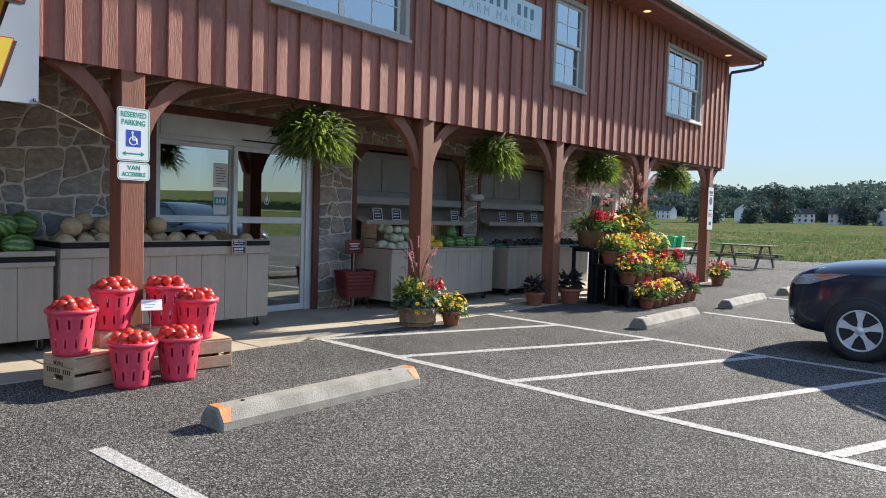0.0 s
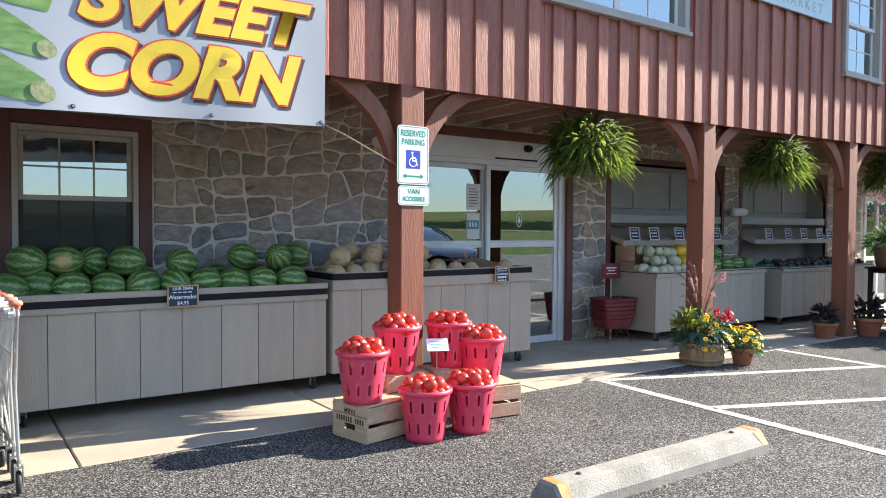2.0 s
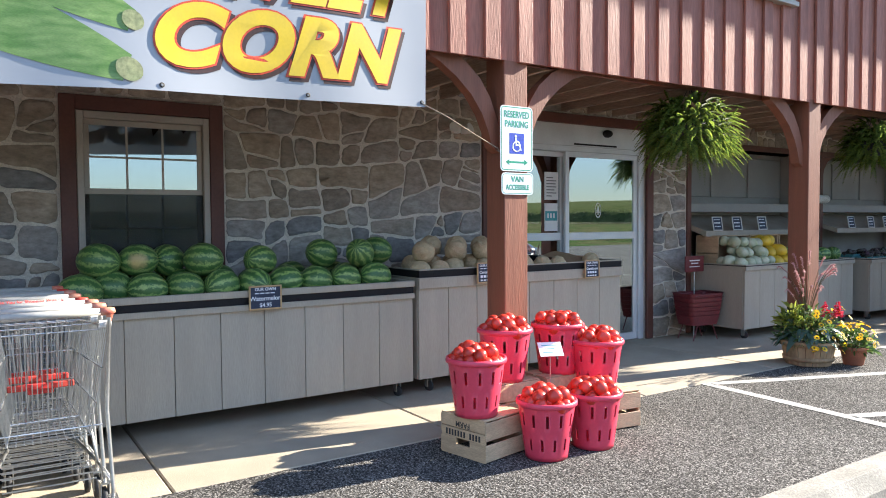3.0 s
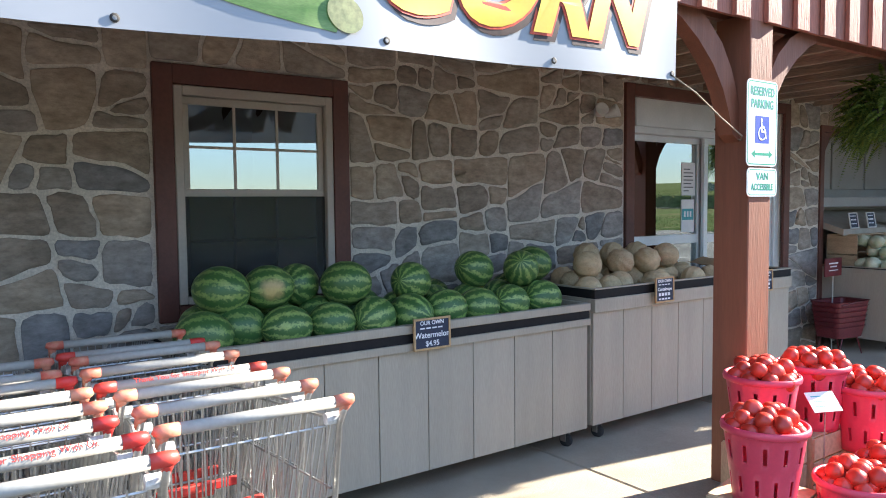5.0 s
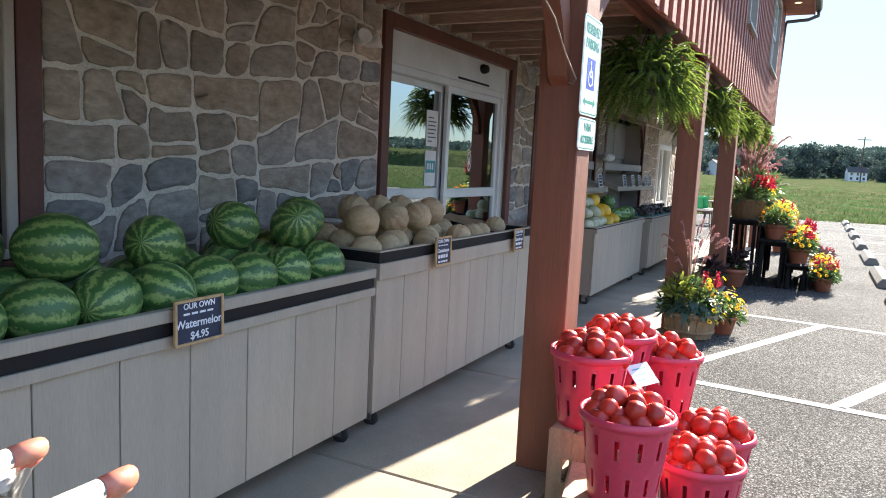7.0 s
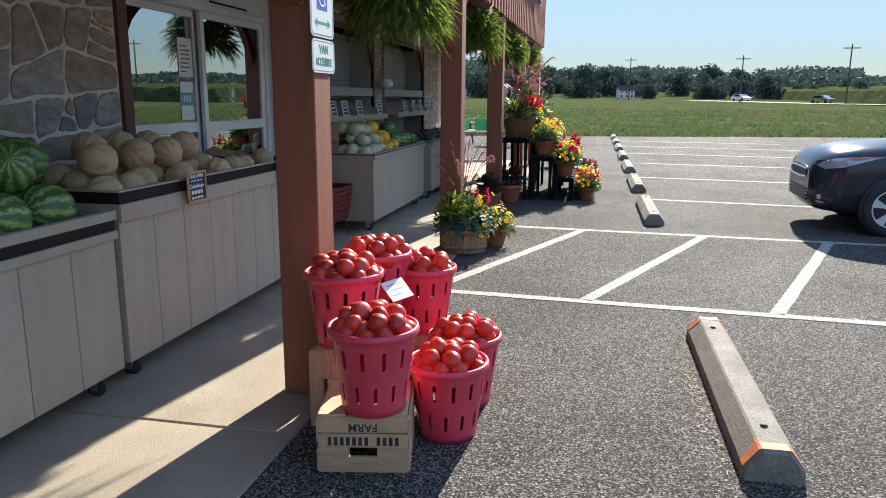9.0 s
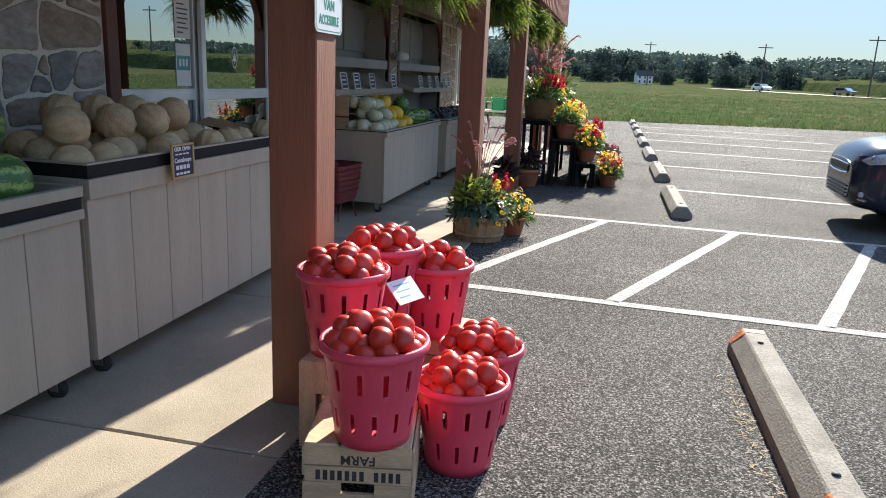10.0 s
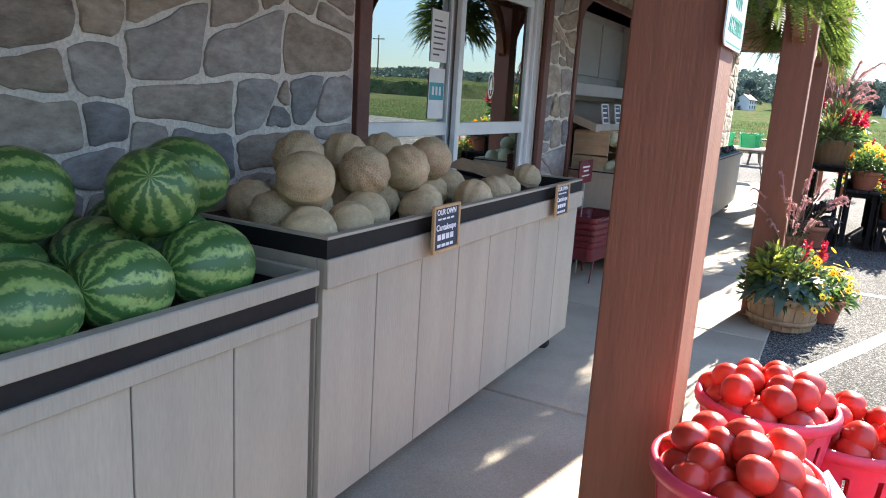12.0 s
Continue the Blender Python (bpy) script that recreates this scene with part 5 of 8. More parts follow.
def plate(w, h, r, depth, m, name, material, parent, label=""):
    bm = bmesh.new()
    prism(bm, rounded(w, h, r), depth, m)
    return part(name, bm, material, parent, label)


def ring_plate(w, h, r, t, m, parent, material):
    bm = bmesh.new()
    o, i = rounded(w, h, r), rounded(w - 2 * t, h - 2 * t, r - t)
    a, b = [bm.verts.new(m @ Vector((u, v, 0))) for u, v in o], [bm.verts.new(m @ Vector((u, v, 0))) for u, v in i]
    for k in range(len(a)):
        bm.faces.new((a[k], a[(k + 1) % len(a)], b[(k + 1) % len(a)], b[k]))
    return part("border", bm, material, parent, "green border line")


sg = thing("parking_sign", "white and green reserved parking sign on the timber post", "sign", face_at(SIDE + 0.001, 3.278, 2.105), kind="")
plate(0.305, 0.478, 0.03, 0.004, Matrix(), "panel", M["signwhite"], sg)
ring_plate(0.29, 0.463, 0.026, 0.006, Matrix.Translation((0, 0, 0.0045)), sg, M["signgreen"])
letters("lettering", "RESERVED", 0.062, M["signgreen"], sg, Matrix.Translation((0, 0.175, 0.0048)) @ Matrix.Diagonal((0.86, 1.1, 1, 1)), depth=0.0004, fat=0.001, label="green capitals")
letters("lettering", "PARKING", 0.062, M["signgreen"], sg, Matrix.Translation((0, 0.105, 0.0048)) @ Matrix.Diagonal((0.86, 1.1, 1, 1)), depth=0.0004, fat=0.001, label="green capitals")
plate(0.138, 0.150, 0.003, 0.0008, Matrix.Translation((0, -0.035, 0.0042)), "symbol_panel", M["signblue"], sg, "blue square")
bm = bmesh.new()
sm = Matrix.Translation((0, -0.04, 0.0056))
lathe(bm, [(0.040, 0), (0.040, 0.0004), (0.031, 0.0004), (0.031, 0)], 24, sm @ Matrix.Translation((-0.004, -0.018, 0)))
lathe(bm, [(0.011, 0.0005), (0.0004, 0.0006)], 12, sm @ Matrix.Translation((-0.010, 0.058, 0)))
for p in ([(-0.017, 0.045), (-0.003, 0.045), (0.0, 0.0), (0.028, 0.0), (0.045, -0.045), (0.035, -0.048), (0.020, -0.012), (-0.012, -0.012)], [(-0.002, 0.028), (0.022, 0.022), (0.022, 0.014), (-0.001, 0.018)]):
    prism(bm, p[::-1], 0.0005, sm)
part("symbol", bm, M["signwhite"], sg, "white wheelchair symbol")
bm = bmesh.new()
prism(bm, [(-0.105, 0), (-0.07, 0.022), (-0.07, 0.007), (0.07, 0.007), (0.07, 0.022), (0.105, 0), (0.07, -0.022), (0.07, -0.007), (-0.07, -0.007), (-0.07, -0.022)][::-1], 0.0006, Matrix.Translation((0, -0.172, 0.0042)))
part("arrow", bm, M["signgreen"], sg, "green double arrow")
vs = thing("parking_sign", "small white and green van accessible sign on the post", "sign", face_at(SIDE + 0.001, 3.285, 1.775))
plate(0.300, 0.160, 0.03, 0.004, Matrix(), "panel", M["signwhite"], vs)
ring_plate(0.285, 0.145, 0.026, 0.004, Matrix.Translation((0, 0, 0.0045)), vs, M["signgreen"])
letters("lettering", "VAN", 0.058, M["signgreen"], vs, Matrix.Translation((0, 0.032, 0.0048)), depth=0.0004, fat=0.001, label="green capitals")
letters("lettering", "ACCESSIBLE", 0.048, M["signgreen"], vs, Matrix.Translation((0, -0.028, 0.0048)) @ Matrix.Diagonal((0.86, 1.1, 1, 1)), depth=0.0004, fat=0.001, label="green capitals")

M["shopsign"] = mat("pale_blue_sign", (0.60, 0.72, 0.74), (0.56, 0.68, 0.70), rough=0.4, bump=0, fine=0.03)
M["slateblue"] = mat("slate_blue_paint", (0.10, 0.20, 0.25), (0.12, 0.22, 0.27), rough=0.5, bump=0)
M["paleletter"] = mat("pale_letter", (0.36, 0.50, 0.53), (0.4, 0.53, 0.56), rough=0.5, bump=0)
shop = thing("shop_sign", "pale blue shop sign with slate lettering on red siding", "sign", face_at(SIDE + 0.036, 8.53, 4.50))
plate(2.54, 0.50, 0.006, 0.03, Matrix(), "panel", M["shopsign"], shop)
letters("lettering", "FARM MARKET", 0.185, M["paleletter"], shop, Matrix.Translation((0.16, -0.125, 0.0315)), depth=0.0015, space=1.55, label="pale grey capitals")
for k in range(11):
    if k != 7:
        u = -0.80 + 0.175 * k
        part("name_bar", boxes((u, u + 0.085, 0.0, 0.165, 0.03, 0.033)), M["slateblue"], shop, "slate-blue bar of a name")
bm = bmesh.new()
for k in range(7):
    a = radians(20 + 23 * k)
    tube(bm, [(-1.07, -0.14, 0.032), (-1.07 + 0.07 * math.cos(a), -0.05 + 0.05 * math.sin(a), 0.032), (-1.07 + 0.13 * math.cos(a), -0.02 + 0.14 * math.sin(a), 0.032)], 0.006, 5)
part("emblem", bm, M["slateblue"], shop, "slate-blue branching emblem")

# banner with sagging lower edge
M["banner"] = leaf_mat("banner_vinyl", (0.33, 0.35, 0.38), (0.33, 0.35, 0.38), 0.4, 0.05)
M["bannertext"] = mat("banner_yellow", (0.66, 0.46, 0.02), (0.58, 0.41, 0.03), scale=5, rough=0.4, bump=0, fine=0.05)
M["bannerred"] = mat("banner_red", (0.55, 0.06, 0.02), (0.5, 0.05, 0.02), rough=0.4, bump=0)
M["bannerdark"] = mat("banner_dark", (0.04, 0.015, 0.012), (0.05, 0.02, 0.015), rough=0.4, bump=0)
BY0, BY1 = -2.2, 2.475


def banner_x(y, z):
    """Out-of-plane waves of the hanging sheet."""
    return SIDE + 0.055 + 0.014 * math.sin(y * 5.1 + z * 2) * (3.25 - z) + 0.02 * math.sin(y * 1.7) + max(0, 2.6 - z) * 0.05 * math.sin(y * 2.3 + 0.5)


def banner_low(y):
    return 2.18 + 0.036 * y + 0.03 * max(0, -0.3 - y)


ban = thing("banner", "white vinyl banner with yellow lettering and green corn ears", "banner", Matrix())
bm = bmesh.new()
NY, NZ = 90, 18
gv = []
for i in range(NY + 1):
    y = BY0 + (BY1 - BY0) * i / NY
    col = []
    for j in range(NZ + 1):
        z = banner_low(y) + (3.24 - 0.02 * (BY1 - y) - banner_low(y)) * j / NZ
        col.append(bm.verts.new((banner_x(y, z), y, z)))
    gv.append(col)
for i in range(NY):
    for j in range(NZ):
        bm.faces.new((gv[i][j], gv[i + 1][j], gv[i + 1][j + 1], gv[i][j + 1]))
part("sheet", bm, M["banner"], ban, smooth=True)


def on_banner(ob, lift):
    """Lays flat lettering or print onto the waves of the sheet."""
    for v in ob.data.vertices:
        w = ob.matrix_basis @ v.co
        v.co = (banner_x(w.y, w.z) + lift, w.y, w.z)
    ob.matrix_basis = Matrix()


for text, ya, yb, za, zb in (("SWEET", 0.80, 2.36, 2.775, 3.10), ("CORN", 0.74, 2.28, 2.345, 2.71)):
    for lift, fat, material, dy, dz, lab in ((0.004, 0.036, "bannerdark", 0.022, -0.020, "dark drop shade"), (0.007, 0.036, "bannerred", 0, 0, "red outline"), (0.010, 0.024, "bannertext", 0, 0, "fat yellow capitals")):
        ob = letters("lettering", text, 0.5, M[material], ban, Matrix(), depth=0.0, shear=0.28, fat=fat, label=lab, space=1.04)
        us = [v.co.x for v in ob.data.vertices]
        vs2 = [v.co.y for v in ob.data.vertices]
        grow = (fat - 0.024) * 0.9
        for v in ob.data.vertices:
            p = (v.co.x - min(us)) / (max(us) - min(us))
            q = (v.co.y - min(vs2)) / (max(vs2) - min(vs2))
            v.co = (p * (yb - ya + 2 * grow) + ya - grow, q * (zb - za + 2 * grow) + za - grow + 0.045 * p, 0)
        ob.matrix_basis = face_at(0, dy, dz)
        on_banner(ob, lift)
M["husk"] = mat("husk_print", (0.085, 0.19, 0.035), (0.19, 0.30, 0.09), scale=5, rough=0.45, bump=0, stretch=(1, 1.2, 5), fine=0.2)
M["huskend"] = mat("husk_end_print", (0.26, 0.27, 0.13), (0.19, 0.22, 0.10), scale=20, rough=0.45, bump=0)
for (ya, za), (yb, zb), w, mt in (((-0.5, 3.20), (0.66, 2.84), 0.13, "husk"), ((-0.7, 3.10), (0.63, 2.56), 0.14, "husk"), ((-0.95, 2.85), (0.60, 2.31), 0.17, "husk"), ((0.55, 2.34), (0.67, 2.27), 0.06, "huskend"), ((0.59, 2.60), (0.68, 2.53), 0.05, "huskend"), ((-2.0, 2.9), (-0.6, 2.38), 0.16, "husk")):
    bm = bmesh.new()
    d = Vector((yb - ya, zb - za)); n2 = Vector((-d.y, d.x)).normalized()
    L = 14
    up = []
    for i in range(L + 1):
        s = i / L
        hw = w * (math.sin(math.pi * (0.12 + 0.80 * s)) ** 0.6) if mt == "husk" else w * math.sqrt(max(0.02, 1 - (2 * s - 1) ** 2))
        p = Vector((ya, za)) + d * s
        up.append([bm.verts.new((0, *(p + n2 * hw * (-1 + 0.25 * j)))) for j in range(9)])
    for i in range(L):
        for j in range(8):
            bm.faces.new((up[i][j], up[i + 1][j], up[i + 1][j + 1], up[i][j + 1]))
    ob = part("corn_print", bm, M[mt], ban, "printed green corn ear")
    on_banner(ob, 0.003 + 0.0015 * (0.0 - za + 3.2) if mt == "husk" else 0.008)
for y in (BY1 - 0.03, 1.62, 0.77, -0.1, -1.0):
    bm = bmesh.new(); lathe(bm, [(0.014, 0.0), (0.014, 0.003), (0.007, 0.003)], 10, face_at(banner_x(y, banner_low(y) + 0.03) + 0.002, y, banner_low(y) + 0.03))
    part("eyelet", bm, M["stencil"], ban, "dark metal eyelet")
M["rope"] = mat("pale_rope", (0.34, 0.27, 0.19), (0.26, 0.21, 0.15), scale=60, rough=0.9, bump=0.3)
bm = bmesh.new(); tube(bm, [(banner_x(2.45, 2.29), 2.45, 2.29), (SIDE + 0.02, 2.65, 2.22), (SIDE - 0.01, 2.9, 2.12), (SIDE - 0.02, 3.12, 2.03), (SIDE - 0.05, 3.158, 2.01), (SIDE - 0.12, 3.162, 2.04)], 0.0042, 6)
tagged(part("rope", bm, M["rope"], smooth=True), "pale cord tying the banner to the post", "rope")

# ---- shopping carts ----
M["handle"] = mat("white_handle", (0.40, 0.385, 0.345), (0.36, 0.345, 0.31), scale=12, rough=0.5, bump=0.03, fine=0.08)
M["redcap"] = mat("red_cap", (0.62, 0.035, 0.03), (0.60, 0.07, 0.045), scale=6, rough=0.45, bump=0.03, fine=0.1, var=0.2)
M["fadedcap"] = mat("faded_cap", (0.62, 0.27, 0.17), (0.58, 0.10, 0.06), scale=22, rough=0.5, bump=0.03, fine=0.1)
M["whitenylon"] = mat("white_nylon", (0.66, 0.65, 0.62), (0.6, 0.6, 0.57), rough=0.5)


def shopping_cart(m, cap, text, seat):
    """A wire shopping cart that faces local +x; its handle lies over the origin."""
    c = thing("shopping_cart", "nested zinc wire shopping cart with white handle and %s ends" % ("red" if cap == "redcap" else "faded red"), "shopping cart", m, "shopping carts")
    W = 0.283
    bm = bmesh.new(); tube(bm, [(0, -W + 0.035, 1.02), (0, W - 0.035, 1.02)], 0.0165, 12); h = part("handle", bm, M["handle"], c, "white plastic handle", smooth=True)
    if text:
        letters("lettering", "Thank You for Shopping With Us", 0.025, M["redcap"], h, Matrix.Translation((-0.0125, 0, 1.0325)) @ Matrix(((0, 0.72, -0.69, 0), (-1, 0, 0, 0), (0, 0.69, 0.72, 0), (0, 0, 0, 1))), depth=0.0004, label="red lettering")
    for s in (-1, 1):
        bm = bmesh.new()
        tube(bm, [(0, s * (W - 0.06), 1.02), (0, s * (W - 0.02), 1.02), (0.004, s * (W - 0.004), 1.018), (0.006, s * W, 1.012)], [0.0178, 0.0188, 0.018, 0.011], 12)
        tube(bm, [(0.0, s * (W - 0.02), 1.015), (0.02, s * (W - 0.018), 0.995), (0.042, s * (W - 0.015), 0.970)], [0.019, 0.015, 0.009], 8)
        part("end_cap", bm, M[cap], c, "red plastic end cap", smooth=True)
        bm = bmesh.new(); tube(bm, [(0.065, s * (W - 0.06), 0.955), (0.065, s * (W - 0.005), 0.955)], 0.018, 10)
        part("hinge", bm, M["whitenylon"], c, "white nylon hinge")
    rw = 0.0032

    def side(x, z):
        """Half width of the basket."""
        return (W - 0.015) - 0.075 * x / 0.8 - (0.95 - z) * 0.17
    zt0, zt1, zb0, zb1, L = 0.95, 0.90, 0.44, 0.50, 0.74
    top = lambda x: zt0 + (zt1 - zt0) * x / L
    bot = lambda x: zb0 + (zb1 - zb0) * x / L
    bm = bmesh.new()
    for s in (-1, 1):
        for k in range(19):
            x = 0.06 + (L - 0.06) * k / 18
            tube(bm, [(x, s * side(x, top(x)), top(x)), (x * 0.93 + 0.03, s * side(x, bot(x)), bot(x))], rw, 4, cap=False)
        for f in (0.0, 0.3, 0.62, 1.0):
            zz = lambda x: bot(x) + (top(x) - bot(x)) * f
            r = 0.0055 if f == 1.0 else 0.0042
            tube(bm, [(0.05, s * side(0.05, zz(0.05)), zz(0.05)), (L, s * side(L, zz(L)), zz(L))], r, 5, cap=False)
    for f in (0.0, 0.3, 0.62, 1.0):
        z = bot(L) + (top(L) - bot(L)) * f
        tube(bm, [(L, -side(L, z), z), (L, side(L, z), z)], 0.0045, 5, cap=False)
    for k in range(11):
        u = -1 + 2 * k / 10
        tube(bm, [(L, u * side(L, top(L)), top(L)), (L * 0.93 + 0.03, u * side(L, bot(L)), bot(L))], rw, 4, cap=False)
        tube(bm, [(0.06, u * side(0.06, zb0), zb0), (L * 0.93 + 0.03, u * side(L, zb1), zb1)], rw, 4, cap=False)
    for k in range(17):
        x = 0.08 + (L - 0.1) * k / 16
        tube(bm, [(x, -side(x, bot(x)), bot(x)), (x, side(x, bot(x)), bot(x))], rw * 0.8, 4, cap=False)
    part("wire_basket", bm, M["steel"], c)
    bm = bmesh.new()
    for k in range(11):
        u = -0.92 + 1.84 * k / 10
        tube(bm, [(0.075, u * (W - 0.03), 0.945), (0.11, u * (W - 0.05), 0.48)], rw, 4, cap=False)
    for z, dx in ((0.48, 0.11), (0.93, 0.08)):
        tube(bm, [(dx, -W + 0.05, z), (dx, W - 0.05, z)], 0.0038, 5, cap=False)
    part("rear_gate", bm, M["steel"], c)
    if seat:
        part("child_seat", boxes((0.14, 0.16, -0.15, 0.15, 0.625, 0.655), (0.161, 0.18, -0.06, 0.06, 0.60, 0.65), bevel=0.004), M["redcap"], c, "red plastic child seat")
    for s in (-1, 1):
        bm = bmesh.new()
        tube(bm, [(0.0, s * (W - 0.02), 1.01), (0.05, s * (W - 0.02), 0.94), (0.10, s * (W - 0.03), 0.55), (0.02, s * (W - 0.02), 0.20), (0.02, s * (W - 0.02), 0.145)], 0.010, 8)
        part("upright", bm, M["steel"], c, smooth=True)
        bm = bmesh.new()
        tube(bm, [(0.03, s * (W - 0.02), 0.22), (0.40, s * (W - 0.05), 0.235), (0.78, s * 0.17, 0.25), (0.80, s * 0.165, 0.16)], 0.010, 8)
        part("base_rail", bm, M["steel"], c, smooth=True)
        bm = bmesh.new()
        tube(bm, [(0.35, s * (W - 0.05), 0.235), (0.55, s * 0.20, 0.48)], 0.008, 6)
        part("brace", bm, M["steel"], c, smooth=True)
    for k in range(7):
        bm = bmesh.new()
        tube(bm, [(0.10 + 0.1 * k, -0.2, 0.235), (0.10 + 0.1 * k, 0.2, 0.235)], 0.004, 4, cap=False)
        part("rack_wire", bm, M["steel"], c)
    for x, y in ((0.02, W - 0.02), (0.02, -W + 0.02), (0.80, 0.165), (0.80, -0.165)):
        bm = bmesh.new(); lathe(bm, [(0.0005, -0.014), (0.05, -0.014), (0.062, -0.009), (0.062, 0.009), (0.05, 0.014), (0.0005, 0.014)], 18, Matrix.Translation((x + 0.02, y, 0.066)) @ Matrix.Rotation(radians(90), 4, "X"))
        w = part("wheel", bm, M["rubber"], c, "black rubber wheel")
        part("fork", boxes((x - 0.02, x + 0.04, y - 0.022, y - 0.017, 0.06, 0.15), (x - 0.02, x + 0.04, y + 0.017, y + 0.022, 0.06, 0.15), (x - 0.025, x + 0.045, y - 0.022, y + 0.022, 0.15, 0.158)), M["steel"], w)
    return c


cart_protos = {}
CARTS = (((-6.05, 0.182), (-6.28, 0.178), (-6.50, 0.171), (-6.645, 0.140), (-6.915, 0.138), (-7.155, 0.136), (-7.275, 0.108), (-7.57, 0.106)),
         ((-5.845, -0.389), (-6.025, -0.411), (-6.23, -0.445), (-6.42, -0.440), (-6.605, -0.446), (-6.815, -0.461), (-6.965, -0.490), (-7.22, -0.485)))
for row, places in enumerate(CARTS):
    for i, (x, y) in enumerate(places):
        cap = "redcap" if i in ((3, 6), (0, 1, 2, 5))[row] else "fadedcap"
        text = i == 3 if row == 0 else i in (1, 2)
        m = Matrix.Translation((x, y, 0)) @ Matrix.Rotation(radians(180 + ((i * 5) % 7 - 3) * 0.5), 4, "Z")
        seat = i in ((1, 2, 3) if row == 0 else (3,))
        if (cap, text, seat) in cart_protos:
            copy_thing(cart_protos[cap, text, seat], m)
        else:
            cart_protos[cap, text, seat] = shopping_cart(m @ Matrix.Diagonal((1, 1, 1.059, 1)), cap, text, seat)

# ---- plants ----
M["fern"] = leaf_mat("fern_leaf", (0.032, 0.066, 0.014), (0.15, 0.185, 0.03), 0.6, 0.55)
M["leaf"] = leaf_mat("garden_leaf", (0.025, 0.06, 0.018), (0.07, 0.11, 0.03), 0.45, 0.35)
M["darkleaf"] = leaf_mat("dark_leaf", (0.025, 0.018, 0.022), (0.06, 0.03, 0.03), 0.45, 0.3)
M["kale"] = leaf_mat("blue_green_leaf", (0.06, 0.11, 0.09), (0.10, 0.16, 0.12), 0.5, 0.25)
M["lime"] = leaf_mat("lime_leaf", (0.13, 0.17, 0.025), (0.24, 0.25, 0.045), 0.5, 0.45)
M["yellowflower"] = leaf_mat("yellow_petal", (0.72, 0.40, 0.01), (0.80, 0.55, 0.02), 0.5, 0.35)
M["orangeflower"] = leaf_mat("orange_petal", (0.70, 0.22, 0.01), (0.75, 0.35, 0.02), 0.5, 0.35)
M["redflower"] = leaf_mat("red_plume", (0.26, 0.008, 0.03), (0.42, 0.02, 0.045), 0.6, 0.3)
M["pinkgrass"] = leaf_mat("pink_plume", (0.36, 0.17, 0.165), (0.50, 0.30, 0.28), 0.7, 0.3)
M["redgrass"] = leaf_mat("red_grass_blade", (0.06, 0.07, 0.03), (0.14, 0.10, 0.055), 0.5, 0.3)
M["heart"] = mat("flower_heart", (0.03, 0.015, 0.008), (0.05, 0.02, 0.01), rough=0.9)
M["terracotta"] = mat("terracotta", (0.36, 0.125, 0.065), (0.28, 0.095, 0.05), scale=7, rough=0.75, bump=0.12, fine=0.12, var=0.12)
M["soil"] = mat("soil", (0.04, 0.03, 0.02), (0.03, 0.022, 0.016), rough=0.95, bump=0.5)
M["barkbasket"] = mat("split_wood", (0.33, 0.22, 0.12), (0.26, 0.17, 0.09), scale=5, rough=0.8, bump=0.4, bscale=30, stretch=(1, 1, 0.3), fine=0.25)
M["blackwood"] = mat("black_stand", (0.012, 0.011, 0.010), (0.02, 0.018, 0.017), spec=0.2, rough=0.85, bump=0.2)


def blade(bm, p, d, up, L, w, bend=0.3, n=3, mi=0):
    """A pointed leaf from p along d, curving down."""
    p, d = Vector(p), Vector(d).normalized()
    s = d.cross(up)
    s = s.normalized() if s.length > 1e-4 else Vector((1, 0, 0))
    rows = []
    for i in range(n + 1):
        t = i / n
        q = p + d * (L * t) - Vector((0, 0, 1)) * (bend * L * t * t)
        ww = w * (1 - t) ** 0.7 * (0.55 + 0.9 * t if t < 0.5 else 1.0)
        rows.append((bm.verts.new(q + s * ww), bm.verts.new(q - s * ww)) if i < n else (bm.verts.new(q),))
    for a, b in zip(rows, rows[1:]):
        f = bm.faces.new((a[0], a[1], b[1], b[0])) if len(b) == 2 else bm.faces.new((a[0], a[1], b[0]))
        f.material_index = mi


def rand_dir(rnd, lo=-0.2, hi=1.0):
    a, z = rnd.uniform(0, 2 * math.pi), rnd.uniform(lo, hi)
    r = math.sqrt(max(0, 1 - z * z))
    return Vector((r * math.cos(a), r * math.sin(a), z))


def foliage(bm, rnd, centre, rx, rz, n, L, w, mi=0):
    """Leaves spread through a dome."""
    for _ in range(n):
        d = rand_dir(rnd)
        k = rnd.uniform(0.35, 1.0)
        p = Vector(centre) + Vector((d.x * rx * k, d.y * rx * k, d.z * rz * k))
        blade(bm, p, d + rand_dir(rnd, -1, 1) * 0.6 + Vector((0, 0, 0.25)), rand_dir(rnd, -1, 1), L * rnd.uniform(0.6, 1.3), w * rnd.uniform(0.7, 1.2), rnd.uniform(0.1, 0.5), 3, mi)


def daisy(bm, p, d, r, mi=0, heart=1):
    """Petals round a dark heart."""
    d = Vector(d).normalized()
    a = d.orthogonal().normalized()
    b = d.cross(a)
    for k in range(9):
        t = 2 * math.pi * k / 9
        e = a * math.cos(t) + b * math.sin(t)
        s = d.cross(e) * r * 0.26
        q = Vector(p)
        vs = [bm.verts.new(q + e * r * 0.15), bm.verts.new(q + e * r * 0.7 + s + d * r * 0.1), bm.verts.new(q + e * r + d * r * 0.02), bm.verts.new(q + e * r * 0.7 - s + d * r * 0.1)]
        bm.faces.new(vs).material_index = mi
    vs = [bm.verts.new(Vector(p) + d * r * 0.14 + (a * math.cos(t) + b * math.sin(t)) * r * 0.27) for t in [2 * math.pi * k / 6 for k in range(6)]]
    bm.faces.new(vs).material_index = heart


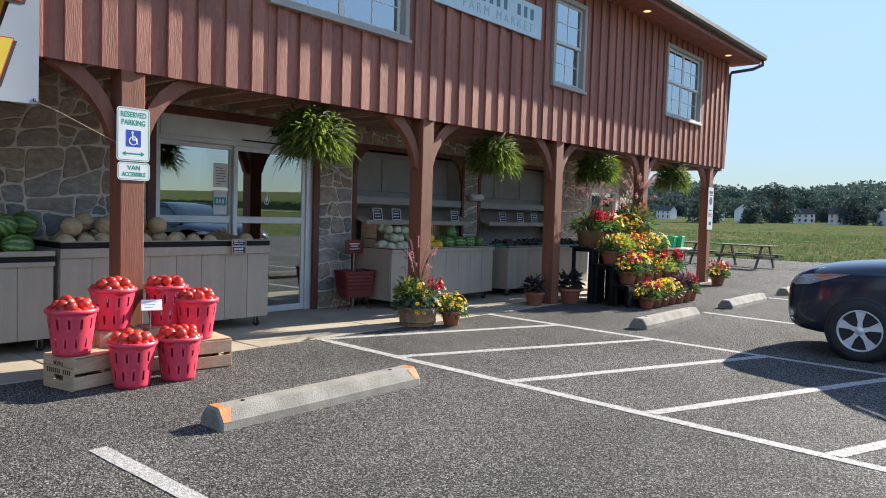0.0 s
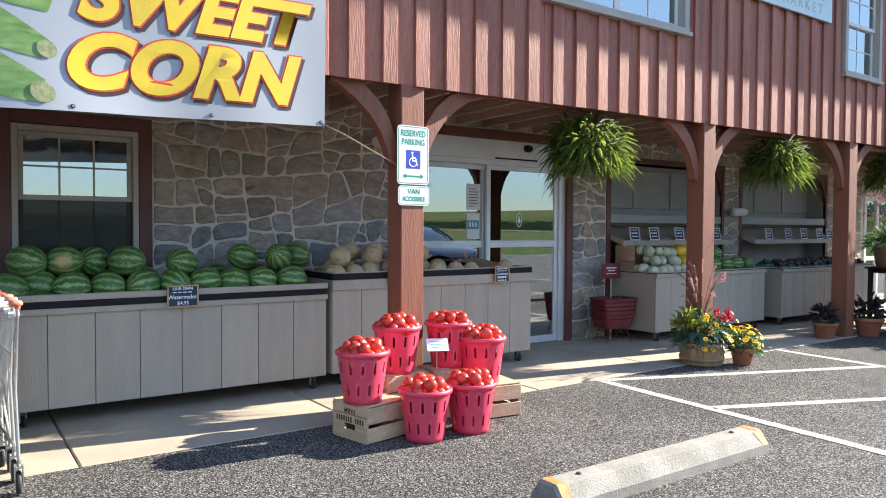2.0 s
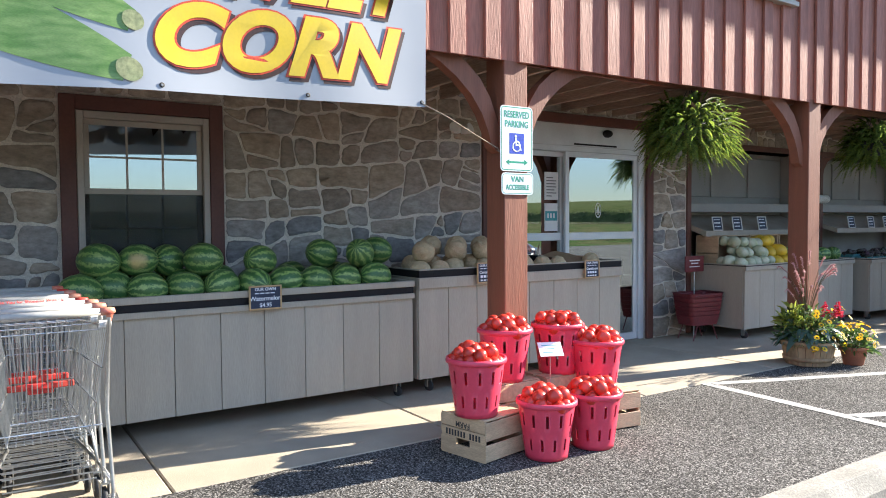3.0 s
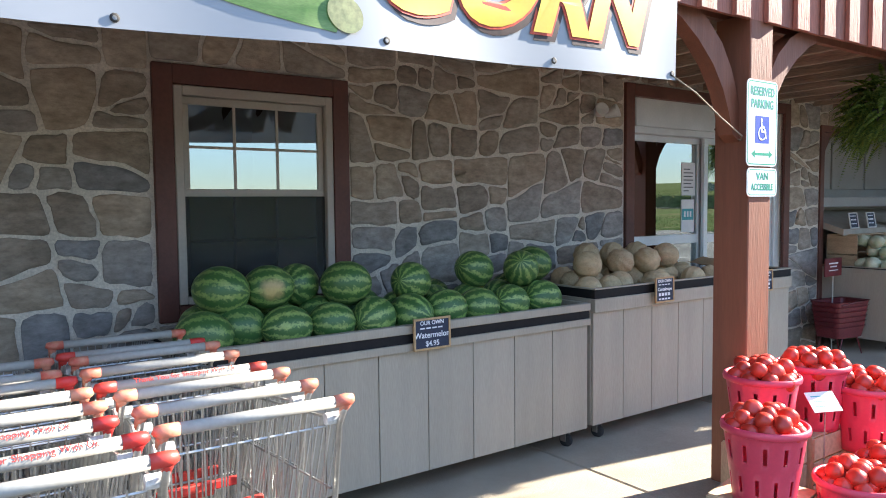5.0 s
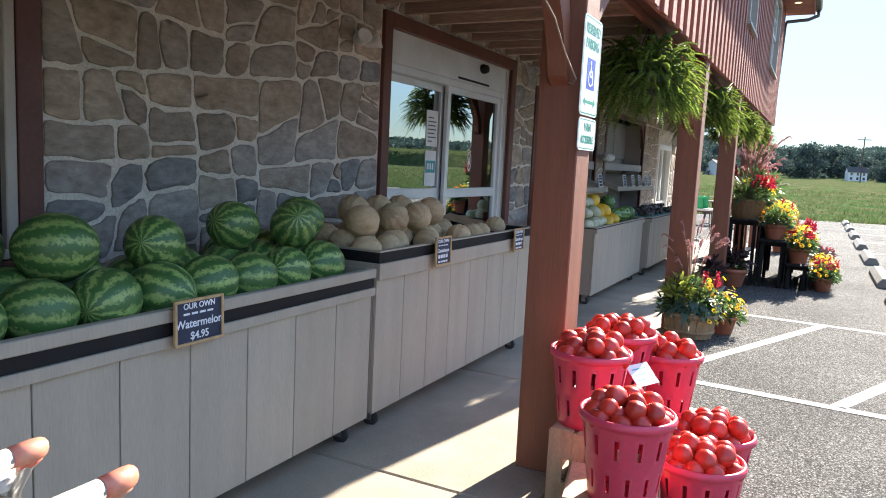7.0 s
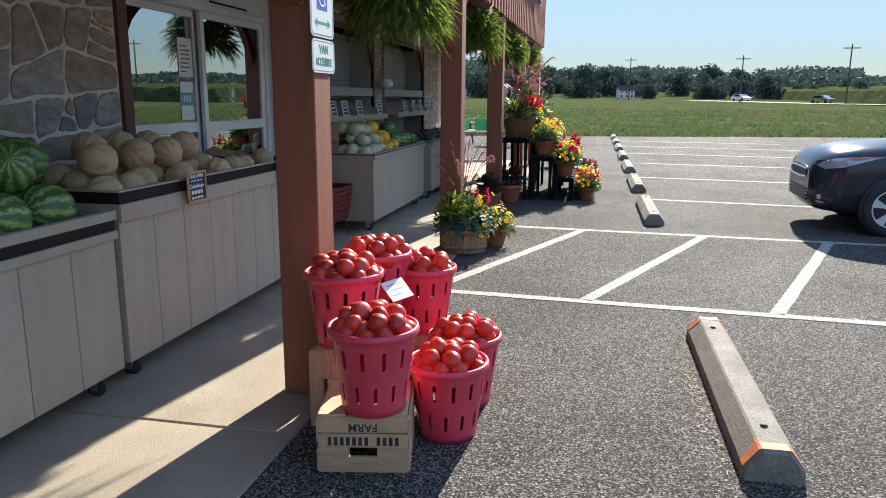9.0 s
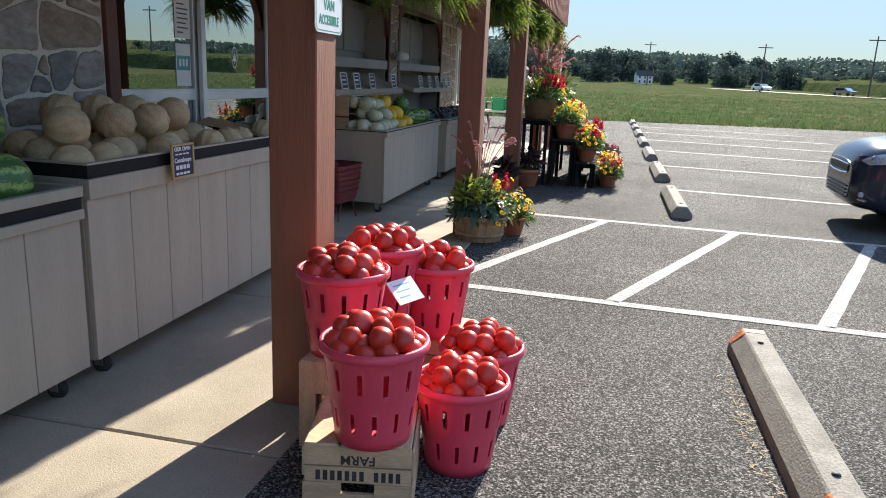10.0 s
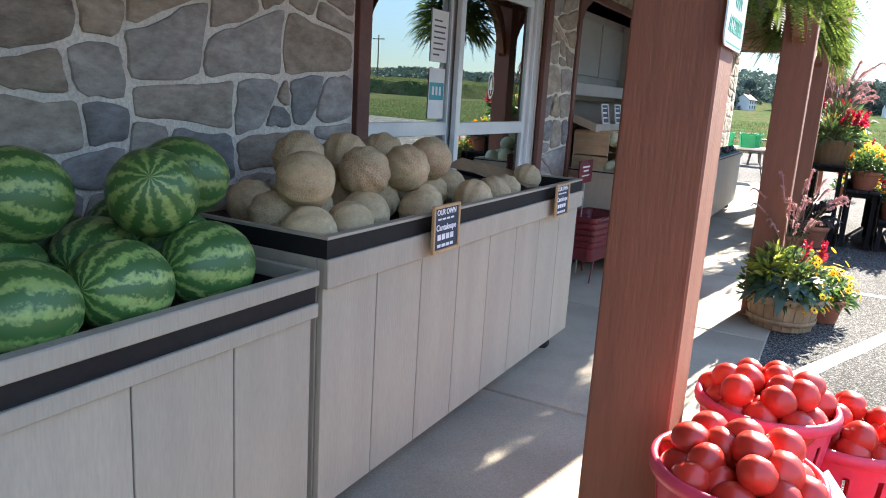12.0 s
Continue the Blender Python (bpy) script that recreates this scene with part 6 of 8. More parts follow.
def plume(bm, rnd, p, L, w, lean, n=40, mi=0):
    """A feathery flower head."""
    for _ in range(n):
        t = rnd.random()
        q = Vector(p) + Vector(lean) * t + Vector((0, 0, L * t))
        blade(bm, q, rand_dir(rnd, -0.1, 1), rand_dir(rnd, -1, 1), w * (1.15 - t), w * 0.25, 0.1, 2, mi)


def fountain(bm_b, bm_p, rnd, centre, n, H, spread):
    """Fountain grass: arching blades and drooping pink heads."""
    c = Vector(centre)
    for i in range(n):
        a = rnd.uniform(0, 2 * math.pi)
        out = Vector((math.cos(a), math.sin(a), 0))
        blade(bm_b, c + out * 0.03, out * rnd.uniform(0.2, 0.6) + Vector((0, 0, 1)), out.cross(Vector((0, 0, 1))), H * rnd.uniform(0.45, 0.85), 0.0035, 0.45, 5)
    for i in range(max(4, n // 4)):
        a = rnd.uniform(0, 2 * math.pi)
        out = Vector((math.cos(a), math.sin(a), 0))
        k, rise_of = rnd.uniform(0.35, 1.0), rnd.uniform(0.7, 1.25)
        pts = [c + out * spread * k * t ** 1.6 + Vector((0, 0, H * rise_of * (t - 0.22 * k * t ** 4))) for t in [j / 6 for j in range(7)]]
        tube(bm_b, pts, 0.0022, 4, cap=False)
        tip = [pts[5], pts[5].lerp(pts[6], 0.5), pts[6], pts[6] + (pts[6] - pts[5]) * 0.4 - Vector((0, 0, 0.015)), pts[6] + (pts[6] - pts[5]) * 0.7 - Vector((0, 0, 0.05))]
        tube(bm_p, tip, [0.002, 0.005, 0.006, 0.0045, 0.0015], 6)
        for _ in range(70):
            j = rnd.randrange(4)
            q = tip[j].lerp(tip[j + 1], rnd.random())
            blade(bm_p, q, rand_dir(rnd, -1, 1), rand_dir(rnd, -1, 1), 0.020, 0.0018, 0.1, 2)


def pot_mesh(bm, r=0.14, h=0.20):
    lathe(bm, [(0.0005, 0.002), (r * 0.66, 0.002), (r * 0.70, 0.01), (r * 0.93, h * 0.76), (r * 0.95, h * 0.78), (r * 1.03, h * 0.79), (r * 1.05, h * 0.98), (r * 1.0, h), (r * 0.92, h), (r * 0.88, h * 0.85), (0.0005, h * 0.86)], 24)


def potted(kind, m, label, r=0.14, h=0.20, seed=0):
    """A terracotta pot with one sort of planting."""
    rnd = random.Random(seed)
    t = thing("potted_plant", label, "potted plant", m, "potted plants")
    bm = bmesh.new(); pot_mesh(bm, r, h); part("pot", bm, M["terracotta"], t, "terracotta pot")
    bm = bmesh.new(); lathe(bm, [(r * 0.87, h * 0.87), (0.0005, h * 0.89)], 16); part("soil", bm, M["soil"], t)
    if kind == "dark":
        bm = bmesh.new(); foliage(bm, rnd, (0, 0, h + 0.06), 0.13, 0.17, 130, 0.10, 0.028); part("leaves", bm, M["darkleaf"], t)
        bm = bmesh.new(); foliage(bm, rnd, (0, 0, h), 0.16, 0.08, 90, 0.07, 0.016); part("leaves", bm, M["leaf"], t)
        return t
    bm = bmesh.new(); foliage(bm, rnd, (0, 0, h - 0.01), 0.20, 0.22, 480, 0.07, 0.017); part("leaves", bm, M["lime" if kind == "lime" else "leaf"], t)
    if kind in ("mixed", "yellow"):
        bm = bmesh.new()
        for _ in range(52 if kind == "yellow" else 24):
            d = rand_dir(rnd, 0.05, 1)
            daisy(bm, (d.x * 0.235, d.y * 0.235, h + 0.02 + d.z * 0.26), d + Vector((0, 0, 0.3)), 0.027)
        part("blooms", bm, [M["yellowflower"], M["heart"]], t, "yellow daisy blooms")
    if kind in ("mixed", "red"):
        bm = bmesh.new()
        for _ in range(12 if kind == "red" else 7):
            d = rand_dir(rnd, 0.3, 1)
            plume(bm, rnd, (d.x * 0.16, d.y * 0.16, h + 0.10 + d.z * 0.09), 0.14, 0.055, (d.x * 0.04, d.y * 0.04, 0), 46)
        part("plumes", bm, M["redflower"], t, "crimson feathery plumes")
    if kind in ("mixed", "orange"):
        bm = bmesh.new()
        for _ in range(26 if kind == "orange" else 8):
            d = rand_dir(rnd, 0.1, 1)
            p = Vector((d.x * 0.19, d.y * 0.19, h + 0.02 + d.z * 0.21))
            for _ in range(8):
                blade(bm, p, d + rand_dir(rnd, -1, 1) * 0.8, rand_dir(rnd, -1, 1), 0.032, 0.010, 0.1, 2)
        part("blooms", bm, M["orangeflower"], t, "orange button blooms")
    return t


def spot(x, y, z, a=0.0, s=1.0):
    return Matrix.Translation((x, y, z)) @ Matrix.Rotation(radians(a), 4, "Z") @ Matrix.Diagonal((s, s, s, 1))


# hanging ferns
def fern(m, seed):
    rnd = random.Random(seed)
    t = thing("hanging_fern", "lush green fern in a hanging basket under the eave", "fern", m, "hanging ferns")
    bm = bmesh.new(); lathe(bm, [(0.0005, -0.02), (0.10, -0.02), (0.16, 0.12), (0.17, 0.13), (0.16, 0.14), (0.14, 0.12), (0.0005, 0.11)], 20); part("basket", bm, M["rubber"], t, "dark plastic hanging basket")
    bm = bmesh.new()
    for k in range(3):
        a = 2 * math.pi * k / 3
        tube(bm, [(0.16 * math.cos(a), 0.16 * math.sin(a), 0.13), (0, 0, 0.46)], 0.003, 5)
    tube(bm, [(0, 0, 0.46), (0, 0, 0.55), (0.01, 0, 0.565), (0.02, 0, 0.555)], 0.004, 5)
    part("hanger", bm, M["rubber"], t, "thin wire hanger")
    bm = bmesh.new()
    for i in range(760):
        L = rnd.uniform(0.10, 0.225)
        fall = rnd.uniform(0.3, 0.85)
        root = rand_dir(rnd, -0.7, 1) * rnd.uniform(0.10, 0.27)
        el = radians(rnd.uniform(-10, 80) if root.z > 0 else rnd.uniform(-55, 30))
        a = math.atan2(root.y, root.x) + rnd.uniform(-0.6, 0.6)
        out = Vector((math.cos(a), math.sin(a), 0))
        pts = []
        for j in range(13):
            s = j / 12
            pts.append(root + out * (0.05 + L * s * math.cos(el) * 1.05) + Vector((0, 0, 0.08 + L * s * math.sin(el) - fall * L * s * s)))
        for j in range(1, 12):
            d = (pts[j + 1] - pts[j - 1]).normalized()
            side = d.cross(Vector((0, 0, 1))).normalized()
            w = 0.023 * math.sin(math.pi * (0.12 + 0.86 * j / 12)) * rnd.uniform(0.85, 1.15)
            for sg2 in (1, -1):
                for q in (pts[j], (pts[j] + pts[j + 1]) / 2):
                    blade(bm, q, side * sg2 + d * 0.35, d, w, 0.0078, 0.18, 2)
    part("fronds", bm, M["fern"], t, "arching feathery fronds")
    return t


f0 = fern(spot(-6.63, 5.52, 2.22, 0, 1.14), 3)
for x, y, z, a in ((-6.64, 9.02, 2.24, 75), (-6.64, 12.35, 2.26, 160), (-6.64, 15.8, 2.28, 250)):
    copy_thing(f0, spot(x, y, z + 0.04, a, 0.95))

# large arrangement beside the second post
bp = thing("planter", "wooden bushel basket of autumn flowers and grasses by the post", "planter", spot(-6.36, 7.10, 0.0, 0, 1.08))
for k in range(22):
    bm = bmesh.new()
    a0, a1 = 2 * math.pi * k / 22, 2 * math.pi * (k + 0.93) / 22
    vs = [bm.verts.new((r * math.cos(a), r * math.sin(a), z)) for r, z, a in ((0.20, 0.008, a0), (0.20, 0.008, a1), (0.245, 0.24, a1), (0.245, 0.24, a0), (0.188, 0.008, a0), (0.188, 0.008, a1), (0.233, 0.24, a1), (0.233, 0.24, a0))]
    for q in ((0, 1, 2, 3), (5, 4, 7, 6), (3, 2, 6, 7), (1, 5, 6, 2), (4, 0, 3, 7)):
        bm.faces.new([vs[i] for i in q])
    part("stave", bm, M["barkbasket"], bp)
bm = bmesh.new(); lathe(bm, [(0.246, 0.19), (0.254, 0.19), (0.258, 0.235), (0.25, 0.235)], 26); lathe(bm, [(0.215, 0.05), (0.222, 0.05), (0.227, 0.085), (0.22, 0.085)], 26); part("hoop", bm, M["barkbasket"], bp, "thin wooden hoops")
bm = bmesh.new(); lathe(bm, [(0.235, 0.215), (0.0005, 0.23)], 18); part("soil", bm, M["soil"], bp)
prnd = random.Random(21)
bm = bmesh.new(); foliage(bm, prnd, (0, 0, 0.26), 0.30, 0.30, 900, 0.065, 0.017); part("leaves", bm, M["leaf"], bp)
bm = bmesh.new()
for k in range(11):
    a = prnd.uniform(2.2, 5.4)
    r = prnd.uniform(0.10, 0.27)
    plume(bm, prnd, (r * math.cos(a), r * math.sin(a), 0.42 - 0.3 * (r - 0.1)), 0.15, 0.035, (0.02 * math.cos(a), 0.02 * math.sin(a), 0), 60)
part("plumes", bm, M["lime"], bp, "yellow-green upright plumes")
bm = bmesh.new()
for k in range(34):
    a = prnd.uniform(-2.6, 0.9)
    blade(bm, (0.12 * math.cos(a), 0.12 * math.sin(a), 0.26 + prnd.uniform(0, 0.10)), (math.cos(a), math.sin(a), prnd.uniform(-0.1, 0.7)), (0, 0, 1), prnd.uniform(0.15, 0.24), 0.07, 0.75, 5)
part("kale_leaves", bm, M["kale"], bp, "broad blue-green leaves")
bm = bmesh.new(); foliage(bm, prnd, (-0.1, -0.14, 0.40), 0.12, 0.18, 120, 0.10, 0.02); part("lime_leaves", bm, M["lime"], bp, "lime-green leaves")
bm = bmesh.new()
for k in range(30):
    a = prnd.uniform(-0.9, 1.3)
    r = prnd.uniform(0.20, 0.36)
    daisy(bm, (r * math.cos(a), r * math.sin(a), prnd.uniform(0.14, 0.58) - 0.35 * (r - 0.2)), (math.cos(a), math.sin(a), 0.8), 0.027)
part("blooms", bm, [M["yellowflower"], M["heart"]], bp, "yellow daisy blooms")
bm = bmesh.new()
for k in range(5):
    plume(bm, prnd, (0.12 + prnd.uniform(-0.06, 0.1), 0.10 + prnd.uniform(-0.06, 0.1), 0.45), 0.15, 0.05, (prnd.uniform(-0.03, 0.05), 0, 0), 45)
part("plumes", bm, M["redflower"], bp, "crimson feathery plumes")
bb, pp = bmesh.new(), bmesh.new(); fountain(bb, pp, prnd, (-0.02, 0.0, 0.24), 110, 0.74, 0.28)
part("grass_tuft", bb, M["redgrass"], bp, "reddish tan grass blades"); part("grass_heads", pp, M["pinkgrass"], bp, "drooping pink seed heads")
potted("yellow", spot(-6.08, 7.45, 0.0, 40, 0.95), "terracotta pot of yellow daisies beside the wooden basket", seed=5)

# pots by the third post and along the stand
K = {}
K["dark"] = potted("dark", spot(-6.55, 10.18, 0.0, 0, 1.15), "terracotta pot with dark purple foliage beside the post", seed=6)
copy_thing(K["dark"], spot(-6.33, 10.95, 0.0, 130, 1.15))
for kind, seed in (("mixed", 31), ("yellow", 32), ("red", 33), ("orange", 34), ("lime", 35)):
    K[kind] = None
LAB = {"mixed": "terracotta pot of mixed red and yellow autumn flowers", "yellow": "terracotta pot of yellow dark-hearted daisies", "red": "terracotta pot of crimson plumes", "orange": "terracotta pot of orange mums", "lime": "terracotta pot of lime-green foliage", "dark": "terracotta pot with dark purple foliage"}


def put(kind, x, y, z, a, s):
    if K[kind] is None:
        K[kind] = potted(kind, spot(x, y, z, a, s), LAB[kind] + " on the stand", seed=len(kind) * 7)
    else:
        tagged(copy_thing(K[kind], spot(x, y, z, a, s)), LAB[kind] + " on the stand")


stand = thing("plant_stand", "black wooden tiered plant stand crowded with pots", "plant stand", Matrix.Translation((0, 11.15, 0)))
SY = 2.35
for xa, xb, z in ((-6.50, -6.08, 0.98), (-6.04, -5.68, 0.70), (-5.66, -5.36, 0.38)):
    for k in range(3):
        w = (xb - xa) / 3
        part("plank", boxes((xa + k * w + 0.006, xa + (k + 1) * w - 0.006, 0.0, SY, z - 0.025, z), bevel=0.003), M["blackwood"], stand)
    for yy in (0.08, SY / 2, SY - 0.13):
        part("leg", boxes((xa + 0.02, xa + 0.07, yy, yy + 0.05, 0.006, z - 0.026)), M["blackwood"], stand)
        part("leg", boxes((xb - 0.07, xb - 0.02, yy, yy + 0.05, 0.006, z - 0.026)), M["blackwood"], stand)
        part("rail", boxes((xa + 0.0, xb, yy + 0.051, yy + 0.075, z - 0.09, z - 0.026)), M["blackwood"], stand)
for xa, xb, z0, z1 in ((-6.06, -6.045, 0.02, 0.95), (-5.675, -5.664, 0.02, 0.67), (-5.36, -5.35, 0.02, 0.35)):
    for k in range(9):
        part("slat", boxes((xa, xb, 0.02 + 0.26 * k, 0.02 + 0.26 * k + 0.22, z0, z1)), M["blackwood"], stand)
kinds = ["mixed", "yellow", "red", "orange", "dark", "lime", "yellow", "dark"]
for k in range(7):
    put(kinds[(k * 3) % 8] if k else "mixed", -5.16, 11.45 + 0.31 * k, 0.0, 50 * k, 1.0)
for k in range(6):
    put(kinds[(k * 5 + 1) % 8] if k else "mixed", -5.51, 11.42 + 0.37 * k, 0.38, 70 * k + 20, 1.12)
for k in range(6):
    put(kinds[(k * 3 + 2) % 8] if k else "orange", -5.86, 11.45 + 0.37 * k, 0.70, 40 * k + 10, 1.15)
for k in range(3):
    put(("yellow", "orange", "yellow")[k], -6.22, 12.0 + 0.42 * k, 0.98, 33 * k, 1.3)
big = thing("planter", "wooden planter of pink fountain grass and red plumes on the stand", "planter", spot(-6.28, 11.5, 0.98, 0, 1.3))
bm = bmesh.new(); lathe(bm, [(0.0005, 0.0), (0.15, 0.0), (0.19, 0.22), (0.20, 0.22), (0.18, 0.21), (0.0005, 0.2)], 22); part("tub", bm, M["barkbasket"], big, "brown wooden tub")
bm = bmesh.new(); foliage(bm, prnd, (0, 0, 0.24), 0.26, 0.22, 330, 0.10, 0.018); part("leaves", bm, M["leaf"], big)
bm = bmesh.new()
for k in range(12):
    plume(bm, prnd, (0.15 + prnd.uniform(-0.1, 0.1), 0.0 + prnd.uniform(-0.15, 0.15), 0.36), 0.15, 0.05, (0.03, 0, 0), 45)
part("plumes", bm, M["redflower"], big, "crimson feathery plumes")
bb, pp = bmesh.new(), bmesh.new(); fountain(bb, pp, prnd, (0, 0, 0.22), 130, 0.60, 0.32)
part("grass_tuft", bb, M["redgrass"], big, "reddish tan grass blades"); part("grass_heads", pp, M["pinkgrass"], big, "drooping pink seed heads")
copy_thing(big, spot(-6.28, 13.2, 0.98, 120, 1.25))
put("mixed", -5.98, 17.1, 0.0, 15, 1.2)

# produce in the bays
bay_rnd = random.Random(77)
pm = [round_mesh("pale_melon", M["palemelon"], egg(0.072, 0.082), 20, seed=i) for i in range(2)]
ym = [round_mesh("yellow_melon", M["yellowmelon"], egg(0.085, 0.11), 20, seed=i) for i in range(2)]
for c0, c1 in ((7.93, 8.60), (8.62, 9.28), (9.30, 9.86)):
    bx = thing("wooden_crate", "open pale wooden crate of melons on the bay counter", "crate", Matrix.Translation((-8.09, (c0 + c1) / 2, 0.86)))
    w = (c1 - c0) / 2 - 0.01
    part("back_board", boxes((-0.29, -0.28, -w, w, 0.0, 0.42), bevel=0.002), M["crate"], bx)
    part("top_board", boxes((-0.279, 0.05, -w, w, 0.42, 0.432), bevel=0.002), M["crate"], bx)
    part("side_board", boxes((-0.279, 0.05, -w, -w + 0.014, 0.0, 0.19), (-0.279, 0.05, -w, -w + 0.014, 0.205, 0.418), bevel=0.002), M["crate"], bx)
    part("side_board", boxes((-0.279, 0.05, w - 0.014, w, 0.0, 0.19), (-0.279, 0.05, w - 0.014, w, 0.205, 0.418), bevel=0.002), M["crate"], bx)
for y in [7.95 + 0.148 * k for k in range(8)]:
    for j, (x, z) in enumerate(((-7.70, 0.935), (-7.86, 0.94), (-8.01, 0.95), (-7.79, 1.055), (-7.94, 1.065), (-7.89, 1.17), (-8.04, 1.18))):
        far = y > 8.62
        if j > 2 and (y < 8.0 or y > 8.95):
            continue
        mesh = (ym if far else pm)[bay_rnd.randrange(2)]
        fruit("yellow_melon" if far else "pale_melon", mesh, "smooth yellow melon in the bay" if far else "pale green and white melon in the bay", "melon", "bay melons", x, y + bay_rnd.uniform(-0.045, 0.045), z + 0.015 + bay_rnd.uniform(-0.01, 0.025), (bay_rnd.uniform(60, 120), bay_rnd.uniform(0, 360), bay_rnd.uniform(0, 360)), bay_rnd.uniform(0.8, 1.15))
for x, y, z in ((-7.76, 9.35, 0.97), (-7.75, 9.63, 0.97), (-7.77, 9.92, 0.97), (-7.77, 10.2, 0.97), (-8.01, 9.45, 0.98), (-8.01, 9.8, 0.98), (-7.92, 9.6, 1.13)):
    fruit("watermelon", wm_meshes[0], "small striped watermelon on the bay counter", "watermelon", "bay melons", x, y, z + 0.03, (90, bay_rnd.uniform(0, 360), bay_rnd.uniform(-40, 40)), 0.85)
M["veg"] = leaf_mat("dark_vegetable", (0.02, 0.04, 0.015), (0.07, 0.03, 0.05), 0.35, 0.05)
M["tealbox"] = mat("teal_fibre_box", (0.06, 0.22, 0.22), (0.05, 0.18, 0.19), rough=0.85, bump=0.2)
for i in range(12):
    for j in range(2):
        x, y = -7.70 - 0.24 * j, 10.98 + 0.235 * i
        t = thing("produce_box", "teal fibre box heaped with dark vegetables", "produce box", Matrix.Translation((x, y, 0.815 + 0.03 * j)), "vegetable boxes")
        part("box_wall", boxes((-0.1, 0.1, -0.10, -0.094, 0, 0.12), (-0.1, 0.1, 0.094, 0.10, 0, 0.12), (-0.1, -0.094, -0.094, 0.094, 0, 0.12), (0.094, 0.1, -0.094, 0.094, 0, 0.12), (-0.094, 0.094, -0.094, 0.094, 0, 0.01)), M["tealbox"], t)
        bm = bmesh.new()
        for k in range(11):
            lathe(bm, egg(0.032, 0.05, 6), 8, Matrix.Translation((bay_rnd.uniform(-0.07, 0.07), bay_rnd.uniform(-0.07, 0.07), 0.11 + bay_rnd.uniform(0, 0.06))) @ Euler((bay_rnd.uniform(0, 3), bay_rnd.uniform(0, 3), 0)).to_matrix().to_4x4())
        part("vegetables", bm, M["veg"], t, "dark glossy vegetables")
sc = thing("bag_roll", "roll of white produce bags on a bracket by the pier", "bag roll", Matrix.Translation((-8.25, 10.72, 1.80)))
bm = bmesh.new(); tube(bm, [(0, -0.16, 0), (0, 0.16, 0)], 0.065, 16); part("roll", bm, M["whitenylon"], sc, smooth=True)
part("bracket", boxes((-0.13, 0.0, -0.18, -0.17, -0.02, 0.02), (-0.13, 0.0, 0.17, 0.18, -0.02, 0.02), (-0.13, -0.12, -0.17, 0.17, -0.02, 0.02)), M["steel"], sc)

# stacked red hand baskets and the small red sign by the pier
M["redbin"] = mat("dull_red_plastic", (0.17, 0.022, 0.026), (0.13, 0.017, 0.02), rough=0.45, bump=0.03)
hb = thing("basket_stack", "stack of red plastic hand baskets in a wire rack", "baskets", Matrix.Translation((-7.99, 7.47, 0)) @ Matrix.Rotation(radians(-8), 4, "Z"))
for k in range(6):
    z = 0.20 + 0.055 * k
    bm = bmesh.new()
    g = 1 + 0.03 * k
    rim = [rounded(0.26 * g, 0.44 * g, 0.05), rounded(0.29 * g, 0.50 * g, 0.05), rounded(0.31 * g, 0.52 * g, 0.05), rounded(0.27 * g, 0.48 * g, 0.05)]
    rings = [[bm.verts.new((u, v, z + h)) for u, v in ring] for ring, h in zip(rim, (0.0, 0.115, 0.12, 0.11))]
    for ra, rb in zip(rings, rings[1:]):
        for i in range(len(ra)):
            bm.faces.new((ra[i], ra[(i + 1) % len(ra)], rb[(i + 1) % len(ra)], rb[i]))
    bm.faces.new(rings[0][::-1])
    part("hand_basket", bm, M["redbin"], hb)
for sx in (-1, 1):
    bm = bmesh.new()
    tube(bm, [(sx * 0.13, -0.20, 0.01), (sx * 0.12, -0.12, 0.20), (sx * 0.12, 0.12, 0.20), (sx * 0.13, 0.20, 0.01)], 0.007, 6)
    part("rack_leg", bm, M["redbin"], hb, "red bent wire leg")
    bm = bmesh.new()
    tube(bm, [(sx * 0.165, -0.2, 0.56), (sx * 0.175, 0.0, 0.585), (sx * 0.165, 0.2, 0.56)], 0.006, 6)
    part("basket_handle", bm, M["redbin"], hb, "red wire handle")
rs = thing("small_sign", "small dull red sign with pale writing by the baskets", "sign", face_at(-8.12, 7.56, 0.94))
plate(0.36, 0.20, 0.01, 0.012, Matrix(), "panel", M["redbin"], rs)
part("print", boxes((-0.10, 0.10, 0.035, 0.05, 0.0121, 0.013), (-0.07, 0.07, 0.0, 0.014, 0.0121, 0.013), (-0.10, 0.10, -0.04, -0.03, 0.0121, 0.013)), M["paper"], rs, "pale bars of small writing")
bm = bmesh.new(); tube(bm, [(0, -0.1, 0.006), (0, -0.93, 0.006)], 0.008, 6); part("stake", bm, M["steel"], rs)

# notice on the last post
bq = thing("notice_board", "white notice with black roundel on the last post", "sign", face_at(SIDE + 0.001, 17.62, 1.80))
plate(0.34, 1.02, 0.01, 0.006, Matrix(), "panel", M["signwhite"], bq)
letters("lettering", "BBQ", 0.13, M["bannerred"], bq, Matrix.Translation((0, -0.16, 0.0066)), depth=0.0004, fat=0.002, label="red letters")
bm = bmesh.new(); lathe(bm, [(0.10, 0.007), (0.0005, 0.0072)], 20, Matrix.Translation((0, 0.18, 0))); part("roundel", bm, M["ink"], bq, "black roundel")
part("print", boxes((-0.12, 0.12, 0.36, 0.42, 0.0061, 0.007), (-0.10, 0.10, 0.31, 0.34, 0.0061, 0.007), (-0.09, 0.09, -0.06, -0.03, 0.0061, 0.007), (-0.08, 0.08, -0.40, -0.32, 0.0061, 0.007)), M["ink"], bq, "dark bars of writing")
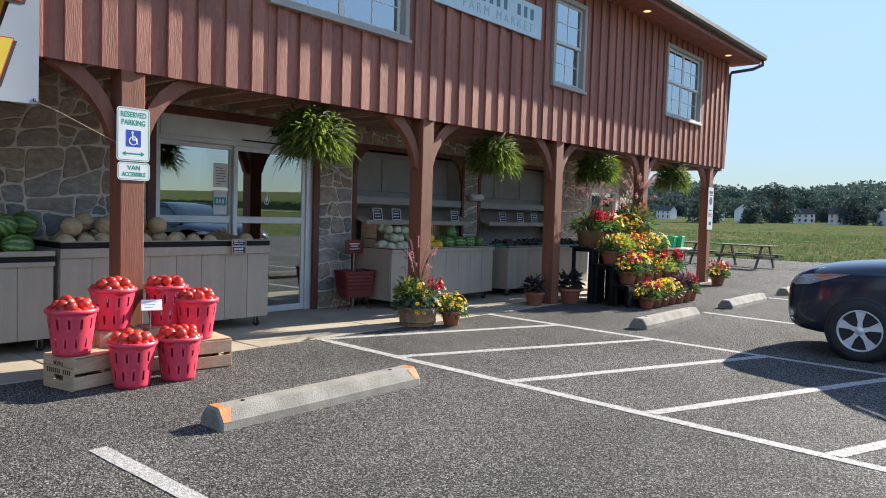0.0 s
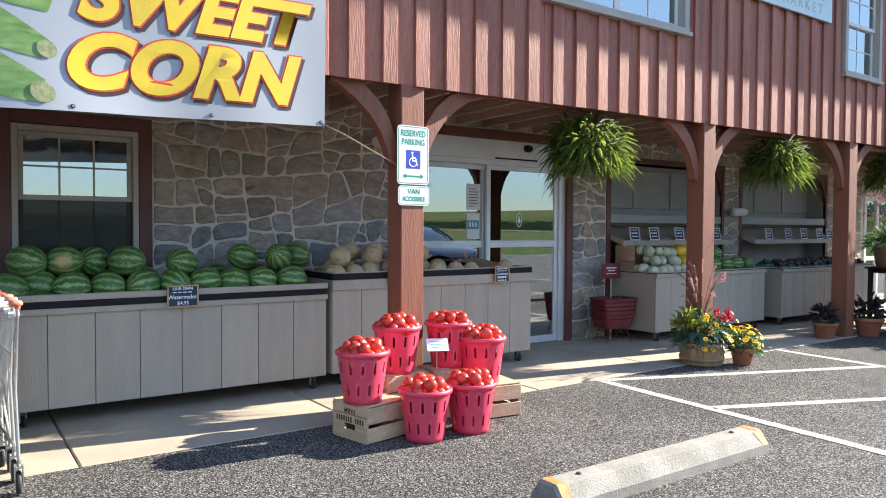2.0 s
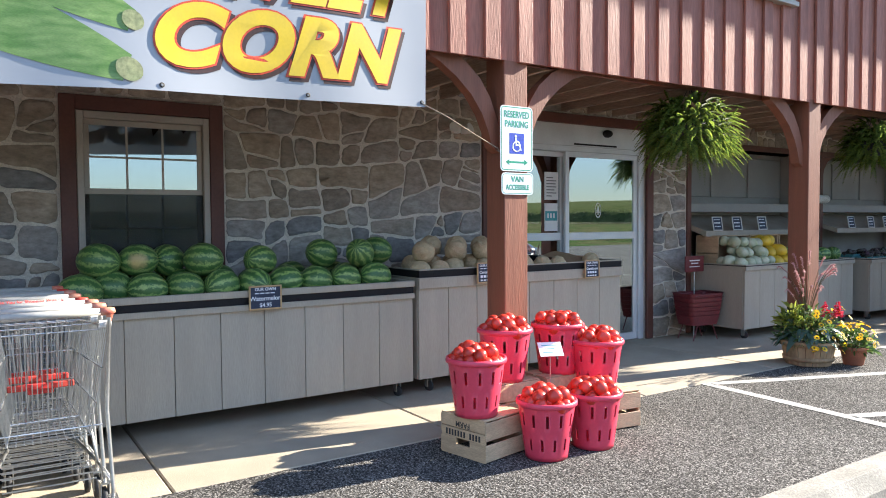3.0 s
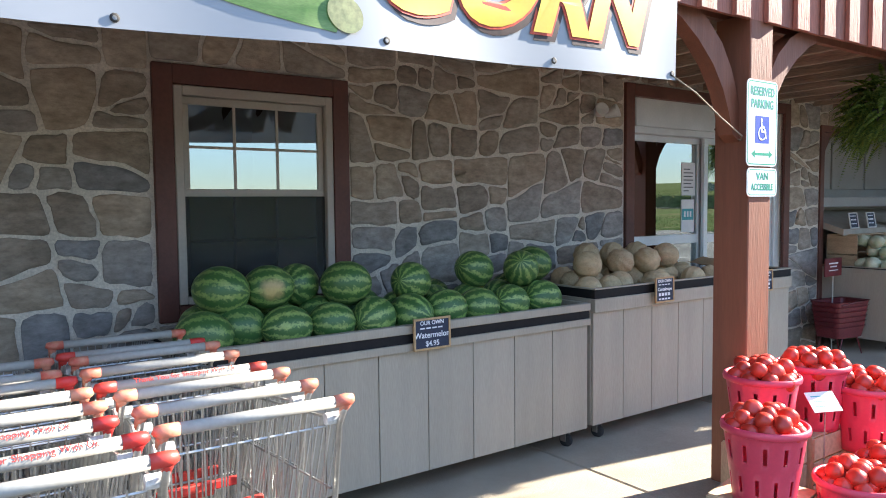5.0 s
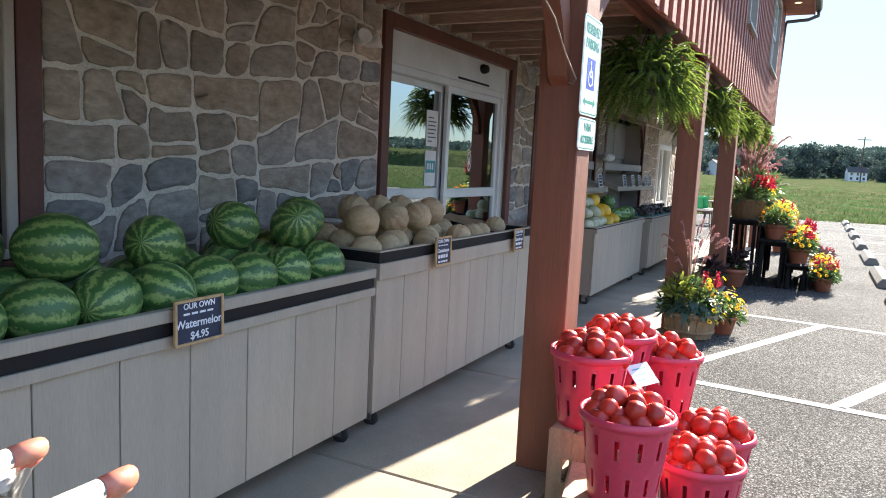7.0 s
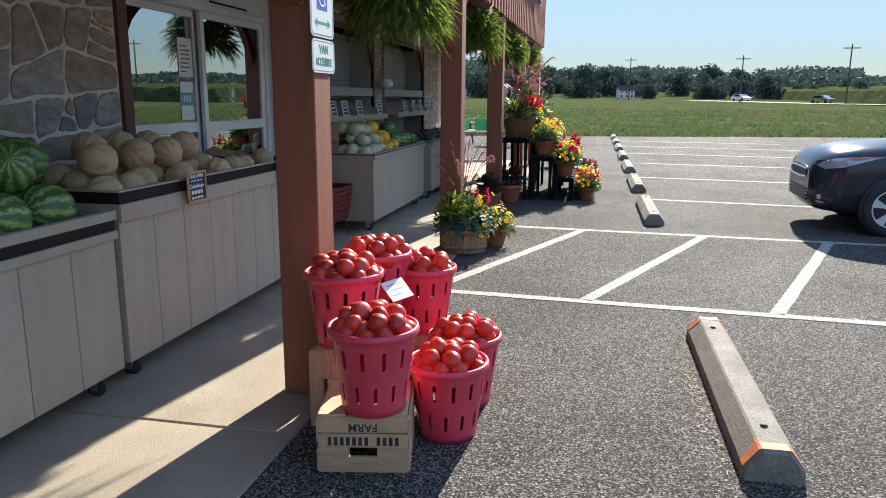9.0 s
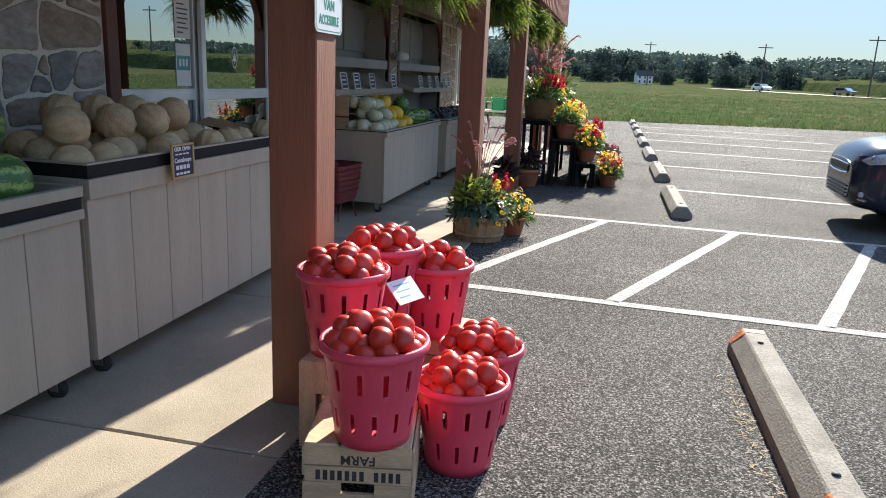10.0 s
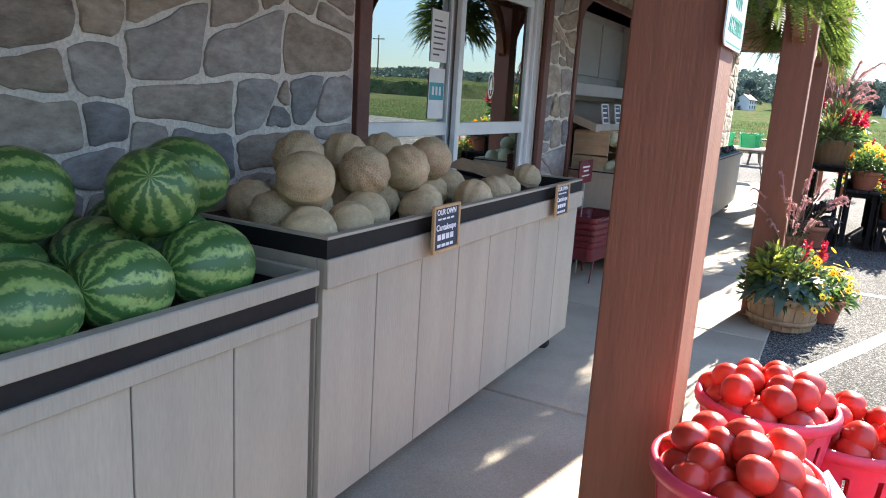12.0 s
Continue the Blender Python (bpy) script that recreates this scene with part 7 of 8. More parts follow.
# soffit lamps
M["lampglow"] = bpy.data.materials.new("warm_lamp")
M["lampglow"].use_nodes = True
_b = M["lampglow"].node_tree.nodes["Principled BSDF"]
_b.inputs["Emission Color"].default_value, _b.inputs["Emission Strength"].default_value, _b.inputs["Base Color"].default_value = (1.0, 0.55, 0.2, 1), 1.2, (0.8, 0.5, 0.3, 1)
for y in (4.2, 8.6, 13.05, 17.5):
    sl = thing("soffit_lamp", "small round warm lamp set in the soffit", "lamp", Matrix.Translation((-6.12, y, ZTOP)), "soffit lamps")
    bm = bmesh.new(); lathe(bm, [(0.09, 0.0), (0.085, -0.012), (0.065, -0.008), (0.065, 0.0)], 20); part("trim_ring", bm, M["white"], sl, "white ring")
    bm = bmesh.new(); lathe(bm, [(0.064, -0.003), (0.0005, -0.006)], 18); part("lens", bm, M["lampglow"], sl, "glowing lens")
cl = thing("ceiling_lamp", "warm strip lamp hanging inside the shop", "lamp", Matrix.Translation((-11.4, 1.27, 2.68)))
part("tube", boxes((-0.05, 0.05, -0.24, 0.24, -0.02, 0.0), bevel=0.004), M["lampglow"], cl, "glowing tube")
part("housing", boxes((-0.06, 0.06, -0.26, 0.26, 0.001, 0.03), bevel=0.004), M["white"], cl)
bm = bmesh.new(); tube(bm, [(0, -0.2, 0.03), (0, -0.2, 0.22)], 0.004, 6); part("rod", bm, M["steel"], cl)
bm = bmesh.new(); tube(bm, [(0, 0.2, 0.03), (0, 0.2, 0.22)], 0.004, 6); part("rod", bm, M["steel"], cl)
# dry stalks caught at the parking stop
bm = bmesh.new()
lr = random.Random(5)
for _ in range(80):
    side = lr.choice((-4.46, -4.46, -4.15))
    a = lr.uniform(0, 6.28)
    blade(bm, (side + lr.uniform(-0.04, 0.04), lr.choice((3.2, 3.5, 4.0)) + lr.gauss(0, 0.22), 0.006), (math.cos(a), math.sin(a), 0.12), (0, 0, 1), lr.uniform(0.02, 0.07), 0.004, 0.1, 2)
tagged(part("dry_stalks", bm, leaf_mat("straw", (0.35, 0.25, 0.10), (0.45, 0.35, 0.18), 0.8, 0.2)), "dry straw and leaf litter along the parking stop", "litter", kind="stuff")

# ---- parked car ----
M["carpaint"] = mat("slate_blue_car_paint", (0.020, 0.026, 0.042), (0.023, 0.029, 0.046), rough=0.12, spec=0.5, bump=0, fine=0.02, coat=0.0, rvar=0.02)
M["chrome"] = mat("chrome", (0.75, 0.76, 0.78), (0.72, 0.73, 0.75), rough=0.12, metal=1.0, bump=0)
M["lampglass"] = mat("lamp_glass", (0.55, 0.57, 0.6), (0.35, 0.37, 0.4), rough=0.12, metal=0.2, coat=1.0, bump=0)
M["amber"] = mat("amber_reflector", (0.75, 0.17, 0.03), (0.65, 0.14, 0.03), rough=0.2, bump=0)
M["blackplastic"] = mat("black_plastic", (0.015, 0.015, 0.016), (0.02, 0.02, 0.021), rough=0.5, bump=0.05)
M["carglass"] = mat("car_glass", (0.02, 0.025, 0.028), (0.02, 0.025, 0.028), rough=0.03, bump=0, spec=1.0, rvar=0.01)


def car(m):
    c = thing("car", "dark blue compact sport utility car parked nose-in", "car", m)
    HW = 0.90
    # stations: x from the nose, half width, under-side, waist and crown heights
    st = [(0.00, 0.56, 0.36, 0.66, 0.74), (0.04, 0.66, 0.27, 0.74, 0.84), (0.14, 0.77, 0.23, 0.80, 0.92), (0.32, 0.845, 0.21, 0.85, 0.985), (0.60, 0.885, 0.20, 0.90, 1.03), (0.95, HW, 0.20, 0.945, 1.065), (1.25, HW, 0.20, 0.965, 1.085),
          (1.7, HW, 0.20, 0.985, 1.02), (2.4, HW, 0.20, 1.00, 1.03), (3.2, HW, 0.21, 1.02, 1.05), (3.7, 0.89, 0.23, 1.03, 1.06), (4.1, 0.86, 0.28, 1.02, 1.05), (4.30, 0.80, 0.36, 0.98, 1.02), (4.36, 0.70, 0.45, 0.9, 0.94)]
    bm = bmesh.new()
    rings = []
    for x, w, z0, z1, z2 in st:
        lift = 0.05 if x < 1.4 else 0.02
        z1, z2 = z1 + lift, z2 + lift
        sec = []
        for s in (1, -1):
            half = [(0.90, z0), (0.975, z0 + 0.10), (1.0, z0 + 0.28 * (z1 - z0) + 0.12), (1.0, z0 + 0.75 * (z1 - z0)), (0.985, z1 - 0.03), (0.95, z1 + 0.2 * (z2 - z1)), (0.80, z1 + 0.68 * (z2 - z1)), (0.45, z1 + 0.94 * (z2 - z1))]
            sec.append([(x, s * w * k, z) for k, z in half])
        ring = sec[0] + [(x, 0, z2)] + sec[1][::-1]
        rings.append([bm.verts.new(p) for p in ring])
    for a, b in zip(rings, rings[1:]):
        for i in range(len(a)):
            j = (i + 1) % len(a)
            bm.faces.new((a[i], a[j], b[j], b[i])).smooth = True
    bm.faces.new(rings[0]); bm.faces.new(rings[-1][::-1])
    body = part("body", bm, M["carpaint"], c)
    sub = body.modifiers.new("round", "SUBSURF"); sub.levels = sub.render_levels = 2
    bpy.context.view_layer.update()
    dg = bpy.context.evaluated_depsgraph_get()
    skin = BVHTree.FromObject(body, dg)

    def on_body(bm, lift):
        """Lays a flat outline onto the rounded body."""
        bmesh.ops.subdivide_edges(bm, edges=bm.edges[:], cuts=4, use_grid_fill=True)
        bmesh.ops.triangulate(bm, faces=bm.faces[:])
        bmesh.ops.subdivide_edges(bm, edges=bm.edges[:], cuts=2, use_grid_fill=True)
        for v in bm.verts:
            q, nrm, _, _ = skin.find_nearest(v.co)
            v.co = q + (nrm if nrm.dot(Vector((-1, q.y, 0.3))) > 0 else -nrm) * lift
    # cabin: pillars and roof in paint, glazing in dark glass
    gs = [(1.22, 0.74, 1.06, 1.075), (1.62, 0.72, 1.03, 1.34), (2.05, 0.68, 1.03, 1.53), (2.7, 0.66, 1.04, 1.575), (3.4, 0.66, 1.05, 1.55), (3.85, 0.68, 1.05, 1.46), (4.2, 0.74, 1.04, 1.10)]
    bm = bmesh.new()
    rings = [[bm.verts.new((x, s * k, z)) for s, k, z in ((1, 0.85, zb), (1, w + 0.02, zb + 0.72 * (zt - zb)), (1, w * 0.93, zt - 0.03), (1, w * 0.6, zt), (-1, w * 0.6, zt), (-1, w * 0.93, zt - 0.03), (-1, w + 0.02, zb + 0.72 * (zt - zb)), (-1, 0.85, zb))] for x, w, zb, zt in gs]
    for a, b in zip(rings, rings[1:]):
        for i in range(7):
            f = bm.faces.new((a[i], b[i], b[i + 1], a[i + 1])); f.smooth = True
            f.material_index = 0 if i in (0, 6) or a is rings[0] or a is rings[1] or b is rings[-1] else 1
    part("cabin", bm, [M["carglass"], M["carpaint"]], c, "dark glass and painted roof")
    for s in (1, -1):
        bm = bmesh.new(); tube(bm, [(1.28, s * 0.80, 1.07), (1.66, s * 0.755, 1.33), (2.06, s * 0.69, 1.525), (2.7, s * 0.665, 1.555), (3.4, s * 0.67, 1.53), (4.15, s * 0.78, 1.1)], 0.028, 8); part("pillar", bm, M["carpaint"], c, smooth=True)
        bm = bmesh.new(); lathe(bm, egg(0.085, 0.10, 8), 14, Matrix.Translation((1.72, s * 0.99, 1.10)) @ Matrix.Diagonal((0.7, 1.25, 0.75, 1))); part("wing_mirror", bm, M["carpaint"], c)
        # lamps
        bm = bmesh.new()
        lamp = [(0.10, 0.60, 0.80), (0.15, 0.70, 0.77), (0.32, 0.80, 0.80), (0.74, 0.872, 0.945), (0.46, 0.83, 0.94), (0.22, 0.72, 0.90)]
        a = [bm.verts.new((x - 0.012, s * (y + 0.028), z)) for x, y, z in lamp]
        bm.faces.new(a if s > 0 else a[::-1])
        on_body(bm, 0.006)
        part("headlight", bm, M["lampglass"], c, "clear headlight")
        bm = bmesh.new(); lathe(bm, [(0.05, 0.0), (0.045, 0.02), (0.0005, 0.03)], 16, Matrix.Translation((0.17, s * 0.735, 0.835)) @ Matrix.Rotation(radians(-90), 4, "Y") @ Matrix.Rotation(radians(30 * s), 4, "X")); part("projector", bm, M["chrome"], c, "round lens")
        bm = bmesh.new(); tri3 = [bm.verts.new((x - 0.012, s * (y + 0.034), z)) for x, y, z in ((0.44, 0.836, 0.892), (0.72, 0.870, 0.942), (0.32, 0.795, 0.918))]; bm.faces.new(tri3 if s > 0 else tri3[::-1]); on_body(bm, 0.010); part("side_reflector", bm, M["amber"], c, "orange reflector")
        bm = bmesh.new(); box(bm, 0.045, 0.10, s * 0.60, s * 0.73, 0.40, 0.46, 0.01, Matrix.Translation((0.03, 0, 0))); part("fog_light", bm, M["lampglass"], c, "fog lamp")
        bm = bmesh.new(); tube(bm, [(0.03, s * 0.50, 0.43), (0.045, s * 0.58, 0.375), (0.14, s * 0.78, 0.37)], 0.014, 6); part("lower_trim", bm, M["chrome"], c, "silver trim")
        for wx in (0.86, 3.55):
            bm = bmesh.new(); lathe(bm, [(0.355, -0.05), (0.362, 0.004), (0.34, 0.008), (0.0005, 0.0)], 30, Matrix.Translation((wx, s * (HW - 0.0), 0.345)) @ Matrix.Rotation(radians(-90 * s), 4, "X")); part("wheel_arch", bm, M["blackplastic"], c, "dark wheel arch")
            w = part("wheel", lathe(bmesh.new(), [(0.20, -0.02), (0.225, 0.018), (0.235, 0.022), (0.30, 0.022), (0.325, 0.012), (0.335, -0.03), (0.335, -0.19)], 36, Matrix.Translation((wx, s * (HW + 0.012), 0.335)) @ Matrix.Rotation(radians(-90 * s), 4, "X")), M["rubber"], c, "black tyre")
            wm2 = Matrix.Translation((wx, s * (HW + 0.012), 0.335)) @ Matrix.Rotation(radians(-90 * s), 4, "X")
            bm = bmesh.new(); lathe(bm, [(0.228, 0.020), (0.220, 0.024), (0.212, 0.018), (0.205, -0.06)], 36, wm2)
            for k in range(5):
                r2 = wm2 @ Matrix.Rotation(radians(72 * k + 18), 4, "Z")
                prism(bm, [(0.02, -0.028), (0.10, -0.022), (0.214, -0.055), (0.214, 0.055), (0.10, 0.022), (0.02, 0.028)], 0.014, r2)
            lathe(bm, [(0.045, 0.012), (0.035, 0.026), (0.0005, 0.027)], 16, wm2)
            part("rim", bm, M["alu"], w, "five-spoke alloy rim")
            bm = bmesh.new(); lathe(bm, [(0.206, -0.03), (0.0005, -0.03)], 24, wm2); part("brake", bm, M["blackplastic"], w)
    part("grille", boxes((-0.012, 0.02, -0.42, 0.42, 0.655, 0.74), bevel=0.012), M["blackplastic"], c, "black mesh grille")
    bm = bmesh.new(); tube(bm, [(-0.012, -0.44, 0.745), (-0.022, -0.15, 0.755), (-0.022, 0.15, 0.755), (-0.012, 0.44, 0.745)], 0.009, 6); tube(bm, [(-0.012, -0.43, 0.65), (-0.02, -0.2, 0.635), (-0.02, 0.2, 0.635), (-0.012, 0.43, 0.65)], 0.009, 6); part("grille_trim", bm, M["chrome"], c, "bright trim")
    for k in range(4):
        part("intake_slat", boxes((-0.016, 0.02, -0.46, 0.46, 0.36 + 0.042 * k, 0.378 + 0.042 * k), bevel=0.005), M["blackplastic"], c)
    part("underbody", boxes((0.6, 4.1, -0.70, 0.70, 0.20, 0.26)), M["blackplastic"], c)
    part("wiper", boxes((1.24, 1.27, -0.5, 0.5, 1.085, 1.1)), M["blackplastic"], c)
    return c


car(Matrix.Translation((-2.41, 9.98, 0)) @ Matrix.Rotation(radians(-3), 4, "Z"))

# ---- picnic tables and green carts behind the building ----
M["weathered"] = mat("weathered_wood", (0.10, 0.08, 0.06), (0.07, 0.055, 0.045), rough=0.85, bump=0.3, fine=0.2)


def picnic(m):
    t = thing("picnic_table", "dark weathered wooden picnic table with benches", "picnic table", m, "picnic tables")
    for k in range(5):
        part("top_board", boxes((-0.375 + 0.152 * k, -0.23 + 0.152 * k, -0.95, 0.95, 0.72, 0.76), bevel=0.004), M["weathered"], t)
    for s in (-1, 1):
        part("bench", boxes((s * 0.63, s * 0.90, -0.95, 0.95, 0.41, 0.45), bevel=0.004), M["weathered"], t)
    for y in (-0.65, 0.65):
        for s in (-1, 1):
            bm = bmesh.new(); prism(bm, [(s * 0.22, 0.72), (s * 0.32, 0.72), (s * 0.72, 0.0), (s * 0.62, 0.0)][::-s], 0.04, Matrix(((1, 0, 0, 0), (0, 0, 1, y), (0, 1, 0, 0.008), (0, 0, 0, 1)))); part("leg", bm, M["weathered"], t)
        part("crossbar", boxes((-0.88, 0.88, y - 0.042, y - 0.002, 0.34, 0.41)), M["weathered"], t)
    return t


p0 = picnic(Matrix.Translation((-7.8, 24.9, 0.0)) @ Matrix.Rotation(radians(82), 4, "Z"))
copy_thing(p0, Matrix.Translation((-10.1, 25.3, 0.0)) @ Matrix.Rotation(radians(82), 4, "Z"))
M["greenplastic"] = mat("green_plastic", (0.02, 0.34, 0.15), (0.02, 0.30, 0.13), rough=0.45, bump=0.02)
ft = thing("folding_table", "white plastic folding table with bent grey legs behind the shop", "table", Matrix.Translation((-8.3, 19.25, 0)) @ Matrix.Rotation(radians(12), 4, "Z"))
part("tabletop", boxes((-0.75, 0.75, -0.37, 0.37, 0.70, 0.745), bevel=0.012), M["white"], ft)
for sx in (-1, 1):
    for sy in (-1, 1):
        bm = bmesh.new(); tube(bm, [(sx * 0.56, sy * 0.28, 0.70), (sx * 0.58, sy * 0.29, 0.35), (sx * 0.66, sy * 0.30, 0.012)], 0.014, 8); part("leg", bm, M["gutter"], ft, "bent dark steel leg")
    bm = bmesh.new(); tube(bm, [(sx * 0.58, -0.29, 0.35), (sx * 0.58, 0.29, 0.35)], 0.010, 8); part("crossbar", bm, M["gutter"], ft)


def tub(x, y, a):
    g = thing("plastic_basket", "green plastic hand basket on the white folding table", "basket", Matrix.Translation((x, y, 0.747)) @ Matrix.Rotation(radians(a), 4, "Z"), "green baskets")
    for s in (-1, 1):
        bm = bmesh.new(); box(bm, -0.20, 0.20, s * 0.145 - 0.004, s * 0.145 + 0.004, 0.0, 0.30, 0, Matrix.Rotation(radians(-6 * s), 4, "X")); part("side", bm, M["greenplastic"], g)
        bm = bmesh.new(); box(bm, s * 0.205 - 0.004, s * 0.205 + 0.004, -0.14, 0.14, 0.0, 0.30, 0, Matrix.Rotation(radians(6 * s), 4, "Y")); part("end", bm, M["greenplastic"], g)
    part("bottom", boxes((-0.20, 0.20, -0.14, 0.14, 0.0, 0.008)), M["greenplastic"], g)
    part("rim", boxes((-0.25, 0.25, -0.19, -0.172, 0.285, 0.31), (-0.25, 0.25, 0.172, 0.19, 0.285, 0.31), (-0.25, -0.232, -0.171, 0.171, 0.285, 0.31), (0.232, 0.25, -0.171, 0.171, 0.285, 0.31), bevel=0.003), M["greenplastic"], g, "rolled green rim")


for x, y, a in ((-8.62, 19.1, 18), (-8.08, 19.22, 100), (-8.05, 19.5, 8)):
    tub(x, y, a)

# ---- meadow, crops, road, woods, houses ----
M["grassblade"] = leaf_mat("meadow_grass", (0.05, 0.088, 0.024), (0.105, 0.115, 0.045), 0.8, 0.2)
gr = random.Random(2)
bm = bmesh.new()
for _ in range(9000):
    x = gr.uniform(-28, 34)
    d = gr.random() ** 1.8 * 40
    y = 32.0 + 0.262 * (x + 5.5) + d + 0.1 if x > -5.5 else 32 + (x + 5.5) * 0.276 + d
    if x < -20 and y < 30:
        continue
    h = gr.uniform(0.12, 0.42) * (0.7 + 0.6 * noise.noise(Vector((x * 0.2, y * 0.2, 0))))
    z = rise(x, y) - 0.03
    for _ in range(3):
        a = gr.uniform(0, 6.28)
        blade(bm, (x + gr.uniform(-0.15, 0.15), y + gr.uniform(-0.15, 0.15), z), (0.4 * math.cos(a), 0.4 * math.sin(a), 1), (math.sin(a), -math.cos(a), 0), h, 0.035, 0.15, 2)
tagged(part("meadow_grass", bm, M["grassblade"]), "tall weedy grass at the edge of the car park", "grass", kind="stuff")
M["corn"] = leaf_mat("corn_leaf", (0.05, 0.076, 0.025), (0.10, 0.105, 0.045), 0.8, 0.2)


def canopy(x, y):
    """Top of the crop: tall and close, falling to the ground along its near edge."""
    edge = min(1.0, max(0.0, (y - 95 - (x - 42) * 0.2) / 1.5), max(0.0, (x - 40) / 2.0))
    return rise(x, y) - 0.3 + edge * (2.3 + 0.35 * noise.noise(Vector((x * 0.12, y * 0.12, 7))) + 0.25 * noise.noise(Vector((x, y, 1))))


bm = bmesh.new()
cols = [38 + 2.0 * i for i in range(100)]
lines = [[bm.verts.new((x, y, canopy(x, y))) for x in cols] for y in [94 + 1.5 * k for k in range(30)] + [140 + 6 * k for k in range(24)]]
for la, lb in zip(lines, lines[1:]):
    for i in range(len(cols) - 1):
        bm.faces.new((la[i], la[i + 1], lb[i + 1], lb[i])).material_index = 1
for _ in range(16000):
    x = gr.uniform(41, 190)
    y = 95 + (x - 42) * 0.2 + gr.random() ** 2 * 120
    a = gr.uniform(0, 6.28)
    blade(bm, (x, y, canopy(x, y) - 0.25), (0.6 * math.cos(a), 0.6 * math.sin(a), 1), (math.sin(a), -math.cos(a), 0), gr.uniform(0.35, 0.7), 0.22, 0.3, 2)
M["cropmass"] = mat("crop_mass", (0.050, 0.068, 0.024), (0.095, 0.10, 0.042), scale=0.25, rough=0.95, bump=0.8, bscale=1.5, spec=0.0, fine=0.5)
tagged(part("corn_field", bm, [M["corn"], M["cropmass"]]), "far dense field of ripening corn beyond the road", "crop", kind="stuff")
bm = bmesh.new()
pts = [(14, 150), (30, 118), (50, 100), (80, 92), (140, 88)]
for (xa, ya), (xb, yb) in zip(pts, pts[1:]):
    n2 = Vector((-(yb - ya), xb - xa, 0)).normalized() * 3.2
    q = [Vector((xa, ya, rise(xa, ya) + 0.05)) + n2, Vector((xa, ya, rise(xa, ya) + 0.05)) - n2, Vector((xb, yb, rise(xb, yb) + 0.05)) - n2, Vector((xb, yb, rise(xb, yb) + 0.05)) + n2]
    bm.faces.new([bm.verts.new(v) for v in q])
tagged(part("road", bm, M["concrete"]), "pale far road beside the corn field", "road", kind="structure")

# leaf green shifted towards blue-grey: some distance haze is mixed into the colour
M["crown"] = leaf_mat("hazed_tree_crown", (0.034, 0.056, 0.046), (0.058, 0.084, 0.068), 0.9, 0.15)
M["bark"] = mat("bark", (0.09, 0.07, 0.055), (0.06, 0.05, 0.04), rough=0.95, bump=0.6)


def tree(m, seed, tall):
    rnd = random.Random(seed)
    t = thing("tree", "broad dark green tree in the far hedgerow", "tree", m, "far trees")
    bm = bmesh.new()
    tube(bm, [(0, 0, -0.4), (0.03, 0, 0.2 * tall), (-0.05, 0.05, 0.6 * tall)], [0.035 * tall, 0.025 * tall, 0.008 * tall], 7)
    lobes = []
    for k in range(18):
        a = rnd.uniform(0, 6.28)
        r = rnd.uniform(0.05, 0.36) * tall
        z = rnd.uniform(0.06, 0.2) * tall if k < 6 else rnd.uniform(0.2, 0.78) * tall
        lobes.append((r * math.cos(a), r * math.sin(a), z, rnd.uniform(0.12, 0.21) * tall))
        tube(bm, [(0, 0, 0.2 * tall + 0.2 * (z - 0.2 * tall)), (r * math.cos(a) * 0.8, r * math.sin(a) * 0.8, z)], [0.012 * tall, 0.004 * tall], 5)
    part("trunk", bm, M["bark"], t)
    bm = bmesh.new()
    for x, y, z, r in lobes:
        for _ in range(130):
            d = rand_dir(rnd, -0.7, 1)
            k = rnd.uniform(0.6, 1.1)
            blade(bm, (x + d.x * r * k, y + d.y * r * k, z + d.z * r * k * 0.85), d + rand_dir(rnd, -1, 1), rand_dir(rnd, -1, 1), 0.062 * tall * rnd.uniform(0.6, 1.3), 0.03 * tall, 0.3, 2)
    part("crown", bm, M["crown"], t)
    return t


tr = random.Random(8)
protos = [tree(Matrix.Translation((-46 + 14 * i, 165 + 8 * i, rise(-46 + 14 * i, 165) - 0.2)), 40 + i, 9.5) for i in range(3)]
for i in range(150):
    x = -160 + 2.1 * i + tr.uniform(-1.5, 1.5)
    y = 195 + tr.uniform(-8, 50) + (25 if x > 40 else 0)
    if -30 < x < -22 or 12 < x < 16:
        continue
    s = tr.uniform(0.5, 1.05) * (0.6 if x > 42 else 1.0)
    if x > 75 and i % 3:
        continue
    copy_thing(protos[i % 3], spot(x, y, rise(x, y) - 0.2, tr.uniform(0, 360), s))
for i in range(26):
    x, y = -115 + 2.9 * i + tr.uniform(-2, 2), 88 + tr.uniform(0, 40) + max(0, (x + 60)) * 1.6
    if tr.random() < 0.55:
        copy_thing(protos[i % 3], spot(x, y, rise(x, y) - 0.2, tr.uniform(0, 360), tr.uniform(0.45, 0.8)))
bm = bmesh.new()
for _ in range(52000):
    a = tr.uniform(-0.75, 0.58)
    d = tr.uniform(262, 420)
    x, y = d * math.sin(a), d * math.cos(a)
    h = 6 + 5 * noise.noise(Vector((a * 9, 3, 0))) + 1.6 * noise.noise(Vector((a * 60, d * 0.05, 5))) + (7 if a < -0.1 else 4) * (d - 262) / 158
    h *= 0.55 if a > 0.3 else 1.0
    blade(bm, (x, y, rise(x, y) - 1 + tr.uniform(0, 1) * h), rand_dir(tr, -0.2, 1), rand_dir(tr, -1, 1), tr.uniform(1.4, 2.6), 1.0, 0.2, 2)
tagged(part("far_woods", bm, M["crown"]), "wooded ridge on the horizon with haze tinted into its colour", "woods", kind="stuff")

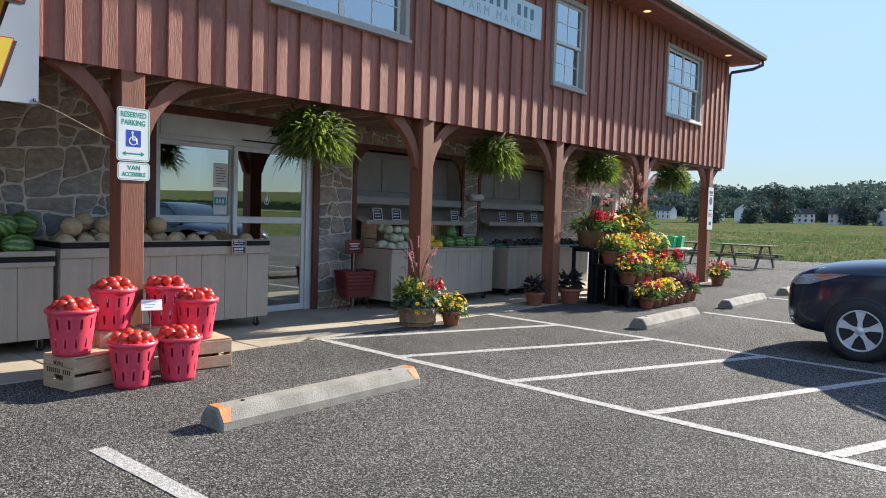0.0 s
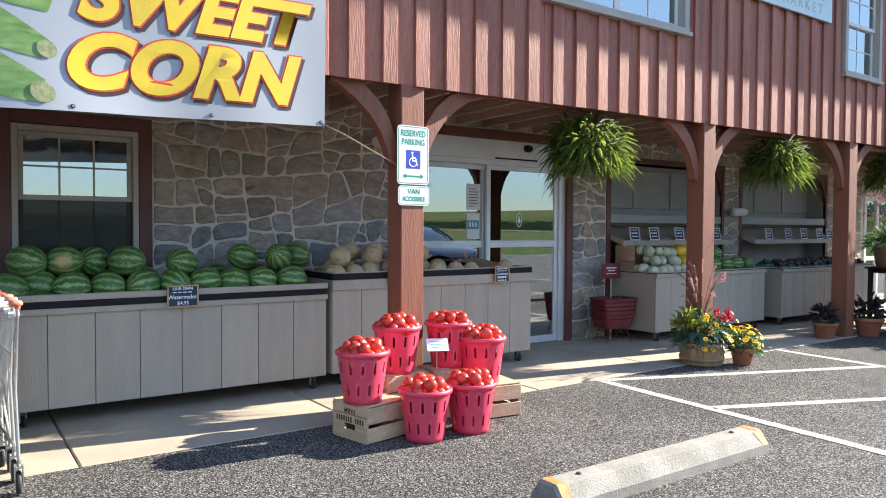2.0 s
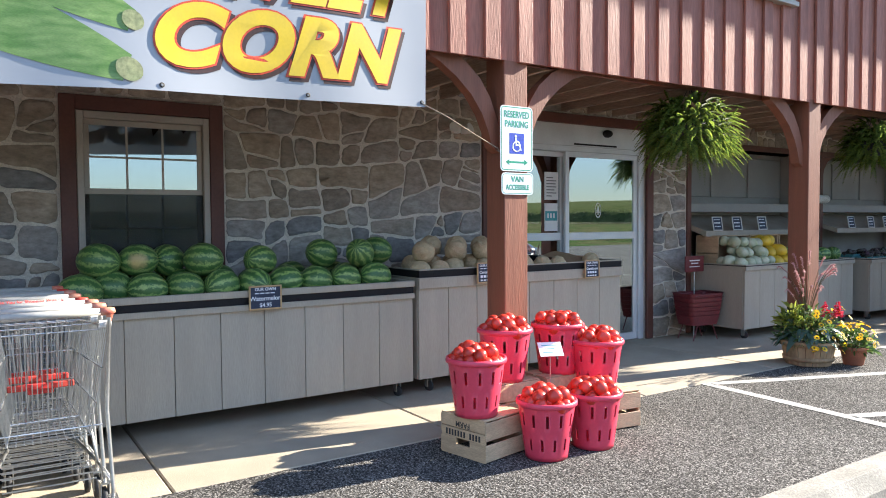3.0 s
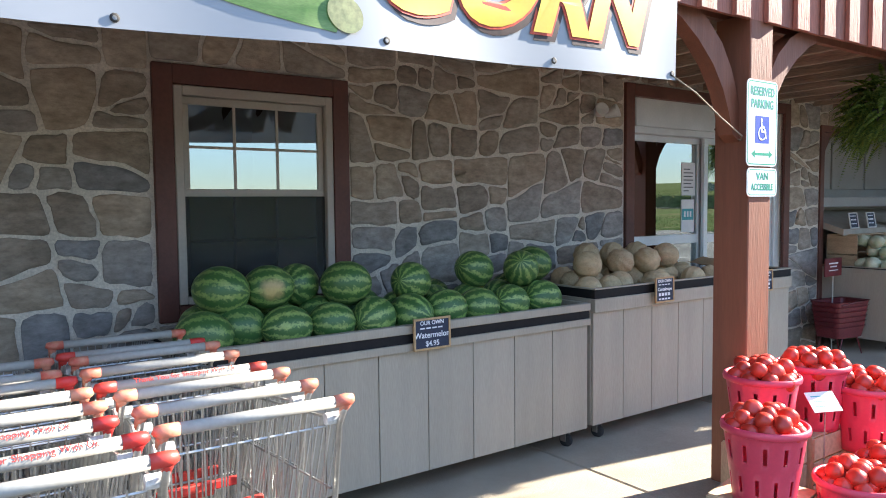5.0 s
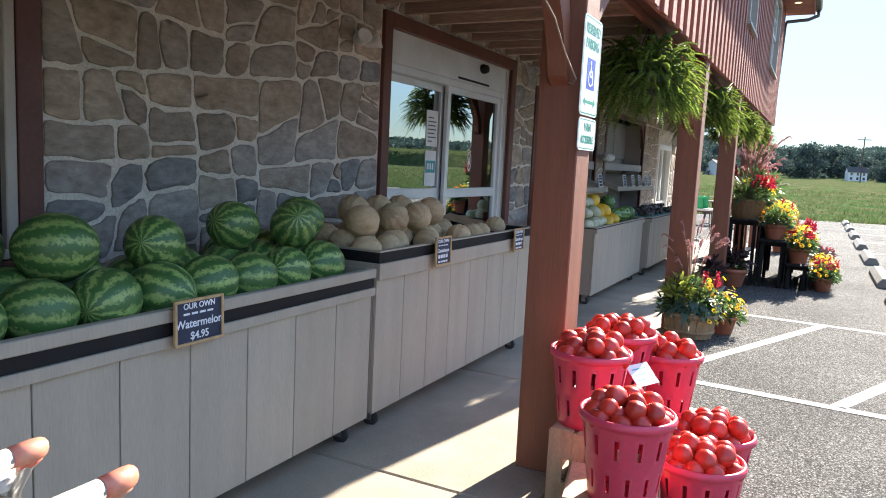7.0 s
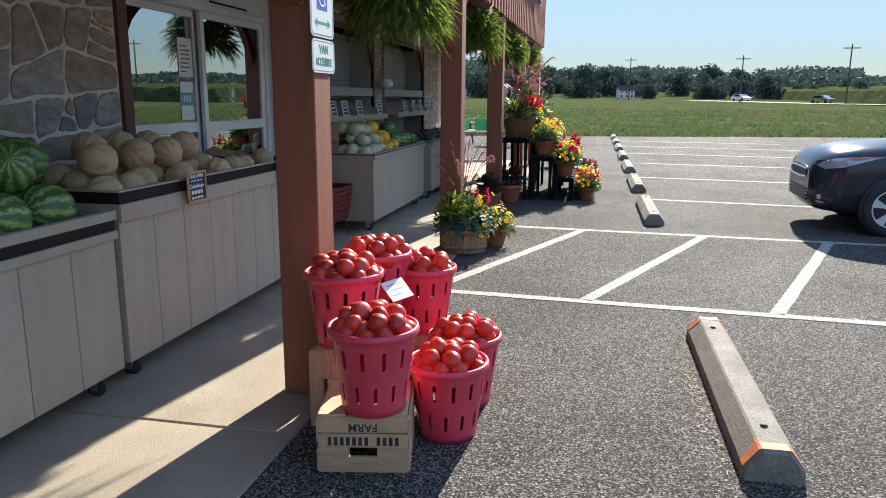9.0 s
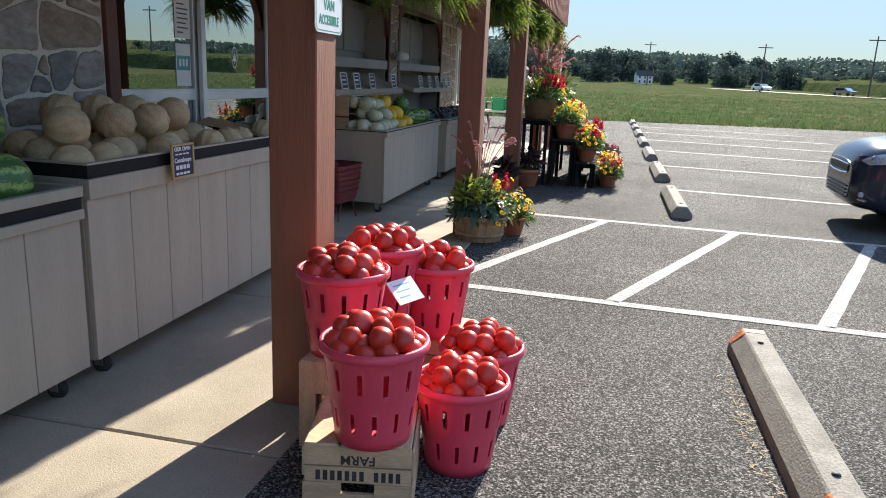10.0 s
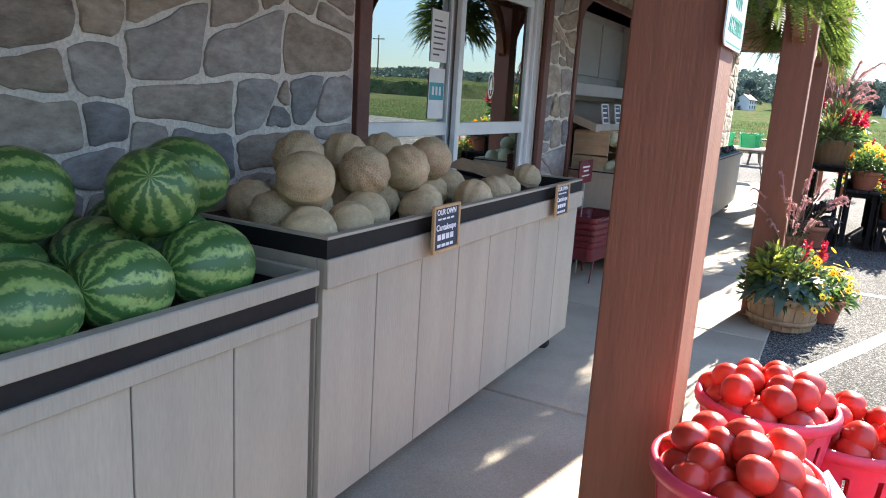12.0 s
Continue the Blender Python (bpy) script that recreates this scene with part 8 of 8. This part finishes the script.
M["housewall"] = mat("white_siding", (0.66, 0.66, 0.64), (0.6, 0.6, 0.58), rough=0.6, bump=0.05)


def house(m, w=9, d=7, h=5.2):
    t = thing("house", "white gabled farmhouse among far trees", "house", m, "far houses")
    bm = bmesh.new(); prism(bm, [(-d / 2, -0.5), (d / 2, -0.5), (d / 2, h), (0, h + 2.4), (-d / 2, h)], w, Matrix(((0, 0, 1, -w / 2), (1, 0, 0, 0), (0, 1, 0, 0), (0, 0, 0, 1)))); part("wall", bm, M["housewall"], t)
    bm = bmesh.new()
    for s in (-1, 1):
        prism(bm, [(s * (d / 2 + 0.4), h - 0.2), (0, h + 2.6), (0, h + 2.42), (s * (d / 2 + 0.4), h - 0.4)][::s], w + 0.8, Matrix(((0, 0, 1, -w / 2 - 0.4), (1, 0, 0, 0), (0, 1, 0, 0), (0, 0, 0, 1))))
    r = part("roof", bm, M["roof"], t, "grey roof")
    part("chimney", boxes((w * 0.2, w * 0.2 + 0.7, -0.3, 0.4, h + 1.8, h + 3.6)), M["terracotta"], r)
    for k in range(3):
        for z in (0.9, 3.2):
            x = -w / 2 + (k + 0.5) * w / 3
            win2 = part("window", boxes((x - 0.55, x + 0.55, -d / 2 - 0.06, -d / 2 - 0.001, z, z + 1.4)), M["carglass"], t, "dark window")
            part("window_frame", boxes((x - 0.65, x - 0.551, -d / 2 - 0.08, -d / 2 - 0.001, z - 0.1, z + 1.5), (x + 0.551, x + 0.65, -d / 2 - 0.08, -d / 2 - 0.001, z - 0.1, z + 1.5)), M["white"], win2)
    return t


h0 = house(spot(2, 186, rise(2, 186), 12, 0.42))
for x, y, a, s in ((-62, 172, -20, 1.13), (-43, 176, 30, 1.01), (-35, 172, 10, 1.07), (-73, 171, -8, 1.01), (-52, 166, 65, 1.19), (-27, 178, 75, 1.07), (-84, 176, 20, 1.07)):
    copy_thing(h0, spot(x, y, rise(x, y), a, s))


def pole(x, y, h):
    t = thing("utility_pole", "weathered wooden utility pole with a crossarm", "utility pole", Matrix.Translation((x, y, rise(x, y))), "utility poles")
    bm = bmesh.new(); tube(bm, [(0, 0, -0.5), (0, 0, h)], [0.14, 0.09], 8); part("shaft", bm, M["bark"], t)
    part("crossarm", boxes((-1.2, 1.2, -0.06, 0.06, h - 0.7, h - 0.55)), M["bark"], t)


for x, y, h in ((33, 124, 9), (20, 138, 8), (2, 165, 9), (62, 108, 9.5)):
    pole(x, y, h)


def far_car(m, material, label):
    t = thing("car", label, "car", m, "far cars")
    bm = bmesh.new(); prism(bm, [(-2.2, 0.3), (2.2, 0.3), (2.2, 0.85), (1.3, 0.98), (0.6, 1.5), (-1.3, 1.52), (-2.0, 1.0), (-2.2, 0.9)], 1.75, Matrix(((1, 0, 0, 0), (0, 0, 1, -0.87), (0, 1, 0, 0), (0, 0, 0, 1)))); part("body", bm, material, t)
    for s in (-1, 1):
        part("side_window", boxes((-1.25, 0.5, s * 0.876, s * 0.885, 1.0, 1.42)), M["carglass"], t)
        for x in (-1.35, 1.35):
            bm = bmesh.new(); lathe(bm, [(0.0005, 0.0), (0.34, 0.0), (0.34, -0.2)], 16, Matrix.Translation((x, s * 0.9, 0.34)) @ Matrix.Rotation(radians(-90 * s), 4, "X")); part("wheel", bm, M["rubber"], t)


far_car(Matrix.Translation((20, 137, rise(20, 137) + 0.1)) @ Matrix.Rotation(radians(-62), 4, "Z") @ Matrix.Scale(0.8, 4), M["whitenylon"], "small white car on the far road")
far_car(Matrix.Translation((29, 122, rise(29, 122) + 0.1)) @ Matrix.Rotation(radians(-50), 4, "Z") @ Matrix.Scale(0.78, 4), M["chrome"], "small silver car on the far road")
far_car(Matrix.Translation((44, 104, rise(44, 104) + 0.1)) @ Matrix.Rotation(radians(-40), 4, "Z") @ Matrix.Scale(0.78, 4), M["carpaint"], "small dark car on the far road")

# ---- stones of the front wall ----
rest = bmesh.new()
count = 0
for outline, near in STONES:
    if near and count < 300:
        bm = bmesh.new()
        stone_mesh(bm, outline, srnd, WALL)
        low = sum(p[1] for p in outline) / len(outline) < 1.5
        part("stone", bm, M["slatestone" if srnd.random() < (0.6 if low else 0.15) else "stone"], front)
        count += 1
    else:
        stone_mesh(rest, outline, srnd, WALL)
tagged(part("stone_rest", rest, M["stone_joined"], front, "brown and grey rubble stones"), kind="stuff")
